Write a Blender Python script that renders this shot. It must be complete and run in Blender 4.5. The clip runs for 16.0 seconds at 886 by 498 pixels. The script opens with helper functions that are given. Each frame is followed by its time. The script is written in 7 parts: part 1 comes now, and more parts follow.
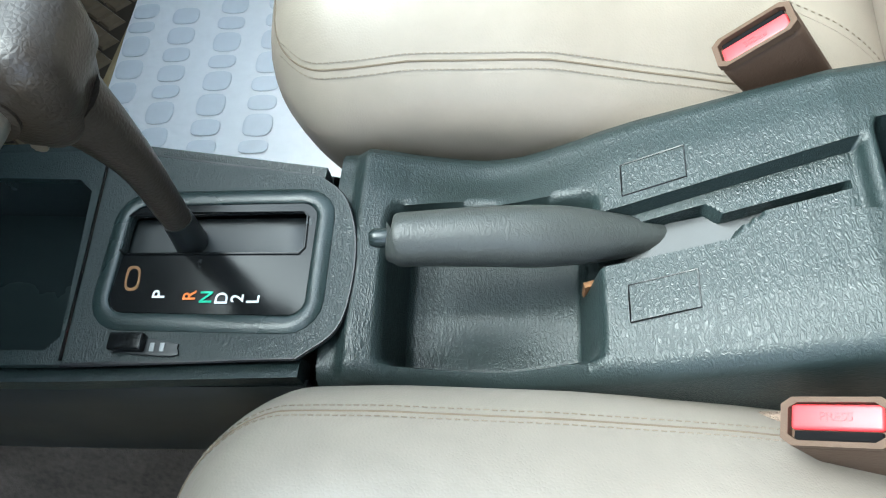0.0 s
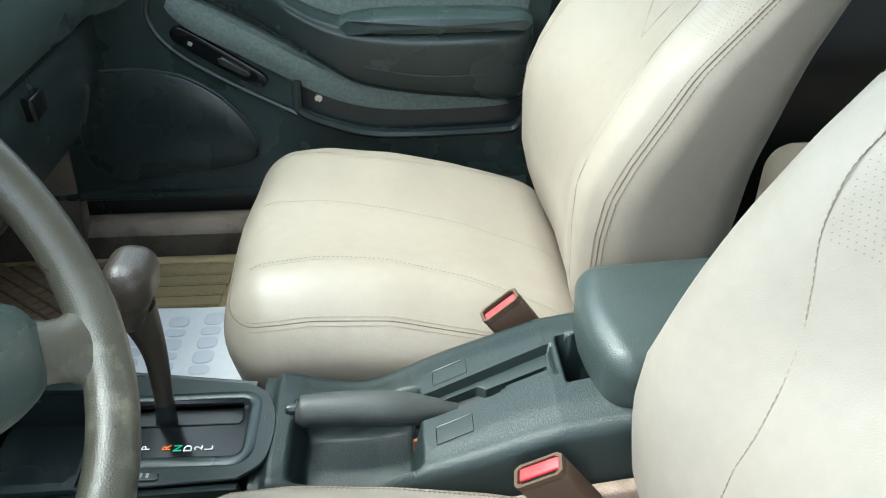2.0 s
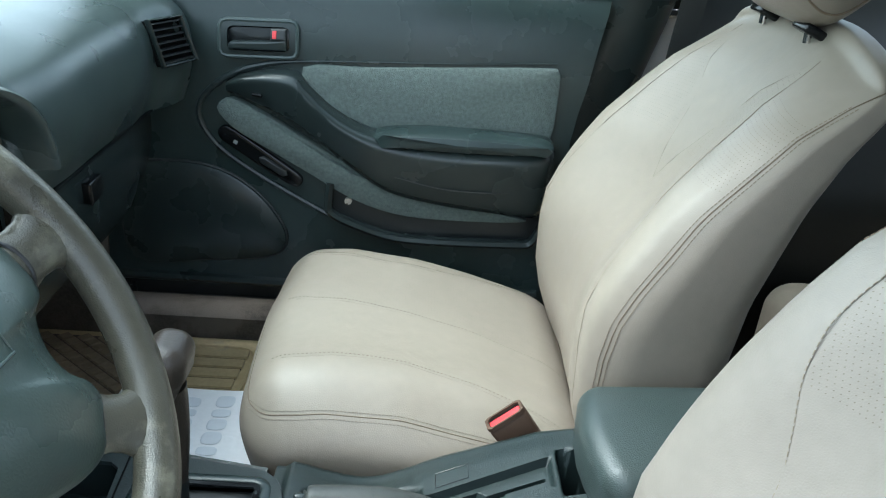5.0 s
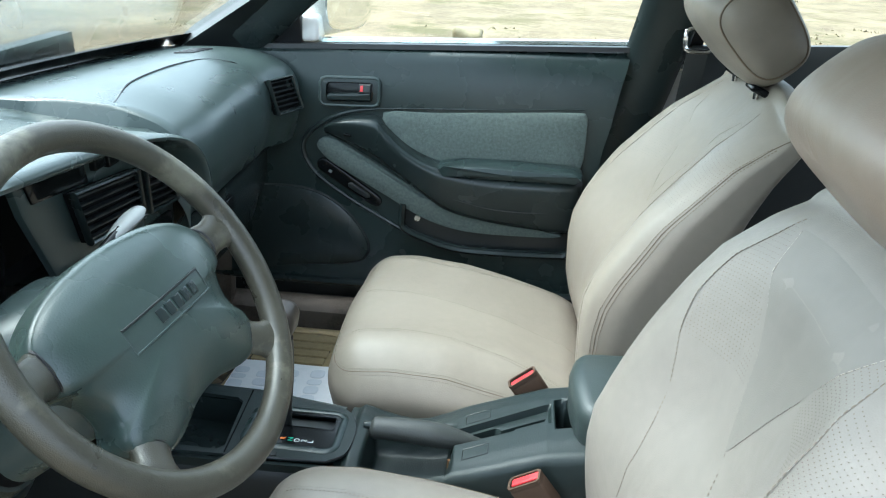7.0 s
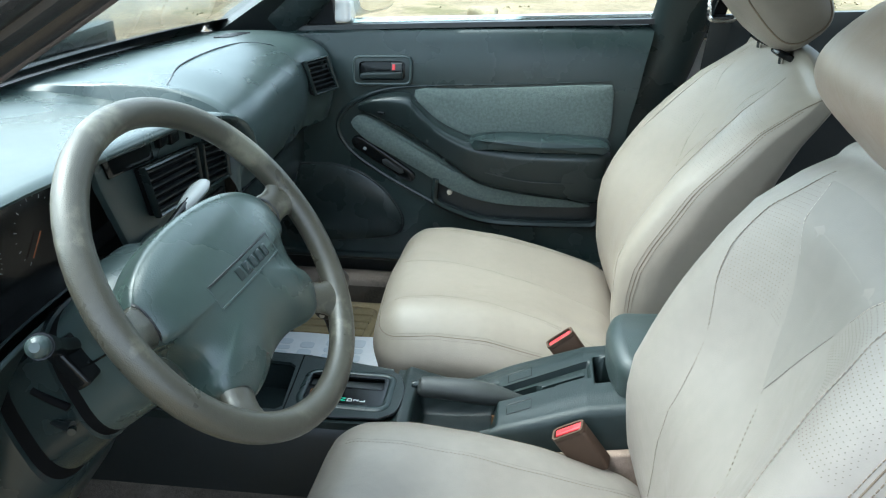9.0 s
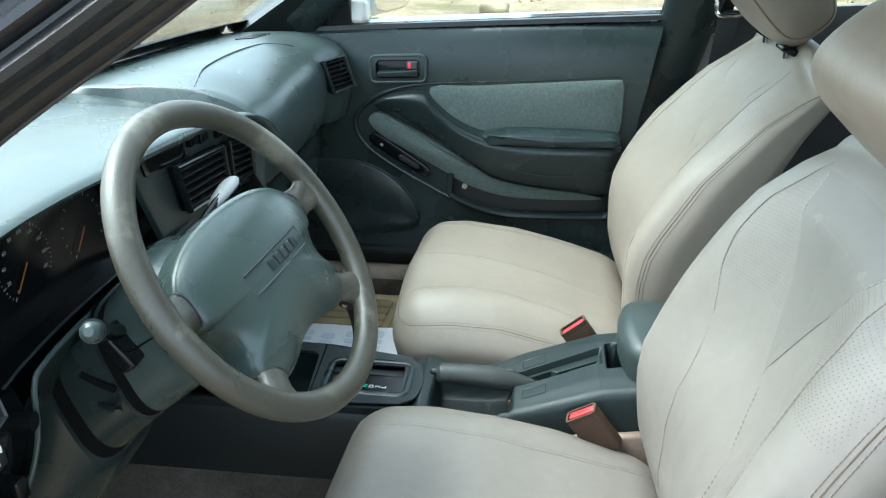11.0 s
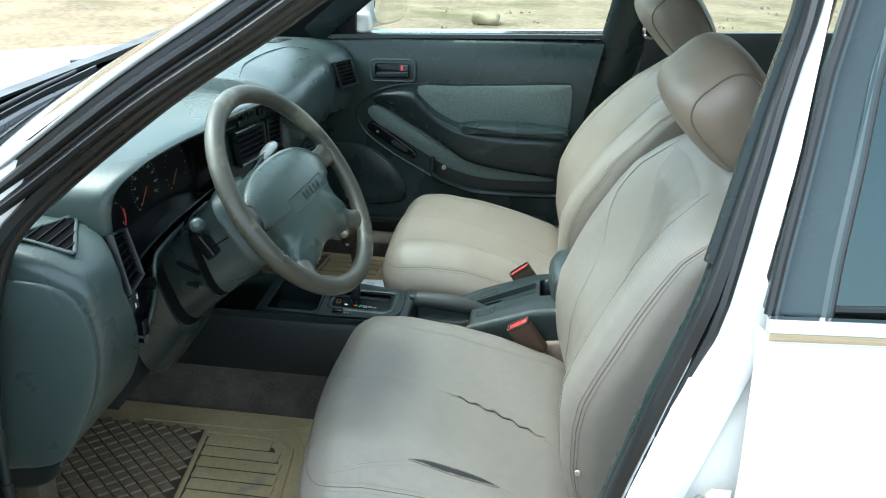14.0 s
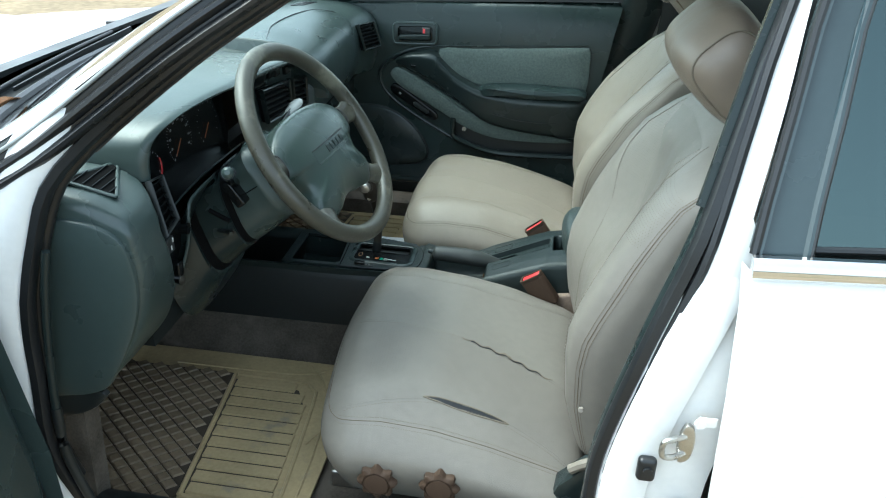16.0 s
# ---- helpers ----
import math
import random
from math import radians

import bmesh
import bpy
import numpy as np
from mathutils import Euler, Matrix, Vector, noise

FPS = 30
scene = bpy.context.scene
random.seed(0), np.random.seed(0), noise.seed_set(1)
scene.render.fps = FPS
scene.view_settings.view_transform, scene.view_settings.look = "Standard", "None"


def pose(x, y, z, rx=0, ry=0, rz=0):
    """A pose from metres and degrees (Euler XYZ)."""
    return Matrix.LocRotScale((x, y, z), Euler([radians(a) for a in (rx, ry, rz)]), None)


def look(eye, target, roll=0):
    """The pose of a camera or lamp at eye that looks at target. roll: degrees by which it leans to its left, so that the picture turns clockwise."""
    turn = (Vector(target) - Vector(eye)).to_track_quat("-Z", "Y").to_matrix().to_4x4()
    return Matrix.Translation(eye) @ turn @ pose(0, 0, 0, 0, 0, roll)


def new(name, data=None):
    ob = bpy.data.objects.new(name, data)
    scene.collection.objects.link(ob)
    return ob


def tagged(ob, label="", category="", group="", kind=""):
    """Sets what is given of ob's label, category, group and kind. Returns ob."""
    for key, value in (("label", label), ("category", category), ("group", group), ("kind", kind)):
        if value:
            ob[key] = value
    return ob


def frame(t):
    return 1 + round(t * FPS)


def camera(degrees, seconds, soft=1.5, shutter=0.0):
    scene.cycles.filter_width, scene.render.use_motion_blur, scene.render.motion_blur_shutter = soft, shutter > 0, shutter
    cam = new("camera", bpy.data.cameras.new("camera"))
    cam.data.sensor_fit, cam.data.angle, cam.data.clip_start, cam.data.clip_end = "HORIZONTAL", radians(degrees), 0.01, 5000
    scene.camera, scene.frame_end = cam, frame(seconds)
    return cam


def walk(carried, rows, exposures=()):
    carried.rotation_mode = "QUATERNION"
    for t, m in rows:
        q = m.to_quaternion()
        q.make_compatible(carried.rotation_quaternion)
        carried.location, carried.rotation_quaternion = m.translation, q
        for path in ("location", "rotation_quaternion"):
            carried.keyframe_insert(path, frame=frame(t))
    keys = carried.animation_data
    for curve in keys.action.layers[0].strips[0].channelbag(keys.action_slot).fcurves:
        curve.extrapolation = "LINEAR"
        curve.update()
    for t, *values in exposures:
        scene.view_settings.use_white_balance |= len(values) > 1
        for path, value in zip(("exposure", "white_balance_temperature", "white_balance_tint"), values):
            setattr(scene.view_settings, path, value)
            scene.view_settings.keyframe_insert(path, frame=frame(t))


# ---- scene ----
cam = camera(59.8, 16.0, 1.1)
PATH = [
    (0, (0.393, -0.25, 0.908), (0.139, 0.685, -0.842), -14.0),
    (0.5, (0.409, -0.254, 0.912), (0.276, 0.731, -0.824), -8.3),
    (1, (0.407, -0.294, 0.907), (0.382, 1.019, -0.602), -3.6),
    (1.5, (0.399, -0.483, 0.971), (0.467, 1.136, -0.202), -3.2),
    (2, (0.42, -0.633, 1.086), (0.516, 1.039, -0.007), -0.2),
    (2.5, (0.413, -0.685, 1.167), (0.546, 1.051, 0.183), 3.5),
    (3, (0.404, -0.736, 1.221), (0.533, 1.032, 0.294), 4.7),
    (3.5, (0.405, -0.682, 1.165), (0.505, 1.121, 0.305), 4.4),
    (3.7, (0.394, -0.656, 1.078), (0.493, 1.159, 0.243), 4.7),
    (5.8, (0.408, -0.775, 1.212), (0.444, 1.017, 0.324), 3.7),
    (6, (0.414, -0.816, 1.229), (0.409, 0.99, 0.369), 3.1),
    (6.5, (0.472, -0.919, 1.228), (0.388, 0.903, 0.406), 2.3),
    (7, (0.484, -1.015, 1.251), (0.328, 0.802, 0.43), 2.5),
    (7.5, (0.468, -1.072, 1.245), (0.278, 0.744, 0.428), 2.3),
    (8, (0.456, -1.129, 1.247), (0.268, 0.679, 0.412), 2.0),
    (8.5, (0.453, -1.114, 1.249), (0.263, 0.684, 0.395), 1.0),
    (9, (0.451, -1.087, 1.252), (0.255, 0.707, 0.39), 0.5),
    (11.3, (0.45, -1.165, 1.278), (0.22, 0.619, 0.404), -0.5),
    (11.5, (0.44, -1.21, 1.284), (0.239, 0.583, 0.423), -0.1),
    (12, (0.461, -1.309, 1.299), (0.271, 0.492, 0.449), 0.3),
    (12.5, (0.476, -1.408, 1.328), (0.291, 0.396, 0.484), 0.6),
    (13, (0.485, -1.482, 1.369), (0.308, 0.326, 0.532), 0.7),
    (13.5, (0.516, -1.528, 1.36), (0.334, 0.278, 0.52), 0.8),
    (14, (0.536, -1.592, 1.368), (0.333, 0.201, 0.507), 1.7),
    (14.5, (0.553, -1.63, 1.37), (0.325, 0.155, 0.497), 1.5),
    (15, (0.557, -1.648, 1.373), (0.314, 0.127, 0.485), 1.4),
    (15.5, (0.561, -1.661, 1.373), (0.313, 0.102, 0.462), 1.4),
    (16, (0.566, -1.675, 1.371), (0.305, 0.075, 0.439), 1.4),
]
EXPOSURES = [(0.0, 2.48, 5800, 4), (0.8, 2.40, 5800, 5), (1.5, 2.44, 5900, 4), (2.0, 2.24, 6000, 3), (3.0, 1.84, 5700, 3), (6.0, 1.82, 5700, 3), (9.0, 1.86, 5700, 2), (12.0, 1.78, 5700, 0), (14.0, 1.54, 5700, -3), (16.0, 1.31, 5700, -4)]
walk(cam, [(t, look(eye, target, roll)) for t, eye, target, roll in PATH], EXPOSURES)
# ---- world, sun, exposure ----
world = bpy.data.worlds.new("sky")
scene.world = world
world.use_nodes = True
wn = world.node_tree
sky = wn.nodes.new("ShaderNodeTexSky")
sky.sky_type, sky.sun_disc = "NISHITA", False
sky.sun_elevation, sky.sun_rotation = radians(58), radians(276)
sky.air_density, sky.dust_density, sky.ozone_density = 1.0, 4.0, 0.6
pale = wn.nodes.new("ShaderNodeHueSaturation")
pale.inputs["Saturation"].default_value = 0.45
wn.links.new(sky.outputs[0], pale.inputs["Color"])
wn.links.new(pale.outputs[0], wn.nodes["Background"].inputs[0])
wn.nodes["Background"].inputs[1].default_value = 0.28
sun = new("sun", bpy.data.lights.new("sun", "SUN"))
sun.data.energy, sun.data.angle, sun.data.color = 0.85, radians(50), (1.0, 0.97, 0.93)
sun.matrix_world = look((-5.5, 0.6, 9), (0, 0, 0))


# ---- materials ----
def material(name, colour, rough=0.5, metal=0.0, vary=0.12, vary_size=6.0, grain=0.0, grain_size=300.0, wear=None, wear_size=4.0,
             wear_cut=0.62, coat=0.0, grain_kind="noise", spec=0.5, rough_vary=0.1, wrinkle=0.0, wrinkle_size=18.0):
    m = bpy.data.materials.new(name)
    m.use_nodes = True
    t = m.node_tree
    n, l = t.nodes, t.links
    b = n["Principled BSDF"]
    co = n.new("ShaderNodeTexCoord")
    big = n.new("ShaderNodeTexNoise")
    big.inputs["Scale"].default_value, big.inputs["Detail"].default_value = vary_size, 5
    l.new(co.outputs["Object"], big.inputs["Vector"])
    fine = n.new("ShaderNodeTexNoise")
    fine.inputs["Scale"].default_value, fine.inputs["Detail"].default_value = vary_size * 14, 3
    l.new(co.outputs["Object"], fine.inputs["Vector"])
    mixn = n.new("ShaderNodeMath")
    mixn.operation = "MULTIPLY_ADD"
    l.new(fine.outputs["Fac"], mixn.inputs[0])
    mixn.inputs[1].default_value = 0.4
    half = n.new("ShaderNodeMath")
    half.operation = "MULTIPLY"
    l.new(big.outputs["Fac"], half.inputs[0])
    half.inputs[1].default_value = 0.6
    l.new(half.outputs[0], mixn.inputs[2])
    ramp = n.new("ShaderNodeMapRange")
    ramp.inputs["From Min"].default_value, ramp.inputs["From Max"].default_value = 0.3, 0.7
    ramp.inputs["To Min"].default_value, ramp.inputs["To Max"].default_value = 1 - vary, 1 + vary
    l.new(mixn.outputs[0], ramp.inputs["Value"])
    scale = n.new("ShaderNodeVectorMath")
    scale.operation = "SCALE"
    scale.inputs[0].default_value = colour
    l.new(ramp.outputs[0], scale.inputs["Scale"])
    last = scale.outputs["Vector"]
    if wear:
        spot = n.new("ShaderNodeTexNoise")
        spot.inputs["Scale"].default_value, spot.inputs["Detail"].default_value, spot.inputs["Roughness"].default_value = wear_size, 9, 0.65
        l.new(co.outputs["Object"], spot.inputs["Vector"])
        cut = n.new("ShaderNodeMapRange")
        cut.inputs["From Min"].default_value, cut.inputs["From Max"].default_value = wear_cut, wear_cut + 0.09
        l.new(spot.outputs["Fac"], cut.inputs["Value"])
        mix = n.new("ShaderNodeMix")
        mix.data_type = "RGBA"
        l.new(cut.outputs[0], mix.inputs["Factor"])
        l.new(last, mix.inputs["A"])
        mix.inputs["B"].default_value = (*wear, 1)
        last = mix.outputs["Result"]
    l.new(last, b.inputs["Base Color"])
    rr = n.new("ShaderNodeMapRange")
    rr.inputs["From Min"].default_value, rr.inputs["From Max"].default_value = 0.3, 0.7
    rr.inputs["To Min"].default_value, rr.inputs["To Max"].default_value = max(rough - rough_vary, 0.02), min(rough + rough_vary, 1)
    l.new(big.outputs["Fac"], rr.inputs["Value"])
    l.new(rr.outputs[0], b.inputs["Roughness"])
    b.inputs["Metallic"].default_value = metal
    b.inputs["Specular IOR Level"].default_value = spec
    if coat:
        b.inputs["Coat Weight"].default_value = coat
        b.inputs["Coat Roughness"].default_value = 0.05
    normal = None
    if grain:
        if grain_kind == "cells":
            g = n.new("ShaderNodeTexVoronoi")
            g.feature = "DISTANCE_TO_EDGE"
            out = g.outputs["Distance"]
        elif grain_kind == "crease":
            # leather-like creases: cells stretched and bent by a coarser noise
            moved = n.new("ShaderNodeVectorMath")
            moved.operation = "MULTIPLY"
            l.new(co.outputs["Object"], moved.inputs[0])
            moved.inputs[1].default_value = (1.0, 0.42, 1.0)
            g = n.new("ShaderNodeTexNoise")
            g.inputs["Detail"].default_value, g.inputs["Distortion"].default_value = 2.5, 0.9
            away = n.new("ShaderNodeMath")
            away.operation, away.inputs[1].default_value = "SUBTRACT", 0.5
            l.new(g.outputs["Fac"], away.inputs[0])
            fold = n.new("ShaderNodeMath")
            fold.operation = "ABSOLUTE"
            l.new(away.outputs[0], fold.inputs[0])
            cut = n.new("ShaderNodeMath")
            cut.operation, cut.inputs[1].default_value = "MULTIPLY", 6.0
            cut.use_clamp = True
            l.new(fold.outputs[0], cut.inputs[0])
            out = cut.outputs[0]
        elif grain_kind == "weave":
            g = n.new("ShaderNodeTexVoronoi")
            out = g.outputs["Distance"]
        else:
            g = n.new("ShaderNodeTexNoise")
            g.inputs["Detail"].default_value, g.inputs["Distortion"].default_value = 4, 1.2
            out = g.outputs["Fac"]
        g.inputs["Scale"].default_value = grain_size
        l.new(moved.outputs[0] if grain_kind == "crease" else co.outputs["Object"], g.inputs["Vector"])
        bump = n.new("ShaderNodeBump")
        bump.inputs["Strength"].default_value, bump.inputs["Distance"].default_value = grain, 0.002
        l.new(out, bump.inputs["Height"])
        normal = bump.outputs["Normal"]
    if wrinkle:
        g = n.new("ShaderNodeTexNoise")
        g.inputs["Scale"].default_value, g.inputs["Detail"].default_value, g.inputs["Distortion"].default_value = wrinkle_size, 3, 0.8
        l.new(co.outputs["Object"], g.inputs["Vector"])
        bump = n.new("ShaderNodeBump")
        bump.inputs["Strength"].default_value, bump.inputs["Distance"].default_value = wrinkle, 0.02
        l.new(g.outputs["Fac"], bump.inputs["Height"])
        if normal:
            l.new(normal, bump.inputs["Normal"])
        normal = bump.outputs["Normal"]
    if normal:
        l.new(normal, b.inputs["Normal"])
    return m


def glass_material(name, colour, rough=0.0, clear=0.9, ior=1.45, tone=(1, 1, 1)):
    m = bpy.data.materials.new(name)
    m.use_nodes = True
    t = m.node_tree
    t.nodes.remove(t.nodes["Principled BSDF"])
    tr = t.nodes.new("ShaderNodeBsdfTransparent")
    tr.inputs[0].default_value = (*[c * clear for c in colour], 1)
    gl = t.nodes.new("ShaderNodeBsdfGlossy")
    gl.inputs["Roughness"].default_value = 0.02 + rough
    gl.inputs["Color"].default_value = (*tone, 1)
    lw = t.nodes.new("ShaderNodeLayerWeight")
    lw.inputs[0].default_value = 0.5
    pw = t.nodes.new("ShaderNodeMath")
    pw.operation = "POWER"
    pw.inputs[1].default_value = 5.0
    t.links.new(lw.outputs["Facing"], pw.inputs[0])
    fr = t.nodes.new("ShaderNodeMapRange")
    fr.inputs["To Min"].default_value = ((ior - 1) / (ior + 1)) ** 2
    t.links.new(pw.outputs[0], fr.inputs["Value"])
    mx = t.nodes.new("ShaderNodeMixShader")
    t.links.new(fr.outputs[0], mx.inputs[0])
    t.links.new(tr.outputs[0], mx.inputs[1])
    t.links.new(gl.outputs[0], mx.inputs[2])
    t.links.new(mx.outputs[0], t.nodes["Material Output"].inputs[0])
    return m


LEATHER = material("beige_leatherette", (0.200, 0.178, 0.142), 0.46, spec=0.35, vary=0.07, vary_size=4, grain=0.12, grain_size=420, grain_kind="cells",
                   wrinkle=0.10, wrinkle_size=10, wear=(0.30, 0.275, 0.225), wear_cut=0.66, wear_size=3)
WORN_LEATHER = material("worn_grey_beige_leatherette", (0.174, 0.160, 0.136), 0.46, spec=0.35, vary=0.09, vary_size=4, grain=0.12, grain_size=420, grain_kind="cells",
                        wrinkle=0.12, wrinkle_size=10, wear=(0.27, 0.25, 0.21), wear_cut=0.66, wear_size=3)
TAUPE = material("taupe_leatherette", (0.20, 0.163, 0.125), 0.42, vary=0.06, vary_size=4, grain=0.12, grain_size=420, grain_kind="cells", wrinkle=0.16, wrinkle_size=11)
INSERT = material("faded_panel_leatherette", (0.157, 0.146, 0.125), 0.48, spec=0.3, vary=0.08, vary_size=5, grain=0.12, grain_size=420, grain_kind="cells")
GROOVE = material("dark_seam_groove", (0.118, 0.096, 0.068), 0.85, vary=0.1, spec=0.1)
STITCH = material("beige_thread", (0.150, 0.126, 0.092), 0.7, vary=0.1)
THREAD = material("pale_thread", (0.34, 0.31, 0.26), 0.7, vary=0.1)
HOLE = material("punched_hole", (0.125, 0.105, 0.08), 0.9, vary=0.2)
BROWN_STITCH = material("brown_piping", (0.135, 0.104, 0.068), 0.7)
PLASTIC = material("grained_grey_plastic", (0.037, 0.053, 0.050), 0.29, vary=0.10, spec=0.45, grain=0.13, grain_size=420, rough_vary=0.06)
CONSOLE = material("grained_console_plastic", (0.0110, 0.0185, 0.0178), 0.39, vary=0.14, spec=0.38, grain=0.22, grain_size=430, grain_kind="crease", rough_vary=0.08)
DOOR_TRIM = material("grained_door_plastic", (0.0165, 0.027, 0.026), 0.27, vary=0.14, spec=0.42, grain=0.15, grain_size=420, rough_vary=0.07)
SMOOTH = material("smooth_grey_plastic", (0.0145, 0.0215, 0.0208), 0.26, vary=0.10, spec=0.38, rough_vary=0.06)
LID = material("soft_grey_armrest_skin", (0.026, 0.038, 0.036), 0.42, vary=0.14, spec=0.45, grain=0.3, grain_size=380, grain_kind="cells")
GRIP = material("worn_grey_grip", (0.034, 0.039, 0.036), 0.5, vary=0.15, spec=0.4, grain=0.14, grain_size=260, grain_kind="crease", wear=(0.13, 0.13, 0.12), wear_cut=0.66, wear_size=26)
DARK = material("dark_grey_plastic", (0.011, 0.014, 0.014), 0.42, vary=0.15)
BLACK = material("gloss_black_plastic", (0.005, 0.0058, 0.006), 0.16, spec=0.26, vary=0.1, wear=(0.05, 0.06, 0.06), wear_cut=0.68, wear_size=40, rough_vary=0.05)
RUBBER = material("black_rubber", (0.011, 0.012, 0.013), 0.34, spec=0.45, vary=0.2, grain=0.1)
MATTE = material("matte_black", (0.004, 0.0042, 0.0045), 0.95, vary=0.1, spec=0.08)
MAT_BROWN = material("brown_rubber_studs", (0.185, 0.140, 0.088), 0.5, vary=0.25, vary_size=9, spec=0.35, wear=(0.20, 0.155, 0.095), wear_cut=0.62, wear_size=12)
WHEEL = material("worn_taupe_leather", (0.045, 0.0442, 0.033), 0.34, vary=0.2, vary_size=12, grain=0.2, grain_size=500, grain_kind="cells",
                 wear=(0.12, 0.118, 0.087), wear_cut=0.54, wear_size=9)
PAD = material("wheel_pad_plastic", (0.034, 0.052, 0.046), 0.28, vary=0.10, grain=0.10, grain_size=320, grain_kind="cells")
KNOB = material("brown_lever_plastic", (0.024, 0.0195, 0.0145), 0.45, vary=0.12, grain=0.2, grain_size=300, grain_kind="cells")
CLOTH = material("grey_tweed_cloth", (0.125, 0.156, 0.145), 0.95, vary=0.30, vary_size=170, grain=0.9, grain_size=650, grain_kind="weave", spec=0.1)
CARPET = material("dark_carpet", (0.092, 0.079, 0.064), 0.98, vary=0.45, vary_size=14, grain=1.0, grain_size=500, spec=0.05,
                  wear=(0.135, 0.116, 0.094), wear_cut=0.50, wear_size=5)
LIGHT_CARPET = material("beige_carpet", (0.33, 0.28, 0.21), 0.98, vary=0.35, vary_size=30, grain=1.0, grain_size=600, spec=0.05)
FLAP = material("pinkish_beige_carpet", (0.24, 0.185, 0.145), 0.98, vary=0.35, vary_size=40, grain=1.0, grain_size=420, spec=0.05)
MAT_RUBBER = material("tan_rubber_mat", (0.36, 0.28, 0.15), 0.55, spec=0.3, vary=0.22, vary_size=9, wear=(0.27, 0.225, 0.15), wear_cut=0.60, wear_size=12)
MAT_GAP_SHADE = material("mat_gap_shade", (0.045, 0.033, 0.02), 0.7, vary=0.2)
WHITE = material("white_car_paint", (0.80, 0.80, 0.78), 0.25, vary=0.03, coat=0.6, rough_vary=0.05)
WHITE_JAMB = material("white_jamb_paint", (0.74, 0.74, 0.72), 0.4, vary=0.05, wear=(0.5, 0.47, 0.42), wear_cut=0.74, wear_size=30)
CHROME = material("chrome", (0.75, 0.75, 0.74), 0.12, 1.0, vary=0.06)
STEEL = material("worn_steel", (0.5, 0.49, 0.46), 0.35, 1.0, vary=0.2, vary_size=40)
SILVER = material("silver_plastic", (0.22, 0.235, 0.23), 0.35, vary=0.08)
RED = material("red_button", (0.58, 0.035, 0.04), 0.4, vary=0.06, vary_size=20)
ORANGE = material("orange_paint", (0.85, 0.20, 0.03), 0.5, vary=0.05)
GREEN = material("green_paint", (0.03, 0.5, 0.28), 0.5, vary=0.05)
DIAL = material("faint_dial_marking", (0.24, 0.25, 0.25), 0.6, vary=0.05)
NEEDLE = material("dull_orange_needle", (0.30, 0.085, 0.02), 0.6, vary=0.05)
MARK = material("white_marking", (0.75, 0.77, 0.75), 0.5, vary=0.03)
BUCKLE = material("brown_buckle_plastic", (0.066, 0.043, 0.029), 0.6, vary=0.10, spec=0.15, grain=0.2)
RUST = material("rusty_steel", (0.22, 0.11, 0.045), 0.8, vary=0.4, vary_size=60, grain=0.5)
PAPER = material("white_paper_sheet", (0.90, 0.90, 0.90), 0.7, vary=0.05, wrinkle=0.15, wrinkle_size=12)
PRINT = material("pale_grey_print", (0.74, 0.765, 0.79), 0.8, vary=0.05)
FRAME_FILM = material("satin_grey_frame", (0.034, 0.050, 0.054), 0.26, vary=0.06, spec=0.5, rough_vary=0.04)
LINER_TRIM = material("taupe_pillar_trim", (0.055, 0.048, 0.047), 0.5, vary=0.1, grain=0.2)
LINER = material("grey_headliner", (0.42, 0.41, 0.38), 0.95, vary=0.05, grain=0.3)
GROUND = material("dry_dirt", (0.20, 0.158, 0.103), 0.95, vary=0.5, vary_size=1.2, grain=0.6, grain_size=30, spec=0.1,
                  wear=(0.125, 0.108, 0.058), wear_cut=0.53, wear_size=0.9)
STRAW = material("dry_straw_grass", (0.24, 0.20, 0.12), 0.9, vary=0.4, vary_size=3)
GLASS = glass_material("clear_glass", (0.93, 0.97, 0.95), 0.0, 0.97)
TINT = glass_material("tinted_glass", (0.12, 0.18, 0.18), 0.0, 0.7, 1.9, (0.72, 0.95, 0.93))
MIRROR = material("mirror_glass", (0.9, 0.92, 0.92), 0.03, 1.0, vary=0.0, rough_vary=0.0)


# ---- mesh helpers ----
def mesh_object(name, verts, faces, mat, parent=None, label="", smooth=True, sharp=38):
    me = bpy.data.meshes.new(name)
    me.from_pydata([tuple(v) for v in verts], [], faces)
    if mat:
        me.materials.append(mat)
    bm = bmesh.new()
    bm.from_mesh(me)
    bmesh.ops.recalc_face_normals(bm, faces=bm.faces)
    bm.to_mesh(me)
    bm.free()
    if smooth:
        me.polygons.foreach_set("use_smooth", [True] * len(me.polygons))
        me.set_sharp_from_angle(angle=radians(sharp))
    ob = new(name, me)
    if parent:
        ob.parent = parent
    if label:
        ob["label"] = label
    return ob


def thing(name, label, category, at=(0, 0, 0), group="", kind=""):
    ob = new(name)
    ob.location = at
    ob.empty_display_size = 0.05
    return tagged(ob, label, category, group, kind)


def smooth_path(points, steps=8, closed=False):
    """Catmull-Rom through the points, in any number of dimensions."""
    p = [np.array(q, float) for q in points]
    n = len(p)
    out = []
    for i in range(n if closed else n - 1):
        a = p[(i - 1) % n] if closed or i > 0 else 2 * p[0] - p[1]
        b, c = p[i], p[(i + 1) % n]
        d = p[(i + 2) % n] if closed or i + 2 < n else 2 * p[-1] - p[-2]
        for k in range(steps):
            s = k / steps
            out.append(0.5 * (2 * b + (c - a) * s + (2 * a - 5 * b + 4 * c - d) * s * s + (3 * b - a - 3 * c + d) * s ** 3))
    if not closed:
        out.append(p[-1])
    return out


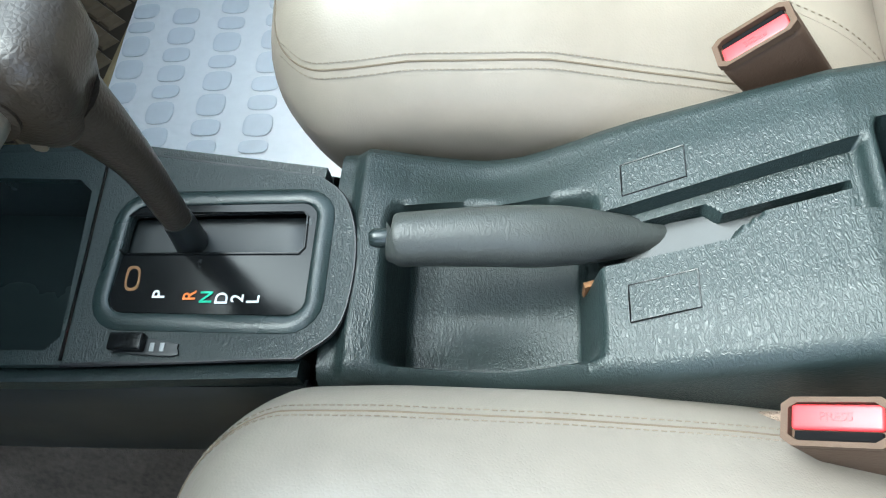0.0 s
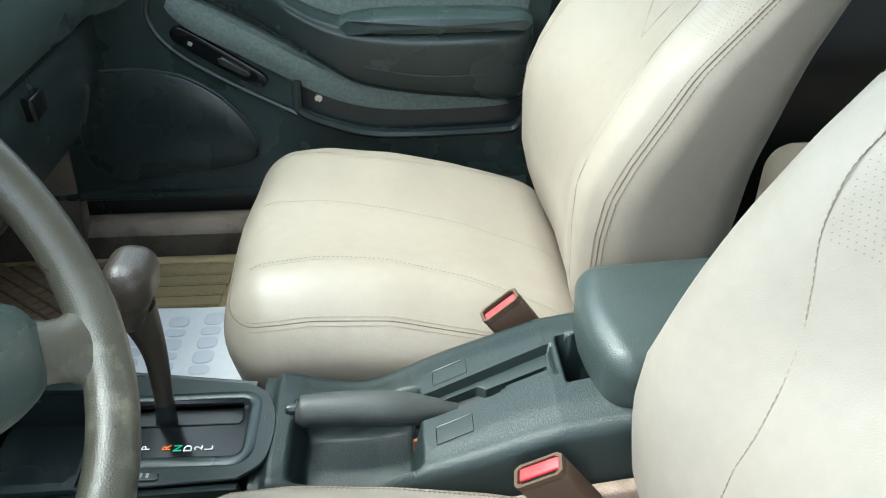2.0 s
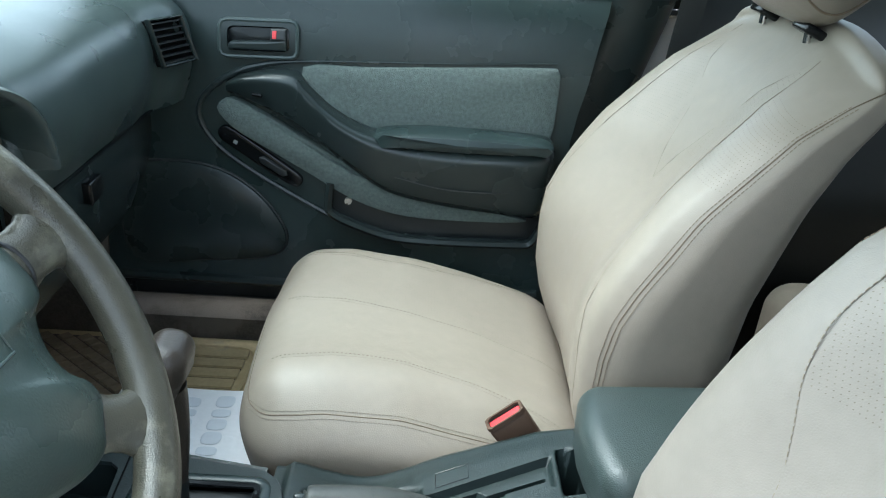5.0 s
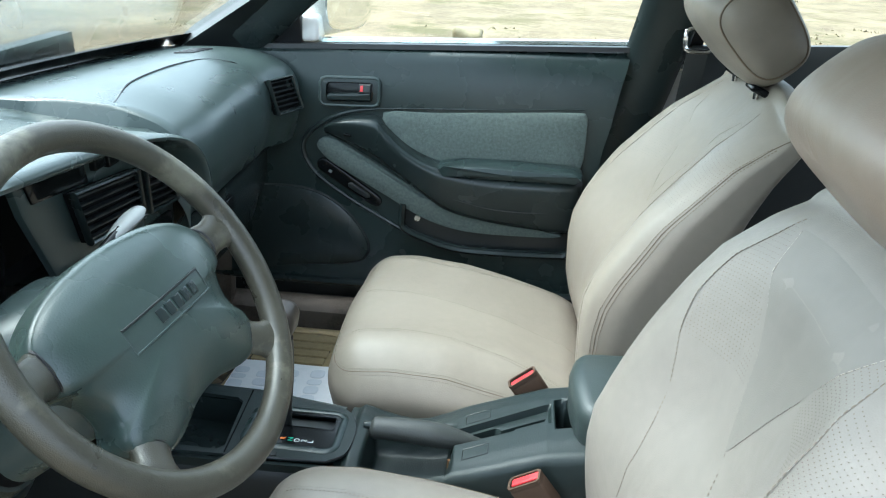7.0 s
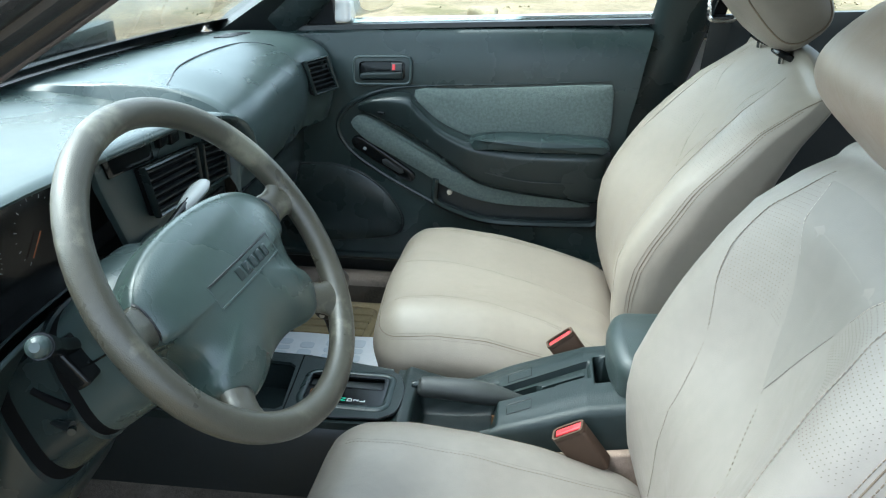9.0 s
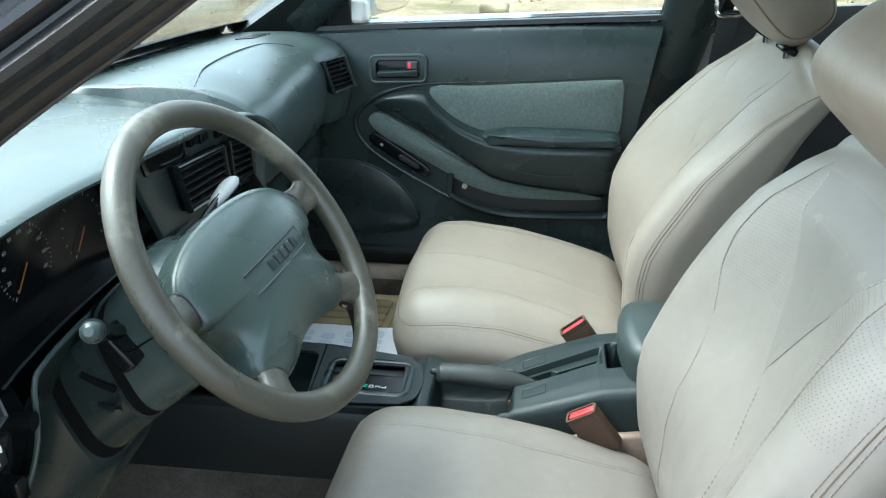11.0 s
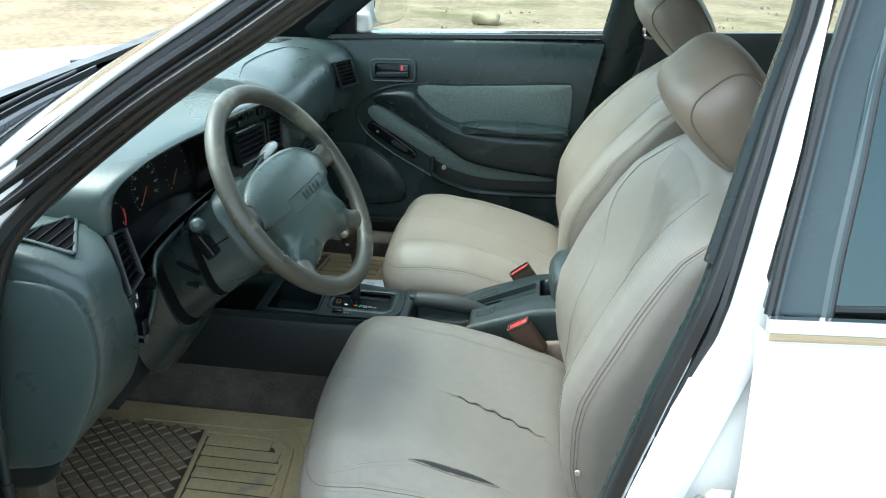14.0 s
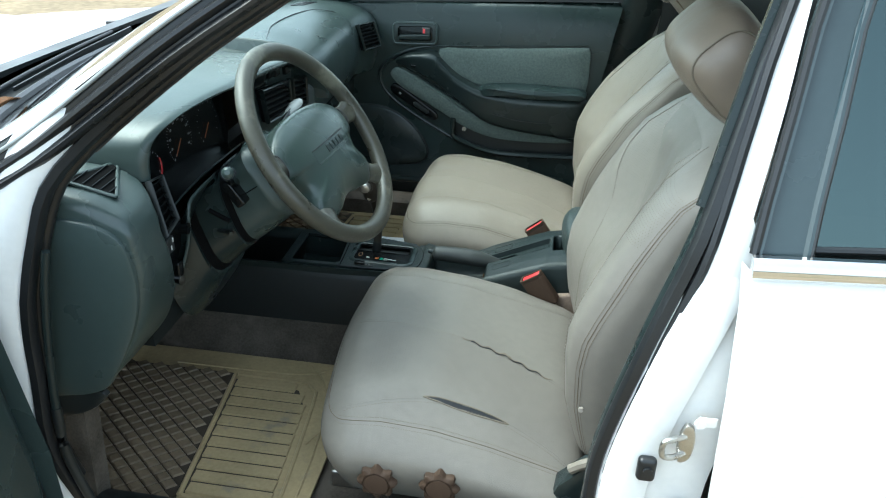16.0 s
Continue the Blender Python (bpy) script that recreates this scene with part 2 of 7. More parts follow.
def sweep(path, section, closed=False, up=(0, 0, 1), caps=True, scale=None):
    """Verts and faces of a section (list of (a, b): a sideways, b along up) carried along a path."""
    path = [Vector(q) for q in path]
    n, k = len(path), len(section)
    verts, faces = [], []
    up = Vector(up)
    for i, q in enumerate(path):
        prev = path[i - 1] if i or closed else path[i]
        nxt = path[(i + 1) % n] if i + 1 < n or closed else path[i]
        d = (nxt - prev).normalized()
        side = d.cross(up)
        side = side.normalized() if side.length > 1e-6 else Vector((1, 0, 0))
        top = side.cross(d).normalized()
        s = scale[i] if scale else 1.0
        sa, sb = s if isinstance(s, (tuple, list)) else (s, s)
        verts += [q + side * (a * sa) + top * (b * sb) for a, b in section]
    for i in range(n if closed else n - 1):
        j = (i + 1) % n
        faces += [(i * k + m, i * k + (m + 1) % k, j * k + (m + 1) % k, j * k + m) for m in range(k)]
    if caps and not closed:
        faces += [tuple(range(k))[::-1], tuple(range((n - 1) * k, n * k))]
    return verts, faces


def ring(r, n=10, rb=None):
    rb = r if rb is None else rb
    return [(r * math.cos(2 * math.pi * i / n), rb * math.sin(2 * math.pi * i / n)) for i in range(n)]


def tube(name, points, r, mat, parent=None, label="", closed=False, steps=6, n=8, up=(0, 0, 1), rb=None, scale=None):
    path = smooth_path(points, steps, closed) if steps > 1 else points
    if scale:
        scale = [tuple(q) for q in smooth_path([s if isinstance(s, (tuple, list)) else (s, s) for s in scale], steps, closed)] if steps > 1 else scale
    v, f = sweep(path, ring(r, n, rb), closed, up, True, scale)
    return mesh_object(name, v, f, mat, parent, label)


def box_point(half, r, q):
    inner = [max(-(h - r), min(h - r, c)) for h, c in zip(half, q)]
    d = Vector([c - i for c, i in zip(q, inner)])
    nrm = d.normalized() if d.length > 1e-9 else Vector((0, 0, 1))
    return Vector(inner) + nrm * r, nrm


def soft_box(half, r, mids=(10, 10, 4), edge=4, shape=lambda p: p):
    """A rounded box, bent by shape()."""
    steps = []
    for h, m in zip(half, mids):
        a = [(h - r) + r * math.tan(math.pi / 4 * i / edge) for i in range(edge, 0, -1)]
        body = [-(h - r) + 2 * (h - r) * i / m for i in range(m + 1)]
        steps.append([-q for q in a] + body + a[::-1])
    verts, faces, index = [], [], {}

    def vert(q):
        key = tuple(round(c, 6) for c in q)
        if key not in index:
            index[key] = len(verts)
            verts.append(shape(box_point(half, r, q)[0]))
        return index[key]

    for ax in range(3):
        b, c = (ax + 1) % 3, (ax + 2) % 3
        for sign in (-1, 1):
            for i in range(len(steps[b]) - 1):
                for j in range(len(steps[c]) - 1):
                    f = []
                    for di, dj in ((0, 0), (1, 0), (1, 1), (0, 1)):
                        q = [0, 0, 0]
                        q[ax], q[b], q[c] = sign * half[ax], steps[b][i + di], steps[c][j + dj]
                        f.append(vert(q))
                    faces.append(tuple(f if sign > 0 else f[::-1]))
    return verts, faces


def block(name, half, r, mat, parent=None, label="", m=None, mids=(2, 2, 2), edge=2, shape=None):
    m = m or Matrix()
    v, f = soft_box(half, r, mids, edge, (lambda p: m @ shape(p)) if shape else (lambda p: m @ p))
    return mesh_object(name, v, f, mat, parent, label)


def inside(x, z, poly):
    hit = False
    for (x1, z1), (x2, z2) in zip(poly, poly[1:] + poly[:1]):
        if (z1 > z) != (z2 > z) and x < (x2 - x1) * (z - z1) / (z2 - z1) + x1:
            hit = not hit
    return hit


def slab(name, outline, place, thick, mat, parent=None, label="", round_edge=0.003, crown=0.0):
    """A plate with a given outline (a, b), set by place(a, b, height), with a rounded rim and a crown."""
    n = len(outline)
    o = [np.array(q, float) for q in outline]
    mid = sum(o) / n
    area = sum(o[i][0] * o[(i + 1) % n][1] - o[(i + 1) % n][0] * o[i][1] for i in range(n))
    sgn = 1 if area > 0 else -1
    inn = []
    for i in range(n):
        e1, e2 = o[i] - o[i - 1], o[(i + 1) % n] - o[i]
        t = e1 / (np.linalg.norm(e1) + 1e-9) + e2 / (np.linalg.norm(e2) + 1e-9)
        t /= np.linalg.norm(t) + 1e-9
        inn.append(np.array([-t[1], t[0]]) * sgn)
    rings = [(0.0, 0.0), (0.0, thick - round_edge), (0.3 * round_edge, thick - 0.3 * round_edge), (round_edge, thick)]
    verts, faces = [], []
    for d, h in rings:
        verts += [place(*(o[i] + inn[i] * d), h) for i in range(n)]
    for s in (0.75, 0.5, 0.25):
        base = [o[i] + inn[i] * round_edge for i in range(n)]
        verts += [place(*(mid + (q - mid) * s), thick + crown * (1 - s * s)) for q in base]
    k = len(rings) + 3
    for a in range(k - 1):
        faces += [(a * n + i, a * n + (i + 1) % n, (a + 1) * n + (i + 1) % n, (a + 1) * n + i) for i in range(n)]
    verts.append(place(*mid, thick + crown))
    faces += [((k - 1) * n + i, (k - 1) * n + (i + 1) % n, len(verts) - 1) for i in range(n)]
    faces.append(tuple(range(n))[::-1])
    return mesh_object(name, verts, faces, mat, parent, label)


def flat_panel(name, outer, holes, place, thick, mat, parent=None, label=""):
    """A plate with openings cut through it."""
    bm = bmesh.new()
    for loop in (outer, *holes):
        vs = [bm.verts.new((a, b, 0)) for a, b in loop]
        for i in range(len(vs)):
            bm.edges.new((vs[i], vs[(i + 1) % len(vs)]))
    bmesh.ops.triangle_fill(bm, use_beauty=True, use_dissolve=False, edges=bm.edges[:])
    dead = []
    for f in bm.faces:
        c = f.calc_center_median()
        if any(inside(c.x, c.y, list(h)) for h in holes) or not inside(c.x, c.y, list(outer)):
            dead.append(f)
    bmesh.ops.delete(bm, geom=dead, context="FACES_ONLY")
    got = bmesh.ops.extrude_face_region(bm, geom=bm.faces[:])
    for e in got["geom"]:
        if isinstance(e, bmesh.types.BMVert):
            e.co.z = thick
    verts = [place(*v.co) for v in bm.verts]
    bm.verts.index_update()
    faces = [tuple(v.index for v in f.verts) for f in bm.faces]
    bm.free()
    return mesh_object(name, verts, faces, mat, parent, label, sharp=30)


def lerp_list(keys, x):
    xs = [k[0] for k in keys]
    return float(np.interp(x, xs, [k[1] for k in keys]))


def smoothstep(a, b, x):
    t = max(0.0, min(1.0, (x - a) / (b - a)))
    return t * t * (3 - 2 * t)


def dashes(name, path, r, length, gap, mat, parent, label="", lift=0.0, keep=None):
    """A row of stitches along a path, as one mesh."""
    path = [Vector(q) for q in path]
    verts, faces = [], []
    run, start, pts = 0.0, 0.0, []
    dist = [0.0]
    for a, b in zip(path, path[1:]):
        dist.append(dist[-1] + (b - a).length)

    def at(s):
        i = max(0, min(len(path) - 2, int(np.searchsorted(dist, s)) - 1))
        w = (s - dist[i]) / max(1e-9, dist[i + 1] - dist[i])
        return path[i].lerp(path[i + 1], max(0, min(1, w)))

    s = 0.0
    while s + length < dist[-1]:
        a, b = at(s), at(s + length)
        d = (b - a).normalized()
        side = d.cross(Vector((0.3, 0.2, 0.93))).normalized()
        top = side.cross(d)
        o = len(verts)
        for q in (a, b):
            verts += [q + side * r, q + top * r, q - side * r, q - top * r]
        faces += [(o, o + 1, o + 5, o + 4), (o + 1, o + 2, o + 6, o + 5), (o + 2, o + 3, o + 7, o + 6), (o + 3, o, o + 4, o + 7),
                  (o, o + 3, o + 2, o + 1), (o + 4, o + 5, o + 6, o + 7)]
        s += length + gap
    return mesh_object(name, verts, faces, mat, parent, label, smooth=False)
# ---- ground and distance ----
def make_ground():
    n = 40
    xs = [math.copysign(abs(t) ** 3 * 400, t) for t in np.linspace(-1, 1, n + 1)]
    verts, faces = [], []
    for x in xs:
        for y in xs:
            verts.append((x, y, 0.03 * noise.noise((x * 0.4, y * 0.4, 0)) - 0.02 if abs(x) + abs(y) < 60 else -0.02))
    for i in range(n):
        for j in range(n):
            a = i * (n + 1) + j
            faces.append((a, a + 1, a + n + 2, a + n + 1))
    return tagged(mesh_object("ground", verts, faces, GROUND), "dry sandy yard with thin patches of grass", "ground", kind="structure")


make_ground()
rnd_g = random.Random(11)
verts, faces = [], []
for i in range(420):
    gx, gy = rnd_g.uniform(-9, 5), 2.5 + 16 * rnd_g.random() ** 1.3
    if noise.noise((gx * 0.35, gy * 0.35, 3)) < -0.05 and rnd_g.random() < 0.8:
        continue
    for k in range(5):
        a_, h_, w_ = rnd_g.uniform(0, 6.28), rnd_g.uniform(0.01, 0.035), rnd_g.uniform(0.01, 0.035)
        bx, by = gx + rnd_g.uniform(-0.08, 0.08), gy + rnd_g.uniform(-0.08, 0.08)
        o = len(verts)
        verts += [(bx - w_ * math.cos(a_), by - w_ * math.sin(a_), -0.03), (bx + w_ * math.cos(a_), by + w_ * math.sin(a_), -0.03), (bx + rnd_g.uniform(-0.04, 0.04), by + rnd_g.uniform(-0.04, 0.04), h_ - 0.02)]
        faces.append((o, o + 1, o + 2))
tagged(mesh_object("dry_grass", verts, faces, STRAW, smooth=False), "sparse tufts of dry straw grass on the dirt", "grass", kind="stuff")
clod = thing("dirt_clod", "pale lump of dirt lying on the yard", "stone", (-0.04, 7.05, -0.02))
v, f = soft_box((0.16, 0.12, 0.06), 0.05, (4, 4, 2), 3, lambda q: Vector((q.x, q.y, q.z + 0.05)) * (1 + 0.25 * noise.noise((q.x * 9, q.y * 9, q.z * 9))))
mesh_object("lump", v, f, STRAW, clod)

def grid_surface(us, vs, fn):
    m = len(vs)
    return [fn(u, v) for u in us for v in vs], [(i * m + j, i * m + j + 1, (i + 1) * m + j + 1, (i + 1) * m + j) for i in range(len(us) - 1) for j in range(m - 1)]


# ---- car shell ----
A_LINE = [(-0.185, 0.27), (-0.224, 0.432), (-0.210, 0.60), (-0.197, 0.72), (-0.166, 0.845), (-0.112, 0.957), (0.062, 1.106), (0.200, 1.200), (0.294, 1.264), (0.41, 1.330), (0.54, 1.362), (0.70, 1.370)]
B_LINE = [(0.825, 1.352), (0.850, 1.325), (0.840, 1.25), (0.819, 1.18), (0.799, 1.111), (0.758, 0.937), (0.705, 0.761), (0.670, 0.60), (0.664, 0.48), (0.655, 0.34), (0.62, 0.275)]
B_FAR = [(0.755, 1.352), (0.782, 1.325), (0.777, 1.25), (0.766, 1.18), (0.755, 1.111), (0.728, 0.937), (0.689, 0.761), (0.668, 0.60), (0.664, 0.48), (0.655, 0.34), (0.62, 0.275)]
body = thing("car_body", "white sedan body with black door seals", "car body", kind="structure")


def side_y(z):
    return np.interp(z, [0.2, 0.5, 0.75, 0.93, 1.1, 1.3, 1.42], [0.765, 0.80, 0.80, 0.775, 0.72, 0.62, 0.56])


for s in (-1, 1):
    opening = smooth_path(A_LINE, 4) + smooth_path(B_LINE if s < 0 else B_FAR, 4)
    pts = [(x, s * (side_y(z)), z) for x, z in opening]
    v, f = sweep(pts, [(-0.005, -0.009), (0.006, -0.011), (0.011, -0.003), (0.009, 0.008), (0.0, 0.013), (-0.008, 0.008), (-0.009, -0.002)], True, (0, 1, 0))
    mesh_object("door_seal", v, f, RUBBER, body, "black rubber weatherstrip")
    if s > 0:
        # closed side: dark trim behind the door, from sill to roof
        for line, dx in ((B_FAR, 0.05), (A_LINE[5:], -0.05)):
            v, f = sweep([(x + dx, side_y(z) - 0.01, z) for x, z in smooth_path(line, 4)], ring(0.065, 12, 0.03), False, (0, 1, 0))
            mesh_object("pillar_trim", v, f, SMOOTH, body, "dark grey plastic pillar trim")
        far = [(x, z) for x, z in smooth_path(A_LINE[5:], 4)]
        verts = []
        for i, (x, z) in enumerate(far):
            b_ = max(0.0, min(1.0, (z - 0.925) / 0.45))
            verts += [(x + 0.004, side_y(z) - 0.012, z), (x - 0.03, side_y(z) - 0.035, z + 0.012), (-0.31 + 0.72 * b_ + 0.03, 0.74 - 0.156 * b_ - 0.035, 0.925 + 0.45 * b_ + 0.004), (-0.31 + 0.72 * b_ - 0.01, 0.75 - 0.156 * b_ + 0.012, 0.925 + 0.45 * b_ + 0.012)]
        verts = [(-0.20, 0.74, 0.88), (-0.25, 0.72, 0.90), (-0.30, 0.70, 0.915), (-0.33, 0.765, 0.92)] + verts
        mesh_object("windscreen_pillar", verts, [(i * 4 + j, i * 4 + j + 1, i * 4 + 5 + j, i * 4 + 4 + j) for i in range(len(far)) for j in range(3)], DARK, body, "dark trim up the windscreen pillar")
        v, f = sweep([(-0.3, 0.80, 0.3), (0.8, 0.80, 0.3)], [(-0.02, -0.14), (0.02, -0.14), (0.02, 0.1), (-0.02, 0.1)])
        mesh_object("sill", v, f, DARK, body)
        continue
    # painted door frame round the seal
    inner = [(x, z) for x, z in opening]
    cx, cz = 0.25, 0.75
    rows = []
    for off, out in ((0.0, -0.006), (0.012, 0.012), (0.03, 0.022), (0.055, 0.028), (0.075, 0.02)):
        row = []
        n = len(inner)
        for i in range(n):
            a, b = np.array(inner[i - 1]), np.array(inner[(i + 1) % n])
            t = (b - a) / (np.linalg.norm(b - a) + 1e-9)
            nx, nz = -t[1], t[0]
            if (inner[i][0] - cx) * nx + (inner[i][1] - cz) * nz < 0:
                nx, nz = -nx, -nz
            slim = 1 - 0.78 * smoothstep(0.98, 1.10, inner[i][1]) * (inner[i][0] < 0.5)
            x, z = inner[i][0] + nx * off * slim, inner[i][1] + nz * off * slim
            if inner[i][0] > 0.5:
                x = min(x, float(np.interp(z, [0.90, 0.94, 1.10, 1.35], [2.0, 0.814, 0.838, 0.876])) - 0.005)
            near_b = 1 - 0.95 * smoothstep(0.84, 0.95, z) * (inner[i][0] > 0.5)
            row.append((x, s * (side_y(z) + out * (slim * near_b if out > 0 else 1)), z))
        rows.append(row)
    verts = [p for row in rows for p in row]
    n = len(inner)
    faces = [(a * n + i, a * n + (i + 1) % n, (a + 1) * n + (i + 1) % n, (a + 1) * n + i) for a in range(len(rows) - 1) for i in range(n)]
    mesh_object("door_frame", verts, faces, WHITE_JAMB, body, "white painted door aperture")
    fill = [(x, z) for x, z in smooth_path(A_LINE, 5) if z > 1.06]
    v, f = sweep([(x - 0.013, s * (side_y(z) + 0.008), z + 0.016) for x, z in fill], [(-0.012, -0.008), (0.012, -0.008), (0.010, 0.005), (-0.010, 0.005)], False, (0, -1, 0))
    mesh_object("seal_carrier", v, f, RUBBER, body, "black seal carrier")
    v, f = sweep([(x - 0.021, s * (side_y(z) + 0.013), z + 0.024) for x, z in fill], ring(0.0022, 6), False, (0, -1, 0))
    mesh_object("bright_line", v, f, WHITE_JAMB, body, "thin painted edge")
    front = [(x, z) for x, z in smooth_path(A_LINE, 5) if x < 0.6]
    for dx, dz, r, rb, mt, nm, lb in ((0.003, -0.004, 0.010, 0.010, RUBBER, "seal_lip", "rounded inner lip of the weatherstrip"), (0.006, -0.010, 0.005, 0.006, LINER_TRIM, "pillar_trim", "thin taupe trim edge along the pillar")):
        v, f = sweep([(x + dx * (1 if z > 0.9 else 0.6), s * (side_y(z) - 0.018 - 1.2 * dx), z + dz * smoothstep(0.75, 0.95, z)) for x, z in front if z > (0.35 if mt is RUBBER else 0.97)], ring(r, 12, rb), False, (0, 1, 0))
        mesh_object(nm, v, f, mt, body, lb)
    # door gasket, dark moulding and bright line up the windscreen pillar
    gasket = smooth_path([(-0.47, -0.875, 0.765), (-0.33, -0.835, 0.857), (-0.219, -0.800, 0.930), (-0.119, -0.77, 0.993), (0.055, -0.742, 1.122), (0.175, -0.698, 1.203), (0.265, -0.664, 1.265), (0.375, -0.630, 1.334), (0.52, -0.600, 1.388)], 6)
    v, f = sweep(gasket, [(-0.017, -0.012), (-0.017, 0.004), (-0.014, 0.010), (-0.009, 0.011), (-0.004, 0.007), (-0.002, 0.001), (0.001, 0.001), (0.003, 0.007), (0.008, 0.011), (0.013, 0.010), (0.017, 0.004), (0.017, -0.012)], False, (0, -1, 0))
    mesh_object("pillar_strip", v, f, RUBBER, body, "black rubber pillar gasket")
    v, f = sweep([(x - 0.010, y + 0.006, z + 0.013) for x, y, z in gasket], [(-0.011, -0.006), (0.011, -0.006), (0.011, 0.004), (0.0, 0.007), (-0.011, 0.004)], False, (0, -1, 0))
    mesh_object("windscreen_pillar", v, f, RUBBER, body, "black windscreen pillar moulding")
    v, f = sweep([(x - 0.017, y - 0.002, z + 0.023) for x, y, z in gasket], ring(0.0030, 8), False, (0, -1, 0))
    mesh_object("bright_line", v, f, SILVER, body, "thin bright pillar line")
    # outer face of the windscreen pillar: grey moulding, white paint, bright edge of the screen
    def pillar_face(g, w):
        b_ = max(0.0, min(1.0, (g[0] + 0.31) / 0.72))
        a_ = Vector((g[0] - 0.012, g[1] + 0.004, g[2] + 0.019))
        e_ = Vector((g[0], -0.752 + 0.156 * b_, 0.932 + 0.45 * b_ + 0.02 * b_ * (1 - b_)))
        return a_.lerp(e_, w) + Vector((-0.35, -0.5, 0.79)) * (0.010 * math.sin(math.pi * w))

    run = [g for g in gasket if -0.335 < g[0] < 0.50]
    for w0, w1, mt, nm, lb, lift in ((0.0, 0.30, SMOOTH, "pillar_moulding", "satin grey pillar moulding", 0.0), (0.30, 0.36, RUBBER, "moulding_groove", "black groove beside the moulding", -0.003), (0.36, 0.80, WHITE, "pillar_paint", "white painted windscreen pillar", 0.002), (0.80, 0.90, RUBBER, "screen_seal", "black windscreen side seal", 0.001), (0.90, 1.0, SILVER, "screen_trim", "bright edge of the windscreen", 0.003)):
        verts = [pillar_face(g, w0 + (w1 - w0) * q / 6) + Vector((-0.35, -0.5, 0.79)) * (lift * math.sin(math.pi * q / 6) + (0.0 if 0 < q < 6 else -0.002)) for g in run for q in range(7)]
        mesh_object(nm, verts, [(i * 7 + j, i * 7 + j + 1, i * 7 + 8 + j, i * 7 + 7 + j) for i in range(len(run) - 1) for j in range(6)], mt, body, lb)
    bl = [(x, z) for x, z in smooth_path(B_LINE, 4) if z > 0.3]
    v, f = sweep([(x + 0.012, s * (side_y(z) - 0.026), z) for x, z in bl], ring(0.020, 12, 0.022), False, (0, 1, 0))
    mesh_object("centre_pillar", v, f, SMOOTH, body, "grey inner pillar trim")

# centre-pillar panel, driver side: wide white jamb
v, f = [], []
jam = smooth_path(B_LINE, 5)
for x, z in jam:
    lim = float(np.interp(z, [0.90, 0.94, 1.10, 1.35], [2.0, 0.814, 0.838, 0.876]))
    v += [(min(q[0], lim - 0.005), q[1], q[2]) for q in ((x + 0.004, -side_y(z) - 0.004, z), (x + 0.03, -side_y(z) - 0.012, z), (x + 0.05, -side_y(z) - 0.014, z), (x + 0.155 - 0.085 * smoothstep(0.72, 0.95, z), -side_y(z) - 0.010, z), (x + 0.155 - 0.085 * smoothstep(0.72, 0.95, z), -side_y(z) + 0.06, z))]
for i in range(len(jam) - 1):
    f += [(i * 5 + k, i * 5 + k + 1, i * 5 + 5 + k + 1, i * 5 + 5 + k) for k in range(4)]
mesh_object("pillar_jamb", v, f, WHITE_JAMB, body, "white painted centre pillar")

# roof
def roof_z(x, y):
    return 1.42 - 0.05 * (y / 0.62) ** 2 - 0.09 * ((x - 0.75) / 0.9) ** 2


def sheet(x0, x1, y0, y1, nx, ny, fz, thick):
    verts, faces = [], []
    for lay in (0, 1):
        for i in range(nx + 1):
            for j in range(ny + 1):
                x, y = x0 + (x1 - x0) * i / nx, y0 + (y1 - y0) * j / ny
                verts.append((x, y, fz(x, y) - lay * thick))
    m = (nx + 1) * (ny + 1)
    for lay in (0, 1):
        for i in range(nx):
            for j in range(ny):
                a = lay * m + i * (ny + 1) + j
                faces.append((a, a + 1, a + ny + 2, a + ny + 1))
    rim = [i * (ny + 1) for i in range(nx + 1)] + [nx * (ny + 1) + j for j in range(1, ny + 1)] + [i * (ny + 1) + ny for i in range(nx - 1, -1, -1)] + [j for j in range(ny - 1, 0, -1)]
    for a, b in zip(rim, rim[1:] + rim[:1]):
        faces.append((a, b, b + m, a + m))
    return verts, faces


v, f = sheet(0.40, 1.75, -0.62, 0.62, 16, 12, roof_z, 0.02)
mesh_object("roof", v, f, WHITE, body)
v, f = sheet(0.385, 1.76, -0.60, 0.60, 16, 12, lambda x, y: roof_z(x, y) - 0.025, 0.02)
tagged(mesh_object("ceiling", v, f, LINER), "pale grey fabric headliner under the roof", "headliner", kind="structure")

# bonnet, scuttle, wings
def hood_z(x, y):
    return 0.935 - 0.055 * (y / 0.8) ** 2 - 0.10 * max(0, (-0.55 - x) / 1.0) ** 1.4


v, f = sheet(-1.75, -0.56, -0.72, 0.72, 24, 20, hood_z, 0.012)
mesh_object("bonnet", v, f, WHITE, body, "white painted bonnet")
for s in (-1, 1):
    v, f = [], []
    for i in range(25):
        x = -1.8 + 1.55 * i / 24
        v += [(x, s * 0.724, hood_z(x, 0.72) - 0.004), (x, s * 0.80, hood_z(x, 0.72) - 0.03), (x, s * 0.845, 0.80), (x, s * 0.86, 0.6), (x, s * 0.84, 0.25)]
    for i in range(24):
        f += [(i * 5 + k, i * 5 + k + 1, i * 5 + 6 + k, i * 5 + 5 + k) for k in range(4)]
    mesh_object("wing", v, f, WHITE, body, "white front wing")
v, f = sheet(-0.60, -0.40, -0.70, 0.70, 4, 14, lambda x, y: 0.905 - 0.04 * (y / 0.8) ** 2, 0.02)
mesh_object("scuttle", v, f, DARK, body, "black plastic scuttle panel")

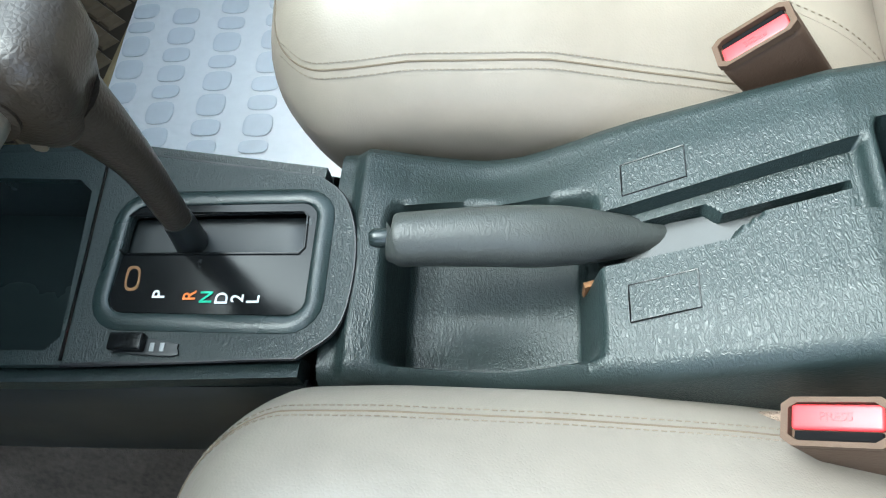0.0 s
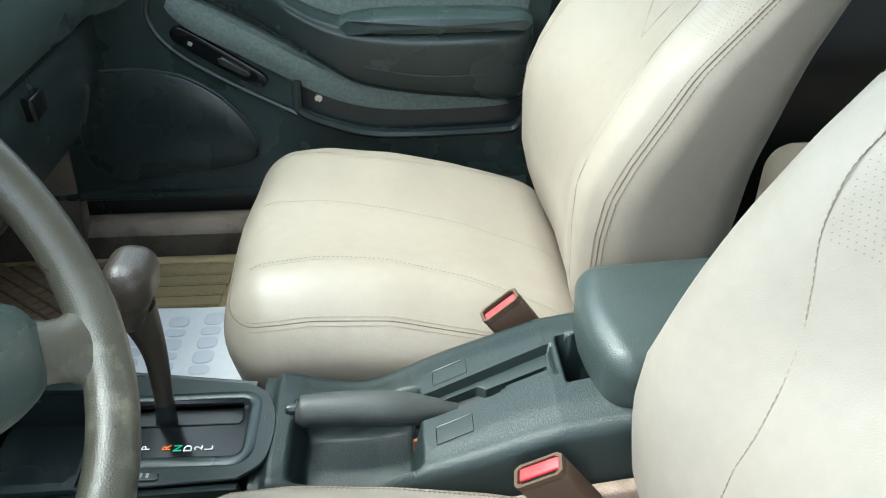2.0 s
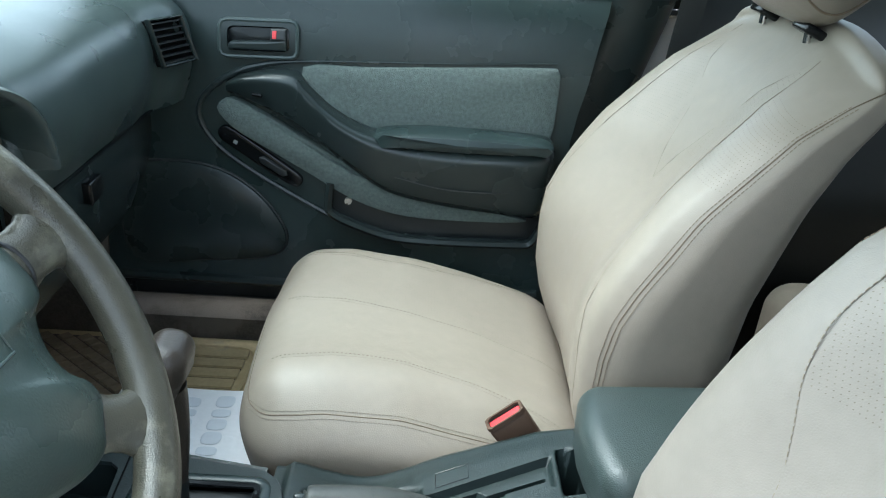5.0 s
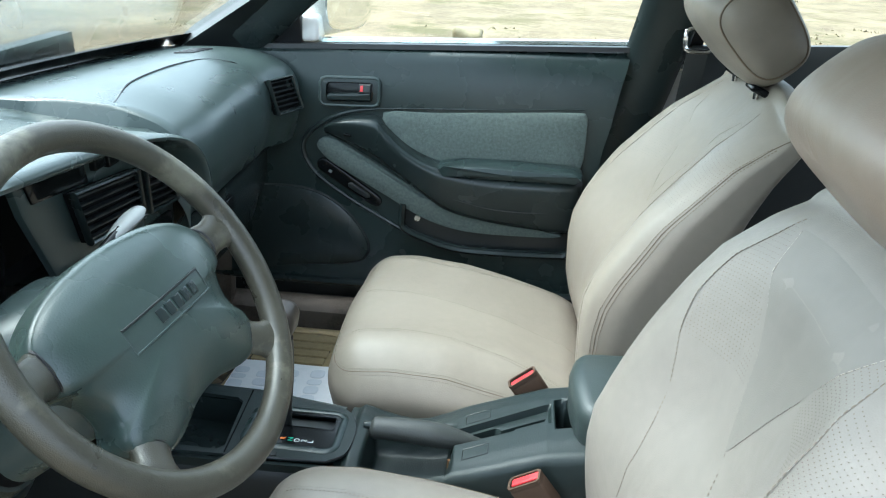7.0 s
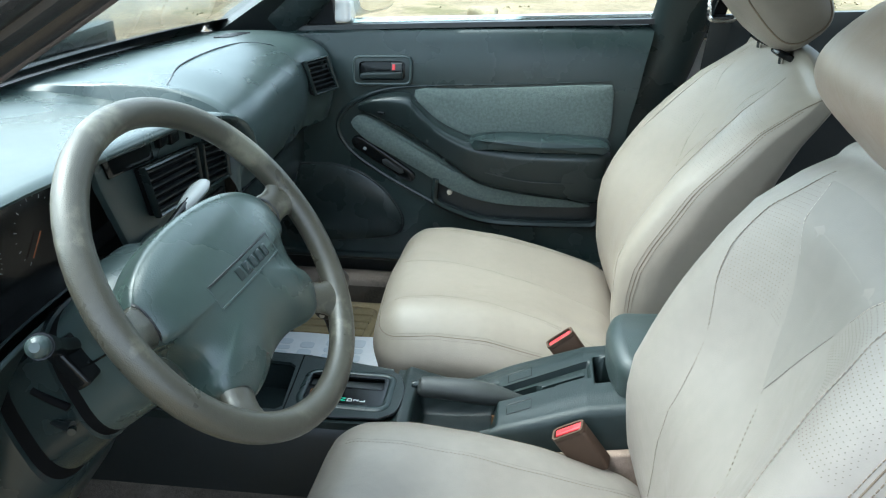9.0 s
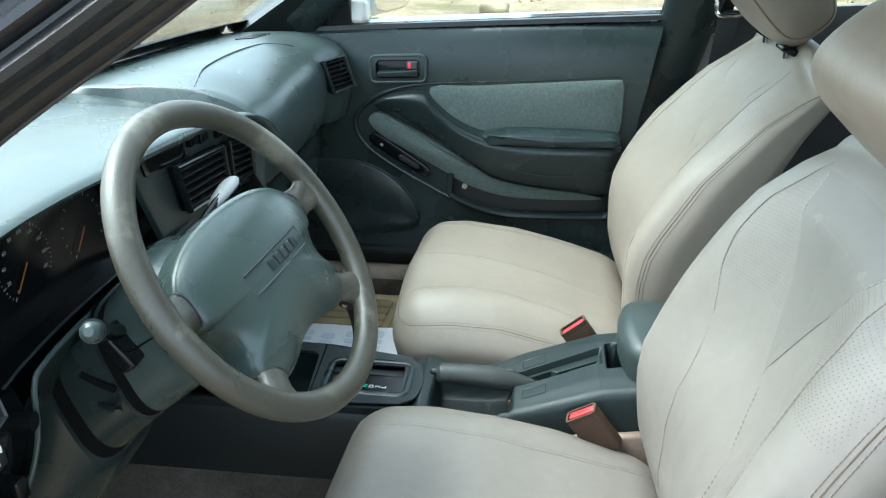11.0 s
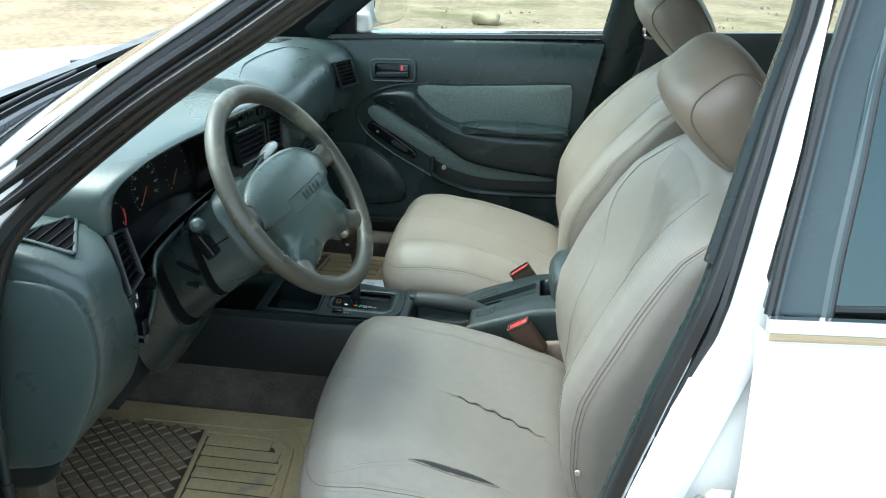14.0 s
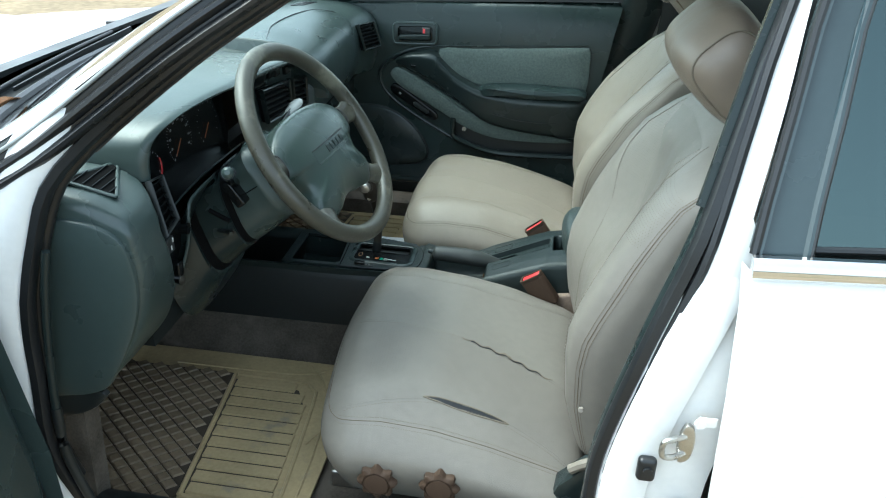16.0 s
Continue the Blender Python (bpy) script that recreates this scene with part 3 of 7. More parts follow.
wiper = thing("wiper", "black windscreen wiper resting on the scuttle", "wiper", (-0.49, -0.2, 0.93))
OW = Matrix.Translation((0.49, 0.2, -0.93))
tube("arm", [OW @ Vector(q) for q in ((-0.46, -0.56, 0.930), (-0.476, -0.40, 0.944), (-0.495, -0.15, 0.952), (-0.505, 0.05, 0.955))], 0.004, RUBBER, wiper, "black wiper arm", steps=5)
mesh_object("blade", *sweep([OW @ Vector(q) for q in ((-0.462, -0.38, 0.938), (-0.486, -0.1, 0.946), (-0.496, 0.12, 0.95))], [(-0.002, -0.004), (0.002, -0.004), (0.002, 0.004), (-0.002, 0.004)]), RUBBER, wiper, "rubber wiper blade")
leaf = thing("fallen_leaf", "curled brown dead leaf at the windscreen base", "leaf", (-0.412, -0.455, 0.935))
v, f = grid_surface([i / 8 for i in range(9)], [-1, -0.5, 0, 0.5, 1], lambda u, w: Vector((0.012 * w * math.sin(math.pi * min(1, u + 0.05)), 0.08 * (u - 0.5), 0.010 * w * w + 0.006 * math.sin(5 * u))))
mesh_object("blade", v, f, RUST, leaf)
nozzle = thing("washer_nozzle", "small black washer nozzle on the bonnet", "washer nozzle", (-0.62, 0.244, hood_z(-0.62, 0.244)))
block("cap", (0.014, 0.010, 0.006), 0.004, RUBBER, nozzle, "", Matrix.Translation((0, 0, 0.004)))

# windscreen
def ws_point(a, b):
    y = (a - 0.5) * 2 * (0.75 - 0.156 * b)
    bow = 1 - (2 * a - 1) ** 2
    return (-0.31 - 0.16 * bow + b * (0.72 + 0.06 * bow), y, 0.925 + 0.45 * b + 0.02 * b * (1 - b))


v, f = [], []
for lay in (0, 1):
    for i in range(17):
        for j in range(9):
            p = ws_point(i / 16, j / 8)
            v.append((p[0] + lay * 0.003, p[1], p[2] - lay * 0.004))
for lay in (0, 1):
    f += [(lay * 153 + i * 9 + j, lay * 153 + i * 9 + j + 1, lay * 153 + (i + 1) * 9 + j + 1, lay * 153 + (i + 1) * 9 + j) for i in range(16) for j in range(8)]
ws = mesh_object("windscreen", v, f, GLASS, body, "clear laminated windscreen")
ws.visible_shadow = False
v = [(q[0] + 0.004, q[1], q[2] - 0.002) for i in range(33) for q in (ws_point(i / 32, 0.004), ws_point(i / 32, 0.035), ws_point(i / 32, 0.07))]
mesh_object("black_band", v, [(i * 3 + j, i * 3 + j + 1, i * 3 + 4 + j, i * 3 + 3 + j) for i in range(32) for j in range(2)], RUBBER, body, "black band along the windscreen base")
tube("windscreen_seal", [(p[0] + 0.004, p[1], p[2] + 0.010) for p in (ws_point(i / 16, 0) for i in range(17))], 0.011, RUBBER, body, "black windscreen base seal", steps=2)

# floor, tunnel, footwell walls
def floor_z(x, y):
    toe = max(0.0, -0.42 - x)
    hump = 0.13 * math.exp(-(y / 0.14) ** 4)
    return 0.205 + hump + 0.9 * toe


v, f = sheet(-0.62, 2.0, -0.74, 0.74, 56, 40, floor_z, 0.02)
tagged(mesh_object("floor", v, f, CARPET), "worn dark carpet over the car floor", "floor", kind="structure")
for s in (-1, 1):
    v, f = sweep([(-0.30, s * 0.745, 0.25), (0.2, s * 0.745, 0.25), (0.75, s * 0.745, 0.25)], [(-0.045, -0.06), (0.045, -0.06), (0.045, 0.02), (0.02, 0.035), (-0.02, 0.035), (-0.045, 0.02)])
    mesh_object("sill_cover", v, f, DARK if s < 0 else CARPET, body, "dark plastic door sill cover")
    v, f = sweep([(-0.60, s * 0.70, 0.45), (-0.20, s * 0.715, 0.42)], [(-0.02, -0.25), (0.02, -0.25), (0.02, 0.30), (-0.02, 0.30)])
    mesh_object("kick_panel", v, f, CARPET, body)
v, f = sweep([(-0.58, -0.74, 0.62), (-0.58, 0.74, 0.62)], [(-0.02, -0.42), (0.02, -0.42), (0.02, 0.32), (-0.02, 0.32)])
mesh_object("bulkhead", v, f, DARK, body)


# ---- rear of the cabin ----
def rear_wall(s):
    """Rear door of one side."""
    door = thing("rear_door", "white rear door with black window frame and chrome strip" if s < 0 else "closed rear door with dark grey trim", "car door")
    belt = 0.946
    out = 0.835
    # outer skin
    rows = []
    for z, o in ((0.26, 0.80), (0.35, 0.845), (0.55, 0.862), (0.75, 0.858), (0.88, 0.84), (0.925, 0.818)):
        rows.append([(x + np.interp(z, [0.26, 0.55, 0.93], [0.835, 0.822, 0.806]) - 0.806, s * o, z) for x in (0.806, 0.812, 1.0, 1.3, 1.75)])
    for r in rows:
        r[0] = (r[0][0], r[0][1] - s * 0.022, r[0][2])
    verts = [p for r in rows for p in r]
    faces = [(a * 5 + k, a * 5 + k + 1, a * 5 + 6 + k, a * 5 + 5 + k) for a in range(len(rows) - 1) for k in range(4)]
    mesh_object("skin", verts, faces, WHITE, door)
    # inner trim
    verts, faces = [], []
    prof = [(0.10, 0.74), (0.25, 0.70), (0.45, 0.70), (0.55, 0.69), (0.60, 0.685), (0.63, 0.70), (0.80, 0.715), (0.95, 0.735), (0.985, 0.755), (0.985, 0.775)]
    for x in (0.86, 1.0, 1.2, 1.75):
        verts += [(x, s * y, z + (x - 0.86) * 0.05) for z, y in prof]
    k = len(prof)
    faces = [(a * k + i, a * k + i + 1, (a + 1) * k + i + 1, (a + 1) * k + i) for a in range(3) for i in range(k - 1)]
    mesh_object("trim", verts, faces, DARK, door, "dark grey door trim")
    verts = [(1.95, s * 0.0, 0.2), (1.95, s * 0.8, 0.2), (1.95, s * 0.8, 1.0), (1.95, s * 0.0, 1.0), (1.75, s * 0.80, 0.2), (1.75, s * 0.80, 1.0)]
    mesh_object("rear_panel", verts, [(0, 1, 2, 3), (1, 4, 5, 2)], DARK, door)
    # chrome strip
    v, f = sweep([(0.812, s * 0.822, 0.931), (1.3, s * 0.824, 0.958), (1.75, s * 0.82, 0.985)],
                 [(-0.008, -0.013), (0.007, -0.013), (0.010, -0.009), (0.0095, -0.004), (0.008, 0.003), (0.005, 0.009), (0.0, 0.013), (-0.008, 0.013)])
    mesh_object("chrome_strip", v, f, CHROME, door, "chrome belt moulding")
    # window frame and glass
    def wp(x, z, h):
        return (x, s * (np.interp(z, [0.93, 1.3], [0.80, 0.655]) + h), z)
    v, f = [], []
    post = [(0.94, 0.814, 0.880), (1.0, 0.822, 0.885), (1.10, 0.838, 0.897), (1.19, 0.851, 0.905), (1.35, 0.879, 0.928)]
    for z, xa, xb in post:
        v += [wp(xa, z, -0.012), wp(xa, z, 0.010), wp(xa + 0.010, z, 0.013), wp(xa + 0.012, z, 0.006), wp(xb - 0.008, z, 0.006), wp(xb - 0.004, z, 0.010), wp(xb, z, 0.010), wp(xb, z, -0.012)]
    for i in range(4):
        f += [(i * 8 + k, i * 8 + (k + 1) % 8, i * 8 + 8 + (k + 1) % 8, i * 8 + 8 + k) for k in range(8)]
    mesh_object("window_frame", v, f, FRAME_FILM if s < 0 else RUBBER, door, "satin grey window frame")
    mesh_object("frame_gasket", *sweep([wp(xa + 0.002, z, 0.008) for z, xa, xb in post], ring(0.006, 8, 0.007), False, (0, 1, 0)), RUBBER, door, "black gasket along the window frame")
    mesh_object("glass_channel", *sweep([wp(xb + 0.002, z, 0.006) for z, xa, xb in post], ring(0.0035, 8, 0.005), False, (0, 1, 0)), RUBBER, door, "black glass run channel")
    v = [wp(x, z, h) for h in (-0.004, 0.0) for x, z in ((0.868, 0.94), (1.7, 0.99), (1.55, 1.34), (0.915, 1.34))]
    g = mesh_object("window_glass", v, [(0, 1, 2, 3), (4, 5, 6, 7)], TINT if s < 0 else GLASS, door, "tinted side window" if s < 0 else "clear side window", smooth=False)
    g.visible_shadow = False
    v, f = sweep([wp(0.885, 0.947, 0.0), wp(1.7, 0.997, 0.0)], ring(0.005, 8))
    mesh_object("window_seal", v, f, RUBBER, door)
    v, f = sweep([(1.72, s * 0.70, 0.2), (1.72, s * 0.70, 1.0), (1.62, s * 0.62, 1.30)], ring(0.10, 10), False, (0, 1, 0))
    mesh_object("rear_quarter", v, f, LINER, door)
    return door


rear_wall(-1)
rear_wall(1)


rear_seat = thing("rear_seat", "beige leatherette rear bench seat", "seat", (1.35, 0, 0.23))
v, f = soft_box((0.26, 0.66, 0.10), 0.06, (6, 12, 3), 4, lambda p: Vector((p.x + 0.0, p.y, p.z + 0.15 - 0.03 * math.exp(-((abs(p.y) - 0.33) / 0.2) ** 2) * (p.z > 0))))
mesh_object("cushion", v, f, LEATHER, rear_seat)
v, f = soft_box((0.09, 0.66, 0.30), 0.06, (3, 12, 6), 4, lambda p: Vector((p.x + 0.27 + 0.4 * p.z * 0.6, p.y, p.z + 0.45)))
mesh_object("backrest", v, f, LEATHER, rear_seat)
v, f = sheet(1.65, 2.1, -0.7, 0.7, 4, 6, lambda x, y: 0.98, 0.02)
mesh_object("parcel_shelf", v, f, DARK, body)


def curve2_(pts, steps=4):
    return [tuple(q) for q in smooth_path(pts, steps, True)]


# ---- front seats ----
TOP = [(0.15, 0.485), (0.19, 0.50), (0.24, 0.515), (0.30, 0.520), (0.40, 0.512), (0.50, 0.488), (0.60, 0.456), (0.68, 0.430)]


def front_seat(s, label, sag):
    seat = thing("front_seat", label, "car seat", (0.42, s * 0.365, 0.23), group="front seats")
    off = Matrix.Translation((-0.42, -s * 0.365, -0.23))
    ch, cr = (0.25, 0.25, 0.11), 0.07
    cover = LEATHER if s > 0 else WORN_LEATHER

    def cushion_shape(p):
        X, Y, Z = p
        tz = (Z + 0.11) / 0.22
        x = 0.425 + X
        front = smoothstep(-0.10, -0.25, X)
        z0 = 0.285 - 0.04 * smoothstep(0.0, 0.2, Y)
        zt = lerp_list(TOP, x) - 0.016 * (Y / 0.25) ** 2 + 0.010 * math.exp(-((abs(Y) - 0.17) / 0.05) ** 2) - 0.008 * math.exp(-(Y / 0.10) ** 2) * smoothstep(-0.2, 0.0, X)
        zt -= sag * smoothstep(0.02, 0.25, Y)
        z = z0 + (zt - z0) * tz
        w = 1 + (0.20 if Y > 0 else 0.07) * math.sin(math.pi * max(0, min(1, (1 - tz) / 0.75))) if Y < 0 or tz > 0.62 else 1.07 + 0.13 * smoothstep(0.15, 0.62, tz)
        x += front * (0.035 * (1 - tz) - 0.022 * (1 - (Y / 0.25) ** 2) * tz)
        z += 0.004 * noise.noise((x * 9, Y * 9 + 5 * s, 2)) * tz
        return off @ Vector((x, s * (0.365 + Y * w), z))

    v, f = soft_box(ch, cr, (22, 22, 5), 6, cushion_shape)
    cushion = mesh_object("cushion", v, f, cover, seat, "padded beige cushion cover")

    def on_cushion(q, lift=0.0006):
        p, nrm = box_point(ch, cr, q)
        return cushion_shape(p + nrm * lift)

    def line(name, qs, fn, r=0.0016, mat=STITCH, steps=10, parent=cushion):
        path = [fn(tuple(q), -0.0002) for q in smooth_path(qs, steps)]
        v, f = sweep(path, ring(r, 6))
        return mesh_object(name, v, f, mat, parent)

    for side in (-1, 1):
        edge = [(-0.25 + 0.0, side * 0.16, 0.11), (-0.245, side * 0.215, 0.11), (-0.20, side * 0.25, 0.11), (-0.1, side * 0.25, 0.11), (0.1, side * 0.25, 0.11), (0.24, side * 0.25, 0.11)]
        line("seam", edge, on_cushion, 0.0008, GROOVE)
        for dy, dz in ((-0.008, 0), (0.0, -0.009)):
            path = [on_cushion(tuple(q)) for q in smooth_path([(a, side * (abs(b) + dy), c + dz) for a, b, c in edge[1:]], 10)]
            dashes("stitching", path, 0.00045, 0.0034, 0.0016, STITCH, cushion)
    line("seam", [(-0.25, -0.16, 0.11), (-0.25, 0.0, 0.11), (-0.25, 0.16, 0.11)], on_cushion, 0.0006, GROOVE)
    seams = ((0.030, 0.035, 0.055, 0.086), (0.225, 0.198, 0.198, 0.228), (-0.155, -0.146, -0.150, -0.170)) if s < 0 else ((0.012, 0.005, -0.012, -0.03), (-0.16, -0.148, -0.17, -0.207), (0.165, 0.150, 0.165, 0.20))
    for ys_ in seams:
        line("panel_seam", [(X, Y, 0.11) for X, Y in zip((-0.20, -0.05, 0.10, 0.24), ys_)], on_cushion, 0.0004, cover)
        path = [on_cushion((X, Y + 0.006, 0.11)) for X, Y in smooth_path(list(zip((-0.20, -0.05, 0.10, 0.24), ys_)), 12)]
        dashes("stitching", path, 0.0005, 0.003, 0.003, STITCH, cushion)
    if s < 0:
        # open slit along one seam, ragged split along the next
        verts, faces = [], []
        for i in range(41):
            t = i / 40
            X = -0.055 + 0.16 * t
            w = 0.0045 * math.sin(math.pi * t) ** 0.7 * (1 + 0.35 * math.sin(23 * t))
            Y = float(np.interp(X, (-0.05, 0.10), (0.198, 0.198))) + 0.004 * (t - 0.5)
            verts += [on_cushion((X, Y - w, 0.11), 0.0012), on_cushion((X, Y + w, 0.11), 0.0012)]
        mesh_object("slit", verts, [(2 * i, 2 * i + 1, 2 * i + 3, 2 * i + 2) for i in range(40)], RUBBER, cushion, "dark open slit in the seam")
        rr = random.Random(3)
        for sg in (-1, 1):
            path = [on_cushion((-0.055 + 0.16 * i / 30, 0.198 + 0.004 * (i / 30 - 0.5) + sg * 0.0048 * math.sin(math.pi * i / 30) ** 0.7, 0.11), 0.001) for i in range(31)]
            mesh_object("frayed_edge", *sweep(path, ring(0.0013, 6), scale=[0.7 + 0.7 * rr.random() for _ in path]), STITCH, cushion)
        path = [on_cushion((-0.005 + 0.185 * i / 40, float(np.interp(-0.005 + 0.185 * i / 40, (-0.05, 0.10, 0.24), (0.035, 0.055, 0.086))) + 0.003 * math.sin(i * 0.9), 0.11), 0.0006) for i in range(41)]
        mesh_object("ragged_split", *sweep(path, ring(0.0030, 7, 0.0022), scale=[0.3 + 1.2 * rr.random() * math.sin(math.pi * min(1, (i + 2) / 43)) for i in range(41)]), STITCH, cushion, "ragged pale split in the seam")
        mesh_object("split_gap", *sweep([q + Vector((0, -0.0035, 0.0006)) for q in path[4:36]], ring(0.0012, 6), scale=[0.3 + rr.random() for _ in range(32)]), RUBBER, cushion)

    # backrest
    bh, br = (0.07, 0.25, 0.305), 0.042

    CREST = [(0.385, 0.668), (0.47, 0.637), (0.52, 0.624), (0.60, 0.620), (0.65, 0.625), (0.70, 0.644), (0.75, 0.670), (0.80, 0.699), (0.866, 0.753), (0.92, 0.802), (0.96, 0.855), (0.99, 0.893)]
    if s < 0:
        # the driver's backrest stands a little more upright
        CREST = [(0.385, 0.668), (0.47, 0.637), (0.52, 0.622), (0.60, 0.613), (0.65, 0.615), (0.70, 0.631), (0.75, 0.651), (0.80, 0.673), (0.866, 0.704), (0.92, 0.738), (0.96, 0.782), (0.99, 0.828)]
    DISH = [(0.385, 0.0), (0.50, 0.018), (0.60, 0.035), (0.75, 0.068), (0.86, 0.055), (0.95, 0.024), (0.99, 0.0)]
    REAR = [(0.385, 0.80), (0.544, 0.811), (0.685, 0.824), (0.82, 0.861), (0.90, 0.892), (0.948, 0.918), (0.99, 0.936)]
    ACROSS = [(0.0, 1.0), (0.07, 0.92), (0.12, 0.55), (0.16, 0.12), (0.19, 0.0), (0.22, 0.12), (0.25, 0.45)]

    def back_shape(p):
        a, Y, c = p
        u = (c + 0.305) / 0.61
        t = (a + 0.07) / 0.14
        z0 = 0.385 + 0.620 * u
        z = z0 - 0.034 * smoothstep(0.55, 1.0, u) * smoothstep(0.06, 0.27, abs(Y)) ** 1.5
        zz = min(z0, 0.985)
        front = lerp_list(CREST, zz) + lerp_list(DISH, zz) * lerp_list(ACROSS, abs(Y))
        x = front + (lerp_list(REAR, zz) - (0.03 * smoothstep(0.6, 0.95, zz) if s < 0 else 0.0) - front) * t
        w = 1.0 + 0.03 * math.sin(math.pi * u) - 0.05 * smoothstep(0.5, 1.0, u)
        x += 0.003 * noise.noise((Y * 8, c * 8, 7 * s)) * (1 - t)
        return off @ Vector((x, s * (0.365 + Y * w), z))

    v, f = soft_box(bh, br, (3, 20, 24), 6, back_shape)
    back = mesh_object("backrest", v, f, cover, seat, "beige leatherette backrest with V seams")

    def on_back(q, lift=0.0006):
        p, nrm = box_point(bh, br, q)
        return back_shape(p + nrm * lift)

    for side in (-1, 1):
        edge = [(-0.07, side * 0.25, c) for c in (-0.29, -0.15, 0.0, 0.15, 0.235)] + [(-0.062, side * 0.25, 0.27), (-0.03, side * 0.25, 0.29), (0.03, side * 0.25, 0.295), (0.06, side * 0.25, 0.295)]
        line("seam", edge, on_back, 0.0009, GROOVE, 8, back)
        for da, dy in ((0.0, -0.008), (0.008, 0.0)):
            path = [on_back(tuple(q)) for q in smooth_path([(a + da, side * (abs(b) + dy), c) for a, b, c in edge[:6]], 10)]
            dashes("stitching", path, 0.00055, 0.0038, 0.0018, BROWN_STITCH, back)
        arm_v = [(-0.07, 0.0, 0.063), (-0.07, side * 0.050, 0.15), (-0.07, side * 0.10, 0.22), (-0.07, side * 0.125, 0.26)]
        arm_o = [(-0.07, side * 0.135, 0.27), (-0.07, side * 0.155, 0.20), (-0.07, side * 0.165, 0.10), (-0.07, side * 0.185, 0.0), (-0.07, side * 0.20, -0.10), (-0.07, side * 0.205, -0.2)]
        if s < 0 and side < 0:
            arm_o = [(-0.07, -0.145, 0.27), (-0.07, -0.163, 0.20), (-0.07, -0.153, 0.133), (-0.07, -0.130, 0.077), (-0.07, -0.099, -0.008), (-0.07, -0.089, -0.11), (-0.07, -0.085, -0.20)]
        for arm in (arm_v, arm_o):
            line("panel_seam", arm, on_back, 0.0005, cover if s < 0 else STITCH, 8, back)
            if s < 0:
                dashes("stitching", [on_back(tuple(q), 0.0004) for q in smooth_path(arm, 10)], 0.0006, 0.0042, 0.0024, THREAD if arm is arm_v else STITCH, back)
    if s < 0:
        half_v = lambda c: float(np.interp(c, (0.063, 0.15, 0.22, 0.26), (0.001, 0.050, 0.100, 0.125)))
        v, f = grid_surface(np.linspace(0.064, 0.262, 14), np.linspace(-1, 1, 15), lambda c, q: on_back((-0.07, q * half_v(c), c), 0.0012))
        mesh_object("v_panel", v, f, INSERT, back, "slightly darker V-shaped insert")
        stem = [(-0.07, 0.002, 0.061), (-0.07, 0.037, 0.025), (-0.07, 0.077, -0.014), (-0.07, 0.105, -0.05)]
        dashes("stitching", [on_back(q, 0.0004) for q in smooth_path(stem, 10)], 0.0008, 0.0036, 0.0034, STITCH, back)

    # headrest on two posts: a pillow tipped forwards, with a piped panel at each end
    hc, lean, HH = ((0.858, 0.367, 1.087), 0.70, (0.067, 0.142, 0.098)) if s > 0 else ((0.828, -0.358, 1.069), 0.75, (0.069, 0.155, 0.092))

    def on_head(a, w, lift=0.0):
        """a from end to end (-90 to 90 degrees), w round the pillow."""
        pw = lambda q: math.copysign(abs(q) ** 0.62, q)
        x, z, y = pw(math.cos(a)) * pw(math.cos(w)) * (HH[0] + lift), pw(math.cos(a)) * pw(math.sin(w)) * (HH[2] + lift), pw(math.sin(a)) * (HH[1] + lift)
        x *= 1 + 0.10 * z / HH[2]
        k = 1 + 0.020 * noise.noise((x * 14, y * 14 + 3 * s, z * 14)) + 0.010 * noise.noise((x * 40, y * 25, z * 40 + s))
        x, z = x * k, z * k
        return off @ Vector((hc[0] + x * math.cos(lean) - z * math.sin(lean), hc[1] + y, hc[2] + x * math.sin(lean) + z * math.cos(lean)))

    aa, ww = np.linspace(-math.pi / 2 + 0.02, math.pi / 2 - 0.02, 41), np.linspace(0, 2 * math.pi, 56, endpoint=False)
    verts = [on_head(a, w) for a in aa for w in ww]
    k = len(ww)
    faces = [(i * k + j, i * k + (j + 1) % k, (i + 1) * k + (j + 1) % k, (i + 1) * k + j) for i in range(len(aa) - 1) for j in range(k)] + [tuple(range(k)), tuple(range((len(aa) - 1) * k, len(aa) * k))]
    head = mesh_object("headrest", verts, faces, LEATHER if s > 0 else TAUPE, seat, "padded beige headrest cover" if s > 0 else "browner taupe headrest cover")
    for side in (-1, 1):
        loop = [on_head(side * 0.90, w, 0.0004) for w in np.linspace(0, 2 * math.pi, 64, endpoint=False)]
        mesh_object("piping", *sweep(loop, ring(0.0016, 6), True, (0, 1, 0)), BROWN_STITCH if s > 0 else STITCH, head, "piped seam round the end panel")
        foot = Vector((hc[0] + (0.020 if s > 0 else 0.035), hc[1] + side * 0.072, 0.975))
        mesh_object("headrest_post", *sweep([off @ foot, off @ Vector((foot.x - 0.004, foot.y, hc[2] - 0.02))], ring(0.005, 10)), CHROME, seat, "chrome headrest post")
        mesh_object("collar", *soft_box((0.016, 0.020, 0.006), 0.004, (1, 1, 1), 2, lambda p: off @ (foot + Vector((0, 0, 0.016 if s > 0 else 0.022)) + Matrix.Rotation(radians(24), 3, "Y") @ p)), BLACK, seat, "black post collar")
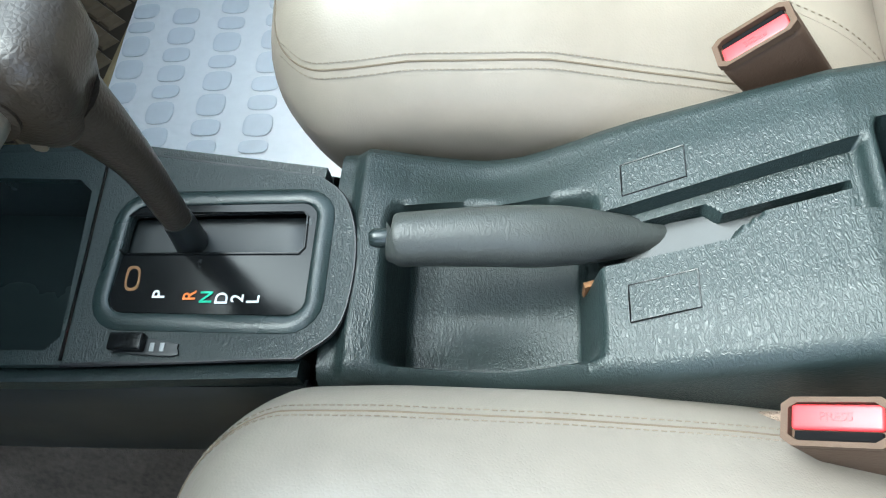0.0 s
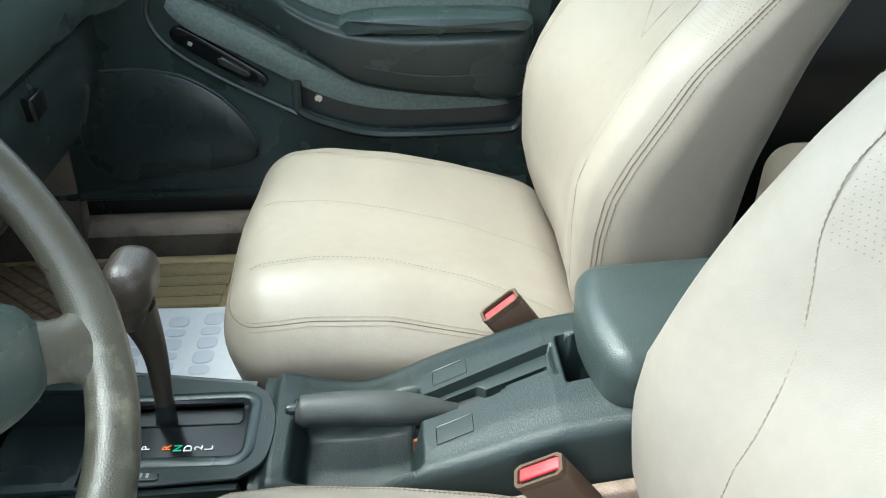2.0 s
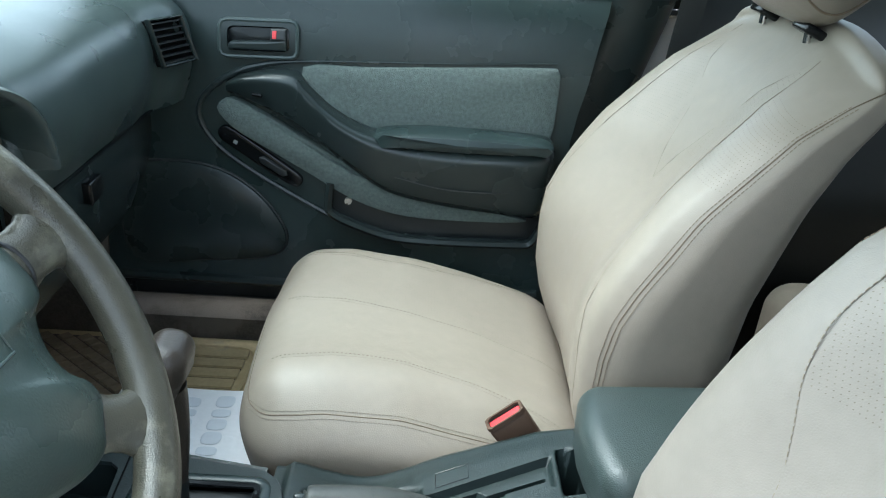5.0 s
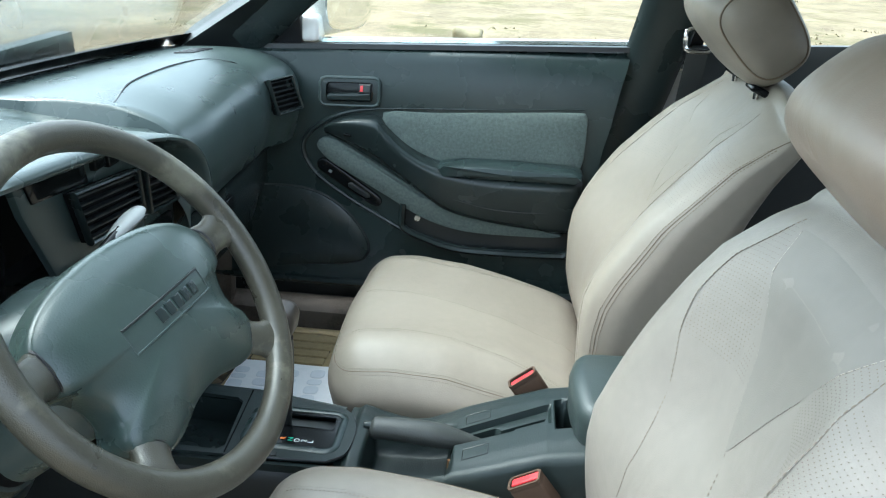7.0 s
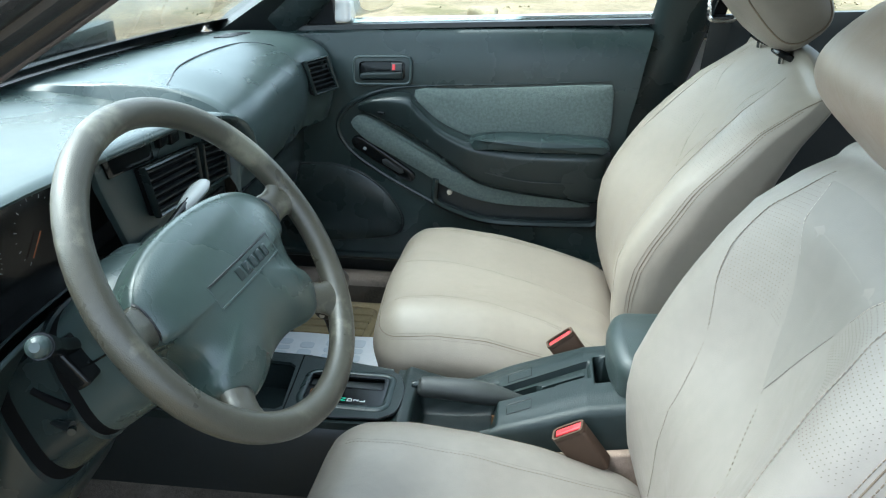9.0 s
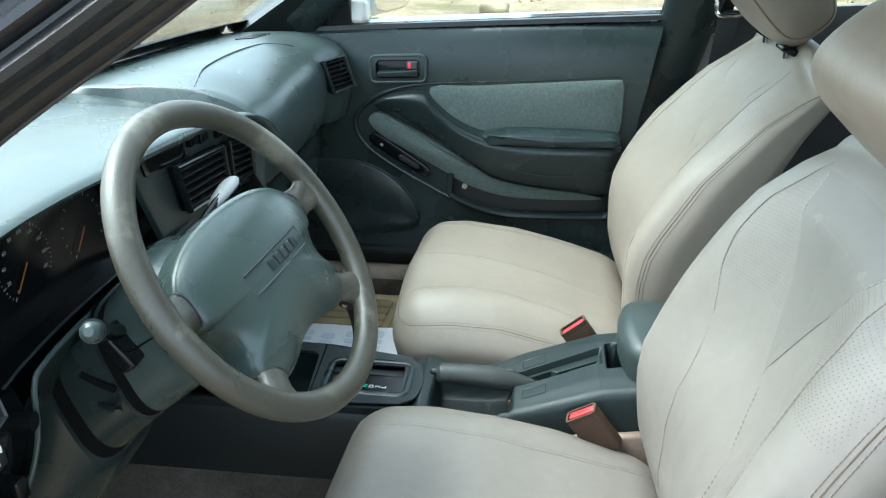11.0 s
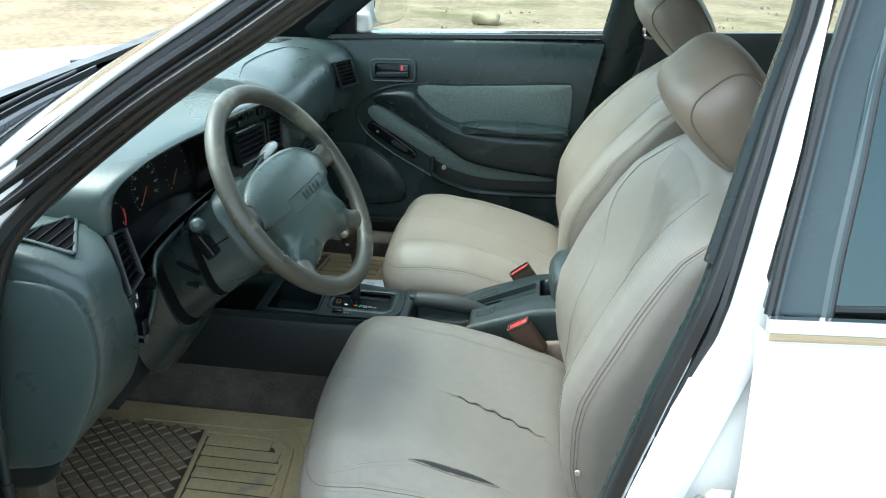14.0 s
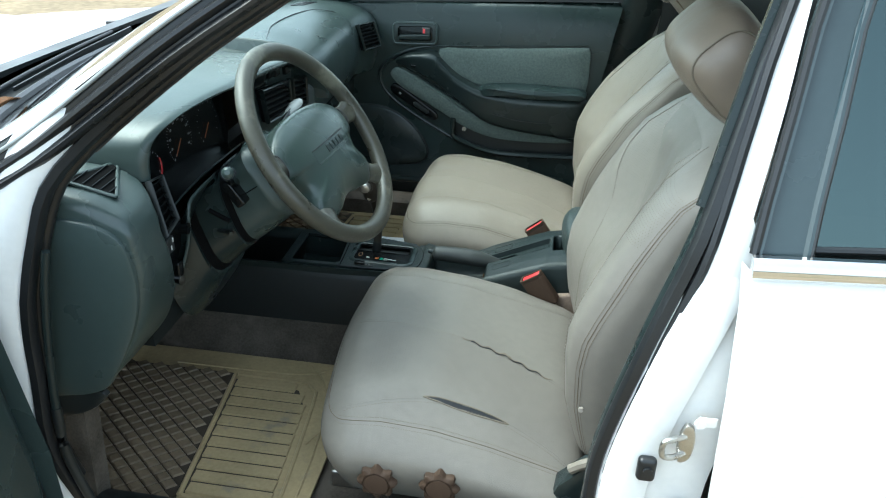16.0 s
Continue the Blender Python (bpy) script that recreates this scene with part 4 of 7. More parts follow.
    # perforated zones
    def dots(name, spots, fn, parent):
        verts, faces = [], []
        for q in spots:
            c0, c1, c2 = fn(q, 0.0017), fn((q[0], q[1] + 0.004, q[2])), fn((q[0], q[1], q[2] + 0.004)) if abs(q[0]) > 0.06 and fn is on_back else fn((q[0] + 0.004, q[1], q[2]))
            e1, e2 = (c1 - c0).normalized(), (c2 - c0).normalized()
            o = len(verts)
            verts += [c0 + (e1 * math.cos(a_) + e2 * math.sin(a_)) * (0.00062 if fn is on_back else 0.00052) for a_ in np.linspace(0, 2 * math.pi, 6, endpoint=False)]
            faces.append(tuple(range(o, o + 6)))
        return tagged(mesh_object(name, verts, faces, HOLE, parent, smooth=False), "fine perforations", kind="stuff")

    spots = []
    for i in range(56):
        for j in range(104):
            c, Y = 0.05 + 0.0046 * i, -0.24 + 0.0046 * j + (0.0023 if i % 2 else 0)
            outer = float(np.interp(c, (0.0, 0.10, 0.20, 0.27, 0.30), (0.185, 0.165, 0.155, 0.135, 0.13)))
            if s < 0 and Y < 0:
                outer = float(np.interp(c, (-0.01, 0.077, 0.133, 0.20, 0.27, 0.30), (0.098, 0.130, 0.153, 0.163, 0.145, 0.14)))
            if (c - 0.063) * 0.64 + 0.004 < abs(Y) < outer - 0.004 and c > (0.115 if Y < 0 or s > 0 else 0.16):
                spots.append((-0.07, Y, c))
            elif outer + 0.008 < abs(Y) < 0.232 and 0.14 < c < 0.235 and (s > 0 or Y > 0):
                spots.append((-0.07, Y, c))
    dots("perforation_field", spots, on_back, back)
    spots = []
    for i in range(76):
        for j in range(25):
            X, Y = -0.16 + 0.0048 * i, 0.0048 * j + (0.0024 if i % 2 else 0)
            Y0 = float(np.interp(X, (-0.20, -0.05, 0.10, 0.24), seams[0]))
            spots.append((X, Y0 + 0.012 + Y, 0.11))
    dots("perforation_field", spots, on_cushion, cushion)
    # base under the cushion, and the carpeted flap towards the console
    block("carpet_flap", (0.20, 0.008, 0.06), 0.006, FLAP, seat, "pinkish beige carpet flap", off @ Matrix.Translation((0.50, s * 0.118, 0.375)) @ Matrix.Rotation(radians(-9), 4, "Y"), (6, 1, 3), 2)
    block("seat_base", (0.20, 0.20, 0.05), 0.02, DARK, seat, "dark seat base on floor rails", off @ Matrix.Translation((0.42, s * 0.365, 0.26)))
    for side in (-1, 1):
        block("rail", (0.24, 0.02, 0.02), 0.005, STEEL, seat, "steel floor rail", off @ Matrix.Translation((0.42, s * 0.365 + side * 0.17, 0.225)))
    return seat, off


seat_p, _ = front_seat(1, "beige leatherette passenger seat with V-seamed backrest", 0.0)
seat_d, off_d = front_seat(-1, "worn beige leatherette driver seat with torn cushion seams", 0.05)

# side trim, adjusters and belt anchor of the driver's seat
def sd(x, y, z):
    return off_d @ Vector((x, y, z))


for kx, kz in ((0.306, 0.350), (0.420, 0.356)):
    verts, faces, K = [], [], 48
    for r0, lobe, out in ((0.026, 0.0, 0.0), (0.031, 0.0035, 0.002), (0.0335, 0.0045, 0.012), (0.031, 0.004, 0.019), (0.0255, 0.001, 0.022), (0.025, 0.0, 0.0195), (0.0225, 0.0, 0.0195), (0.022, 0, 0.0225), (0.012, 0, 0.0238)):
        verts += [sd(kx + (r0 + lobe * math.cos(8 * t)) * math.cos(t), -0.656 - out, kz + (r0 + lobe * math.cos(8 * t)) * math.sin(t)) for t in np.linspace(0, 2 * math.pi, K, endpoint=False)]
    faces = [(a * K + i, a * K + (i + 1) % K, (a + 1) * K + (i + 1) % K, (a + 1) * K + i) for a in range(8) for i in range(K)] + [tuple(range(8 * K, 9 * K))]
    mesh_object("adjuster_knob", verts, faces, BUCKLE, seat_d, "lobed brown adjuster knob")
    tube("knob_stem", [sd(kx, -0.56, kz), sd(kx, -0.658, kz)], 0.008, DARK, seat_d, steps=1)
trim_out = [(0.60, 0.30), (0.625, 0.375), (0.67, 0.425), (0.74, 0.447), (0.82, 0.452), (0.86, 0.43), (0.85, 0.30)]
slab("side_trim", trim_out, lambda a, b, h: sd(a, -0.615 - h, b), 0.035, SMOOTH, seat_d, "grey plastic seat side trim", 0.01)
slab("lever_slot", curve2_([(0.715, 0.355), (0.725, 0.415), (0.79, 0.428), (0.815, 0.420), (0.815, 0.37), (0.79, 0.35)]), lambda a, b, h: sd(a, -0.649 - h, b), 0.003, BLACK, seat_d, "black recliner lever slot", 0.001)
tube("cover_tuck", [sd(0.645, -0.640, 0.41), sd(0.68, -0.645, 0.437), sd(0.76, -0.64, 0.462), sd(0.82, -0.63, 0.466)], 0.009, LEATHER, seat_d, "tucked cover edge", steps=6)
tube("cover_button", [sd(0.652, -0.617, 0.526), sd(0.651, -0.6215, 0.526)], 0.0045, THREAD, seat_d, steps=1, n=12)

# lock striker, bolt, buffer and hole on the centre pillar
striker = thing("door_striker", "worn steel door striker loop on the white pillar", "door striker", (0.775, -0.80, 0.655))
OS = Matrix.Translation((-0.775, 0.80, -0.655))
slab("base_plate", curve2_([(0.772, 0.628), (0.786, 0.634), (0.790, 0.66), (0.786, 0.685), (0.774, 0.690), (0.768, 0.66)]), lambda a, b, h: OS @ Vector((a, -0.826 - h, b)), 0.008, STEEL, striker, "steel base plate", 0.002)
tube("loop", [OS @ Vector(q) for q in ((0.776, -0.832, 0.672), (0.760, -0.842, 0.673), (0.748, -0.846, 0.670), (0.746, -0.846, 0.655), (0.750, -0.846, 0.645), (0.764, -0.842, 0.643), (0.778, -0.832, 0.644))], 0.0042, STEEL, striker, "round bar loop", steps=4)
buffer = thing("door_buffer", "black rubber door buffer on the white pillar", "rubber buffer", (0.733, -0.80, 0.61))
OB = Matrix.Translation((-0.733, 0.80, -0.61))
block("pad", (0.013, 0.008, 0.020), 0.007, RUBBER, buffer, "", OB @ Matrix.Translation((0.733, -0.834, 0.610)), (2, 2, 2), 4)
tube("centre_stud", [OB @ Vector((0.734, -0.839, 0.612)), OB @ Vector((0.734, -0.846, 0.612))], 0.0065, RUBBER, buffer, steps=1, n=14)
bolt = thing("hinge_bolt", "white painted hinge bolt on the pillar", "bolt", (0.79, -0.82, 0.70))
OBT = Matrix.Translation((-0.79, 0.82, -0.70))
block("plate", (0.012, 0.001, 0.008), 0.0008, WHITE_JAMB, bolt, "white hinge plate", OBT @ Matrix.Translation((0.800, -0.8325, 0.70)))
tube("head", [OBT @ Vector((0.790, -0.834, 0.70)), OBT @ Vector((0.790, -0.840, 0.70))], 0.0075, WHITE_JAMB, bolt, "hexagonal painted head", steps=1, n=6)
v, f = sweep([(0.79, -0.815, 0.53), (0.79, -0.832, 0.53)], ring(0.014, 16), False, (0, 0, 1))
mesh_object("drain_hole", v, f, RUBBER, body, "dark hole in the pillar")
v, f = sweep([(x - 0.012, -side_y(z) + 0.010, z) for x, z in smooth_path(B_LINE, 5) if z > 0.96], [(-0.007, -0.008), (0.007, -0.008), (0.007, 0.008), (-0.005, 0.009)], False, (0, 1, 0))
mesh_object("pillar_edge_trim", v, f, SMOOTH, body, "dark grey inner pillar edge")
v, f = sweep([(x + float(np.interp(z, (0.90, 1.05, 1.25), (0.017, 0.008, -0.001))), -side_y(z) - 0.004, z) for x, z in smooth_path(B_LINE, 5) if z > 0.28], ring(0.008, 8, 0.010), False, (0, 1, 0))
mesh_object("outer_lip", v, f, RUBBER, body, "outer lip of the weatherstrip")
# conduit and sill foot
cond = thing("cable_conduit", "thin grey cable conduit beside the driver footwell", "conduit", (-0.18, -0.79, 0.65))
OCD = Matrix.Translation((0.18, 0.79, -0.65))
tube("hose", [OCD @ Vector(q) for q in ((-0.150, -0.788, 0.833), (-0.165, -0.790, 0.77), (-0.182, -0.790, 0.682), (-0.195, -0.790, 0.59), (-0.201, -0.790, 0.53))], 0.0068, SMOOTH, cond, steps=6, n=10)
tube("ferrule", [OCD @ Vector((-0.200, -0.790, 0.54)), OCD @ Vector((-0.203, -0.790, 0.44)), OCD @ Vector((-0.18, -0.785, 0.32))], 0.0085, DARK, cond, steps=5, n=10)

# the driver's door, swung open
door_d = thing("front_door", "open driver door with dark grey trim and black seal", "car door", (-0.185, -0.855, 0.3))
ca, sa = math.cos(radians(-76)), math.sin(radians(-76))


def dd(a, h, z):
    """a metres from the hinge along the door, h outwards of its inner face."""
    return Vector((a * ca + h * sa - 0.10 * (z - 0.45), a * sa - h * ca, z - 0.3))


prof_d = [(0.30, 0.03), (0.34, 0.0), (0.50, -0.012), (0.70, -0.006), (0.86, 0.0), (0.90, 0.012), (0.915, 0.035)]
cols_d = [0.0, 0.02, 0.06, 0.2, 0.5, 0.8, 0.98, 1.0]
v = [dd(a, h + 0.03 * smoothstep(0.05, 0.0, a), z) for a in cols_d for z, h in prof_d]
k = len(prof_d)
mesh_object("trim_panel", v, [(i * k + j, i * k + j + 1, (i + 1) * k + j + 1, (i + 1) * k + j) for i in range(len(cols_d) - 1) for j in range(k - 1)], PLASTIC, door_d, "dark grey trim panel")
out_d = [(0.26, 0.05), (0.30, 0.09), (0.55, 0.11), (0.80, 0.10), (0.915, 0.07)]
v = [dd(a, h, z) for a in (-0.01, 0.3, 0.7, 1.02) for z, h in out_d]
k = len(out_d)
mesh_object("outer_skin", v, [(i * k + j, i * k + j + 1, (i + 1) * k + j + 1, (i + 1) * k + j) for i in range(3) for j in range(k - 1)], WHITE, door_d, "white painted outer skin")
v = [dd(0.0, h, z) for z, h in prof_d] + [dd(-0.01, h, z) for z, h in out_d[::-1]]
mesh_object("front_edge", v, [tuple(range(len(v)))], PLASTIC, door_d, smooth=False)
mesh_object("edge_seal", *sweep([dd(0.012, 0.028, z) for z in (0.30, 0.5, 0.7, 0.91)], ring(0.012, 8), False, (0, 1, 0)), RUBBER, door_d, "black rubber edge seal")

# belt guide and webbing on the far centre pillar
belt = thing("seat_belt", "dark grey seat belt hanging from a chrome pillar guide", "seat belt", (0.84, 0.69, 0.4))
OBL = Matrix.Translation((-0.84, -0.69, -0.4))
tube("guide_loop", [OBL @ Vector(q) for q in ((0.835, 0.690, 1.03), (0.885, 0.690, 1.03), (0.890, 0.688, 1.005), (0.882, 0.688, 0.985), (0.838, 0.688, 0.985), (0.830, 0.688, 1.005))], 0.005, CHROME, belt, "chrome belt guide loop", closed=True, steps=4)
mesh_object("webbing", *sweep([OBL @ Vector(q) for q in ((0.86, 0.690, 0.99), (0.845, 0.700, 0.75), (0.82, 0.705, 0.42))], [(-0.0012, -0.022), (0.0012, -0.022), (0.0012, 0.022), (-0.0012, 0.022)], False, (1, 0, 0)), DARK, belt, "dark grey belt webbing")
# ---- passenger door ----
door_p = thing("front_door", "closed passenger door with grey tweed cloth inserts and armrest", "car door", (0.3, 0.75, 0.3))
OFF_P = Matrix.Translation((-0.3, -0.75, -0.3))


def dp(x, z, h):
    """Place on the passenger door trim, h metres into the cabin."""
    y = np.interp(z, [0.3, 0.45, 0.85, 0.93, 0.96], [0.705, 0.70, 0.705, 0.725, 0.75])
    return OFF_P @ Vector((x, y - h, z))


def rear_edge(z):
    return np.interp(z, [0.3, 0.48, 0.6, 0.76, 0.937, 1.0], [0.66, 0.668, 0.672, 0.692, 0.732, 0.745])


us = np.linspace(0, 1, 60)
zs = [0.34, 0.36, 0.40, 0.45, 0.5, 0.55, 0.6, 0.65, 0.7, 0.75, 0.8, 0.85, 0.88, 0.905, 0.92, 0.93, 0.938, 0.942]


def panel_pt(u, z):
    x = -0.26 + (rear_edge(z) + 0.26) * u
    zz = z + (np.interp(x, [-0.26, 0.74], [-0.012, 0.028]) if z > 0.8 else 0)
    h = 0.0
    if z > 0.925:
        h = [0.0, -0.008, -0.03][min(2, int((z - 0.925) / 0.006))]
    if z < 0.36:
        h = -0.02
    return dp(x, zz, h)


v, f = grid_surface(us, zs, panel_pt)
mesh_object("trim_panel", v, f, DOOR_TRIM, door_p, "grained grey plastic trim panel")


def curve2(pts, steps=8, closed=True):
    return [tuple(q) for q in smooth_path(pts, steps, closed)]


# raised contour round the cloth and armrest
contour = [(0.64, 0.841), (0.45, 0.828), (0.20, 0.815), (0.10, 0.800), (0.03, 0.765), (-0.005, 0.715), (0.02, 0.655), (0.10, 0.595), (0.235, 0.520)]
v, f = sweep([dp(x, z, 0.002) for x, z in curve2(contour, 8, False)], ring(0.006, 8, 0.005), False, (0, 1, 0), scale=[float(np.interp(x, (0.08, 0.20), (1.0, 0.3))) if z > 0.75 else 1.0 for x, z in curve2(contour, 8, False)])
mesh_object("contour_lip", v, f, SMOOTH, door_p)
# upper cloth insert
cloth = [(0.186, 0.805), (0.30, 0.812), (0.45, 0.822), (0.62, 0.833), (0.645, 0.828), (0.650, 0.80), (0.645, 0.70), (0.60, 0.695), (0.45, 0.69), (0.33, 0.69), (0.26, 0.705), (0.212, 0.745)]
slab("cloth_insert", curve2(cloth, 3), lambda a, b, h: dp(a, b, h), 0.008, CLOTH, door_p, "grey tweed cloth insert", 0.005, 0.006)
# lower cloth strip
strip = [(0.030, 0.722), (0.06, 0.742), (0.12, 0.715), (0.20, 0.67), (0.28, 0.625), (0.34, 0.585), (0.42, 0.56), (0.60, 0.545), (0.60, 0.532), (0.45, 0.528), (0.36, 0.535), (0.28, 0.560), (0.20, 0.605), (0.12, 0.65), (0.06, 0.685)]
slab("cloth_strip", curve2(strip, 3), lambda a, b, h: dp(a, b, h), 0.016, CLOTH, door_p, "grey tweed cloth strip", 0.006, 0.010)

# armrest: swept pod from the pull handle down to the elbow rest
arm_keys = [  # x, top z, bottom z, depth
    (0.050, 0.770, 0.752, 0.020), (0.08, 0.786, 0.745, 0.034), (0.13, 0.797, 0.725, 0.045), (0.175, 0.796, 0.700, 0.052), (0.20, 0.772, 0.682, 0.056), (0.24, 0.738, 0.655, 0.062),
    (0.29, 0.712, 0.620, 0.068), (0.35, 0.697, 0.585, 0.072), (0.45, 0.690, 0.565, 0.075), (0.56, 0.692, 0.555, 0.075), (0.625, 0.694, 0.553, 0.07), (0.650, 0.690, 0.560, 0.05)]
verts, faces, K = [], [], 16
rows = smooth_path(arm_keys, 5)
for x, zt, zb, d in rows:
    for k in range(K):
        t = k / (K - 1)
        ang = math.pi * t
        hz = abs(math.cos(ang)) ** 0.45 * (1 if ang < math.pi / 2 else -1)
        hy = math.sin(ang) ** 0.40
        zz = (zt + zb) / 2 + (zt - zb) / 2 * hz
        slope = 1 - 0.45 * max(0, (zt - zz) / (zt - zb) - 0.15)
        verts.append(dp(x, zz, 0.001 + d * hy * slope))
for i in range(len(rows) - 1):
    faces += [(i * K + k, i * K + k + 1, (i + 1) * K + k + 1, (i + 1) * K + k) for k in range(K - 1)]
faces += [tuple(range(K)), tuple(range((len(rows) - 1) * K, len(rows) * K))]
arm = mesh_object("armrest", verts, faces, SMOOTH, door_p, "moulded dark grey armrest with pull")
pad_out = [(0.32, 0.700), (0.36, 0.712), (0.45, 0.716), (0.60, 0.713), (0.642, 0.706), (0.645, 0.69), (0.60, 0.682), (0.45, 0.680), (0.36, 0.684)]
slab("elbow_pad", curve2(pad_out, 4), lambda a, b, h: dp(a, b, 0.004 + h), 0.07, DOOR_TRIM, arm, "soft elbow pad", 0.02, 0.0)
tube("crease", [dp(0.36, 0.628, 0.058), dp(0.45, 0.612, 0.062), dp(0.55, 0.610, 0.062), dp(0.64, 0.612, 0.05)], 0.0013, DARK, arm, steps=6)
tube("screw_cap", [dp(0.102, 0.758, 0.036), dp(0.118, 0.757, 0.040)], 0.0035, BLACK, arm, steps=1)

# window switch
sw = [(0.030, 0.680), (0.045, 0.688), (0.075, 0.672), (0.15, 0.622), (0.182, 0.598), (0.182, 0.582), (0.165, 0.578), (0.12, 0.604), (0.05, 0.650), (0.032, 0.664)]
switch = slab("window_switch", curve2(sw, 4), lambda a, b, h: dp(a, b, h), 0.010, BLACK, door_p, "gloss black window switch plate", 0.004, 0.0)
rot = math.atan2(-0.085, 0.14)
def sw_pt(t, b, h):
    return dp(0.045 + 0.13 * t - b * math.sin(rot), 0.668 - 0.078 * t + b * math.cos(rot), h)
slab("rocker", [(0.5, -0.007), (0.82, -0.007), (0.86, 0.0), (0.82, 0.007), (0.5, 0.007), (0.46, 0.0)], lambda a, b, h: sw_pt(a, b, 0.010 + h), 0.006, DARK, switch, "", 0.002)
slab("marking", [(0.10, -0.003), (0.15, -0.003), (0.15, 0.004), (0.10, 0.004)], lambda a, b, h: sw_pt(a, b, 0.0101 + h), 0.0006, SILVER, switch, "", 0.0002)

# map pocket
pk_out = [(0.235, 0.590), (0.25, 0.580), (0.33, 0.555), (0.45, 0.538), (0.60, 0.535), (0.645, 0.545), (0.655, 0.53), (0.640, 0.500), (0.60, 0.492), (0.45, 0.490), (0.36, 0.488), (0.29, 0.505), (0.235, 0.525)]
# thin dark plate puts the shade inside the pocket into colour
slab("pocket_shade", curve2(pk_out, 3), lambda a, b, h: dp(a, b, h), 0.004, DARK, door_p, "map pocket mouth, its shade as a dark plate", 0.001)
v, f = sweep([dp(x, z, 0.014) for x, z in curve2([(0.238, 0.592), (0.236, 0.560), (0.240, 0.532), (0.29, 0.508), (0.36, 0.488), (0.45, 0.484), (0.60, 0.488), (0.632, 0.495), (0.648, 0.525)], 6, False)], ring(0.009, 8, 0.014), False, (0, 1, 0))
mesh_object("pocket_lip", v, f, SMOOTH, door_p, "rounded pocket lip")
tube("screw", [dp(0.272, 0.555, 0.004), dp(0.272, 0.555, 0.012)], 0.007, STEEL, door_p, steps=1)
# lower swell with the loudspeaker
spk = curve2([(-0.15, 0.585), (-0.06, 0.613), (0.03, 0.602), (0.10, 0.558), (0.146, 0.495), (0.150, 0.452), (0.115, 0.424), (0.0, 0.410), (-0.15, 0.408)], 4)
slab("speaker_grille", spk, lambda a, b, h: dp(a, b, h), 0.012, SMOOTH, door_p, "dark oval speaker grille", 0.008, 0.010)
v, f = sweep([dp(x, z, 0.004) for x, z in spk], ring(0.003, 8), True, (0, 1, 0))
mesh_object("speaker_rim", v, f, DARK, door_p)
v, f = sweep([dp(-0.25, 0.365, 0.0), dp(0.2, 0.362, 0.0), dp(0.66, 0.37, 0.0)], ring(0.010, 8, 0.012), False, (0, 1, 0))
mesh_object("lower_lip", v, f, SMOOTH, door_p)

# inner handle
def hp(a, b, h):
    return dp(0.108 + a, 0.849 + b + a * 0.03, h)
ro = [(-0.068, 0.02), (-0.064, 0.028), (-0.055, 0.031), (0.055, 0.031), (0.064, 0.028), (0.068, 0.02), (0.068, -0.02), (0.064, -0.028), (0.055, -0.031), (-0.055, -0.031), (-0.064, -0.028), (-0.068, -0.02)]
ri = [(a * 0.80, b * 0.68) for a, b in ro]
mesh_object("bezel_rim", *sweep([hp(a, b, 0.006) for a, b in ro], ring(0.004, 8), True, (0, 1, 0)), PLASTIC, door_p, "rounded handle surround")
handle = flat_panel("handle_bezel", ro, [ri], lambda a, b, c: hp(a, b, c), 0.008, SMOOTH, door_p, "grey plastic door handle bezel")
slab("handle_cup", ri, lambda a, b, h: hp(a, b, h - 0.001), 0.003, BLACK, handle, "dark handle recess", 0.001)
slab("lever", [(-0.052, -0.018), (0.05, -0.018), (0.050, 0.000), (0.02, -0.002), (-0.045, -0.004), (-0.052, -0.008)], lambda a, b, h: hp(a, b, 0.003 + h), 0.012, SMOOTH, handle, "grey pull lever", 0.004)
slab("lock_knob", [(0.022, -0.001), (0.050, -0.001), (0.050, 0.019), (0.022, 0.019)], lambda a, b, h: hp(a, b, 0.003 + h), 0.012, DARK, handle, "", 0.004)
slab("lock_mark", [(0.026, 0.003), (0.033, 0.003), (0.033, 0.016), (0.026, 0.016)], lambda a, b, h: hp(a, b, 0.0152 + h), 0.001, RED, handle, "red lock mark", 0.0003)

# belt seal, glass, mirror sail
v, f = sweep([OFF_P @ Vector((x, 0.752, z)) for x, z in ((-0.10, 0.936), (0.2, 0.950), (0.5, 0.963), (0.77, 0.975))], [(-0.010, -0.008), (0.012, -0.008), (0.010, 0.003), (-0.004, 0.004)])
mesh_object("belt_seal", v, f, RUBBER, door_p, "black rubber belt seal")
v, f = sweep([OFF_P @ Vector((x, 0.785, z)) for x, z in ((-0.03, 0.942), (0.755, 0.977))], ring(0.010, 8))
mesh_object("outer_belt", v, f, CHROME, door_p, "bright outer belt strip")
v = [OFF_P @ Vector(p) for p in ((-0.02, 0.768, 0.94), (0.76, 0.766, 0.96), (0.78, 0.605, 1.35), (0.50, 0.605, 1.35), (-0.01, 0.745, 1.05))]
v += [p + Vector((0, 0.004, 0)) for p in v]
g = mesh_object("window_glass", v, [(0, 1, 2, 3, 4), (5, 6, 7, 8, 9)], GLASS, door_p, "clear side window", smooth=False)
g.visible_shadow = False
slab("mirror_sail", [(-0.155, 0.925), (-0.012, 0.94), (-0.008, 1.055), (-0.03, 1.05), (-0.10, 0.985)], lambda a, b, h: OFF_P @ Vector((a, 0.775 - (b - 0.93) * 0.33 - h, b)), 0.02, RUBBER, door_p, "black mirror mounting triangle", 0.006)

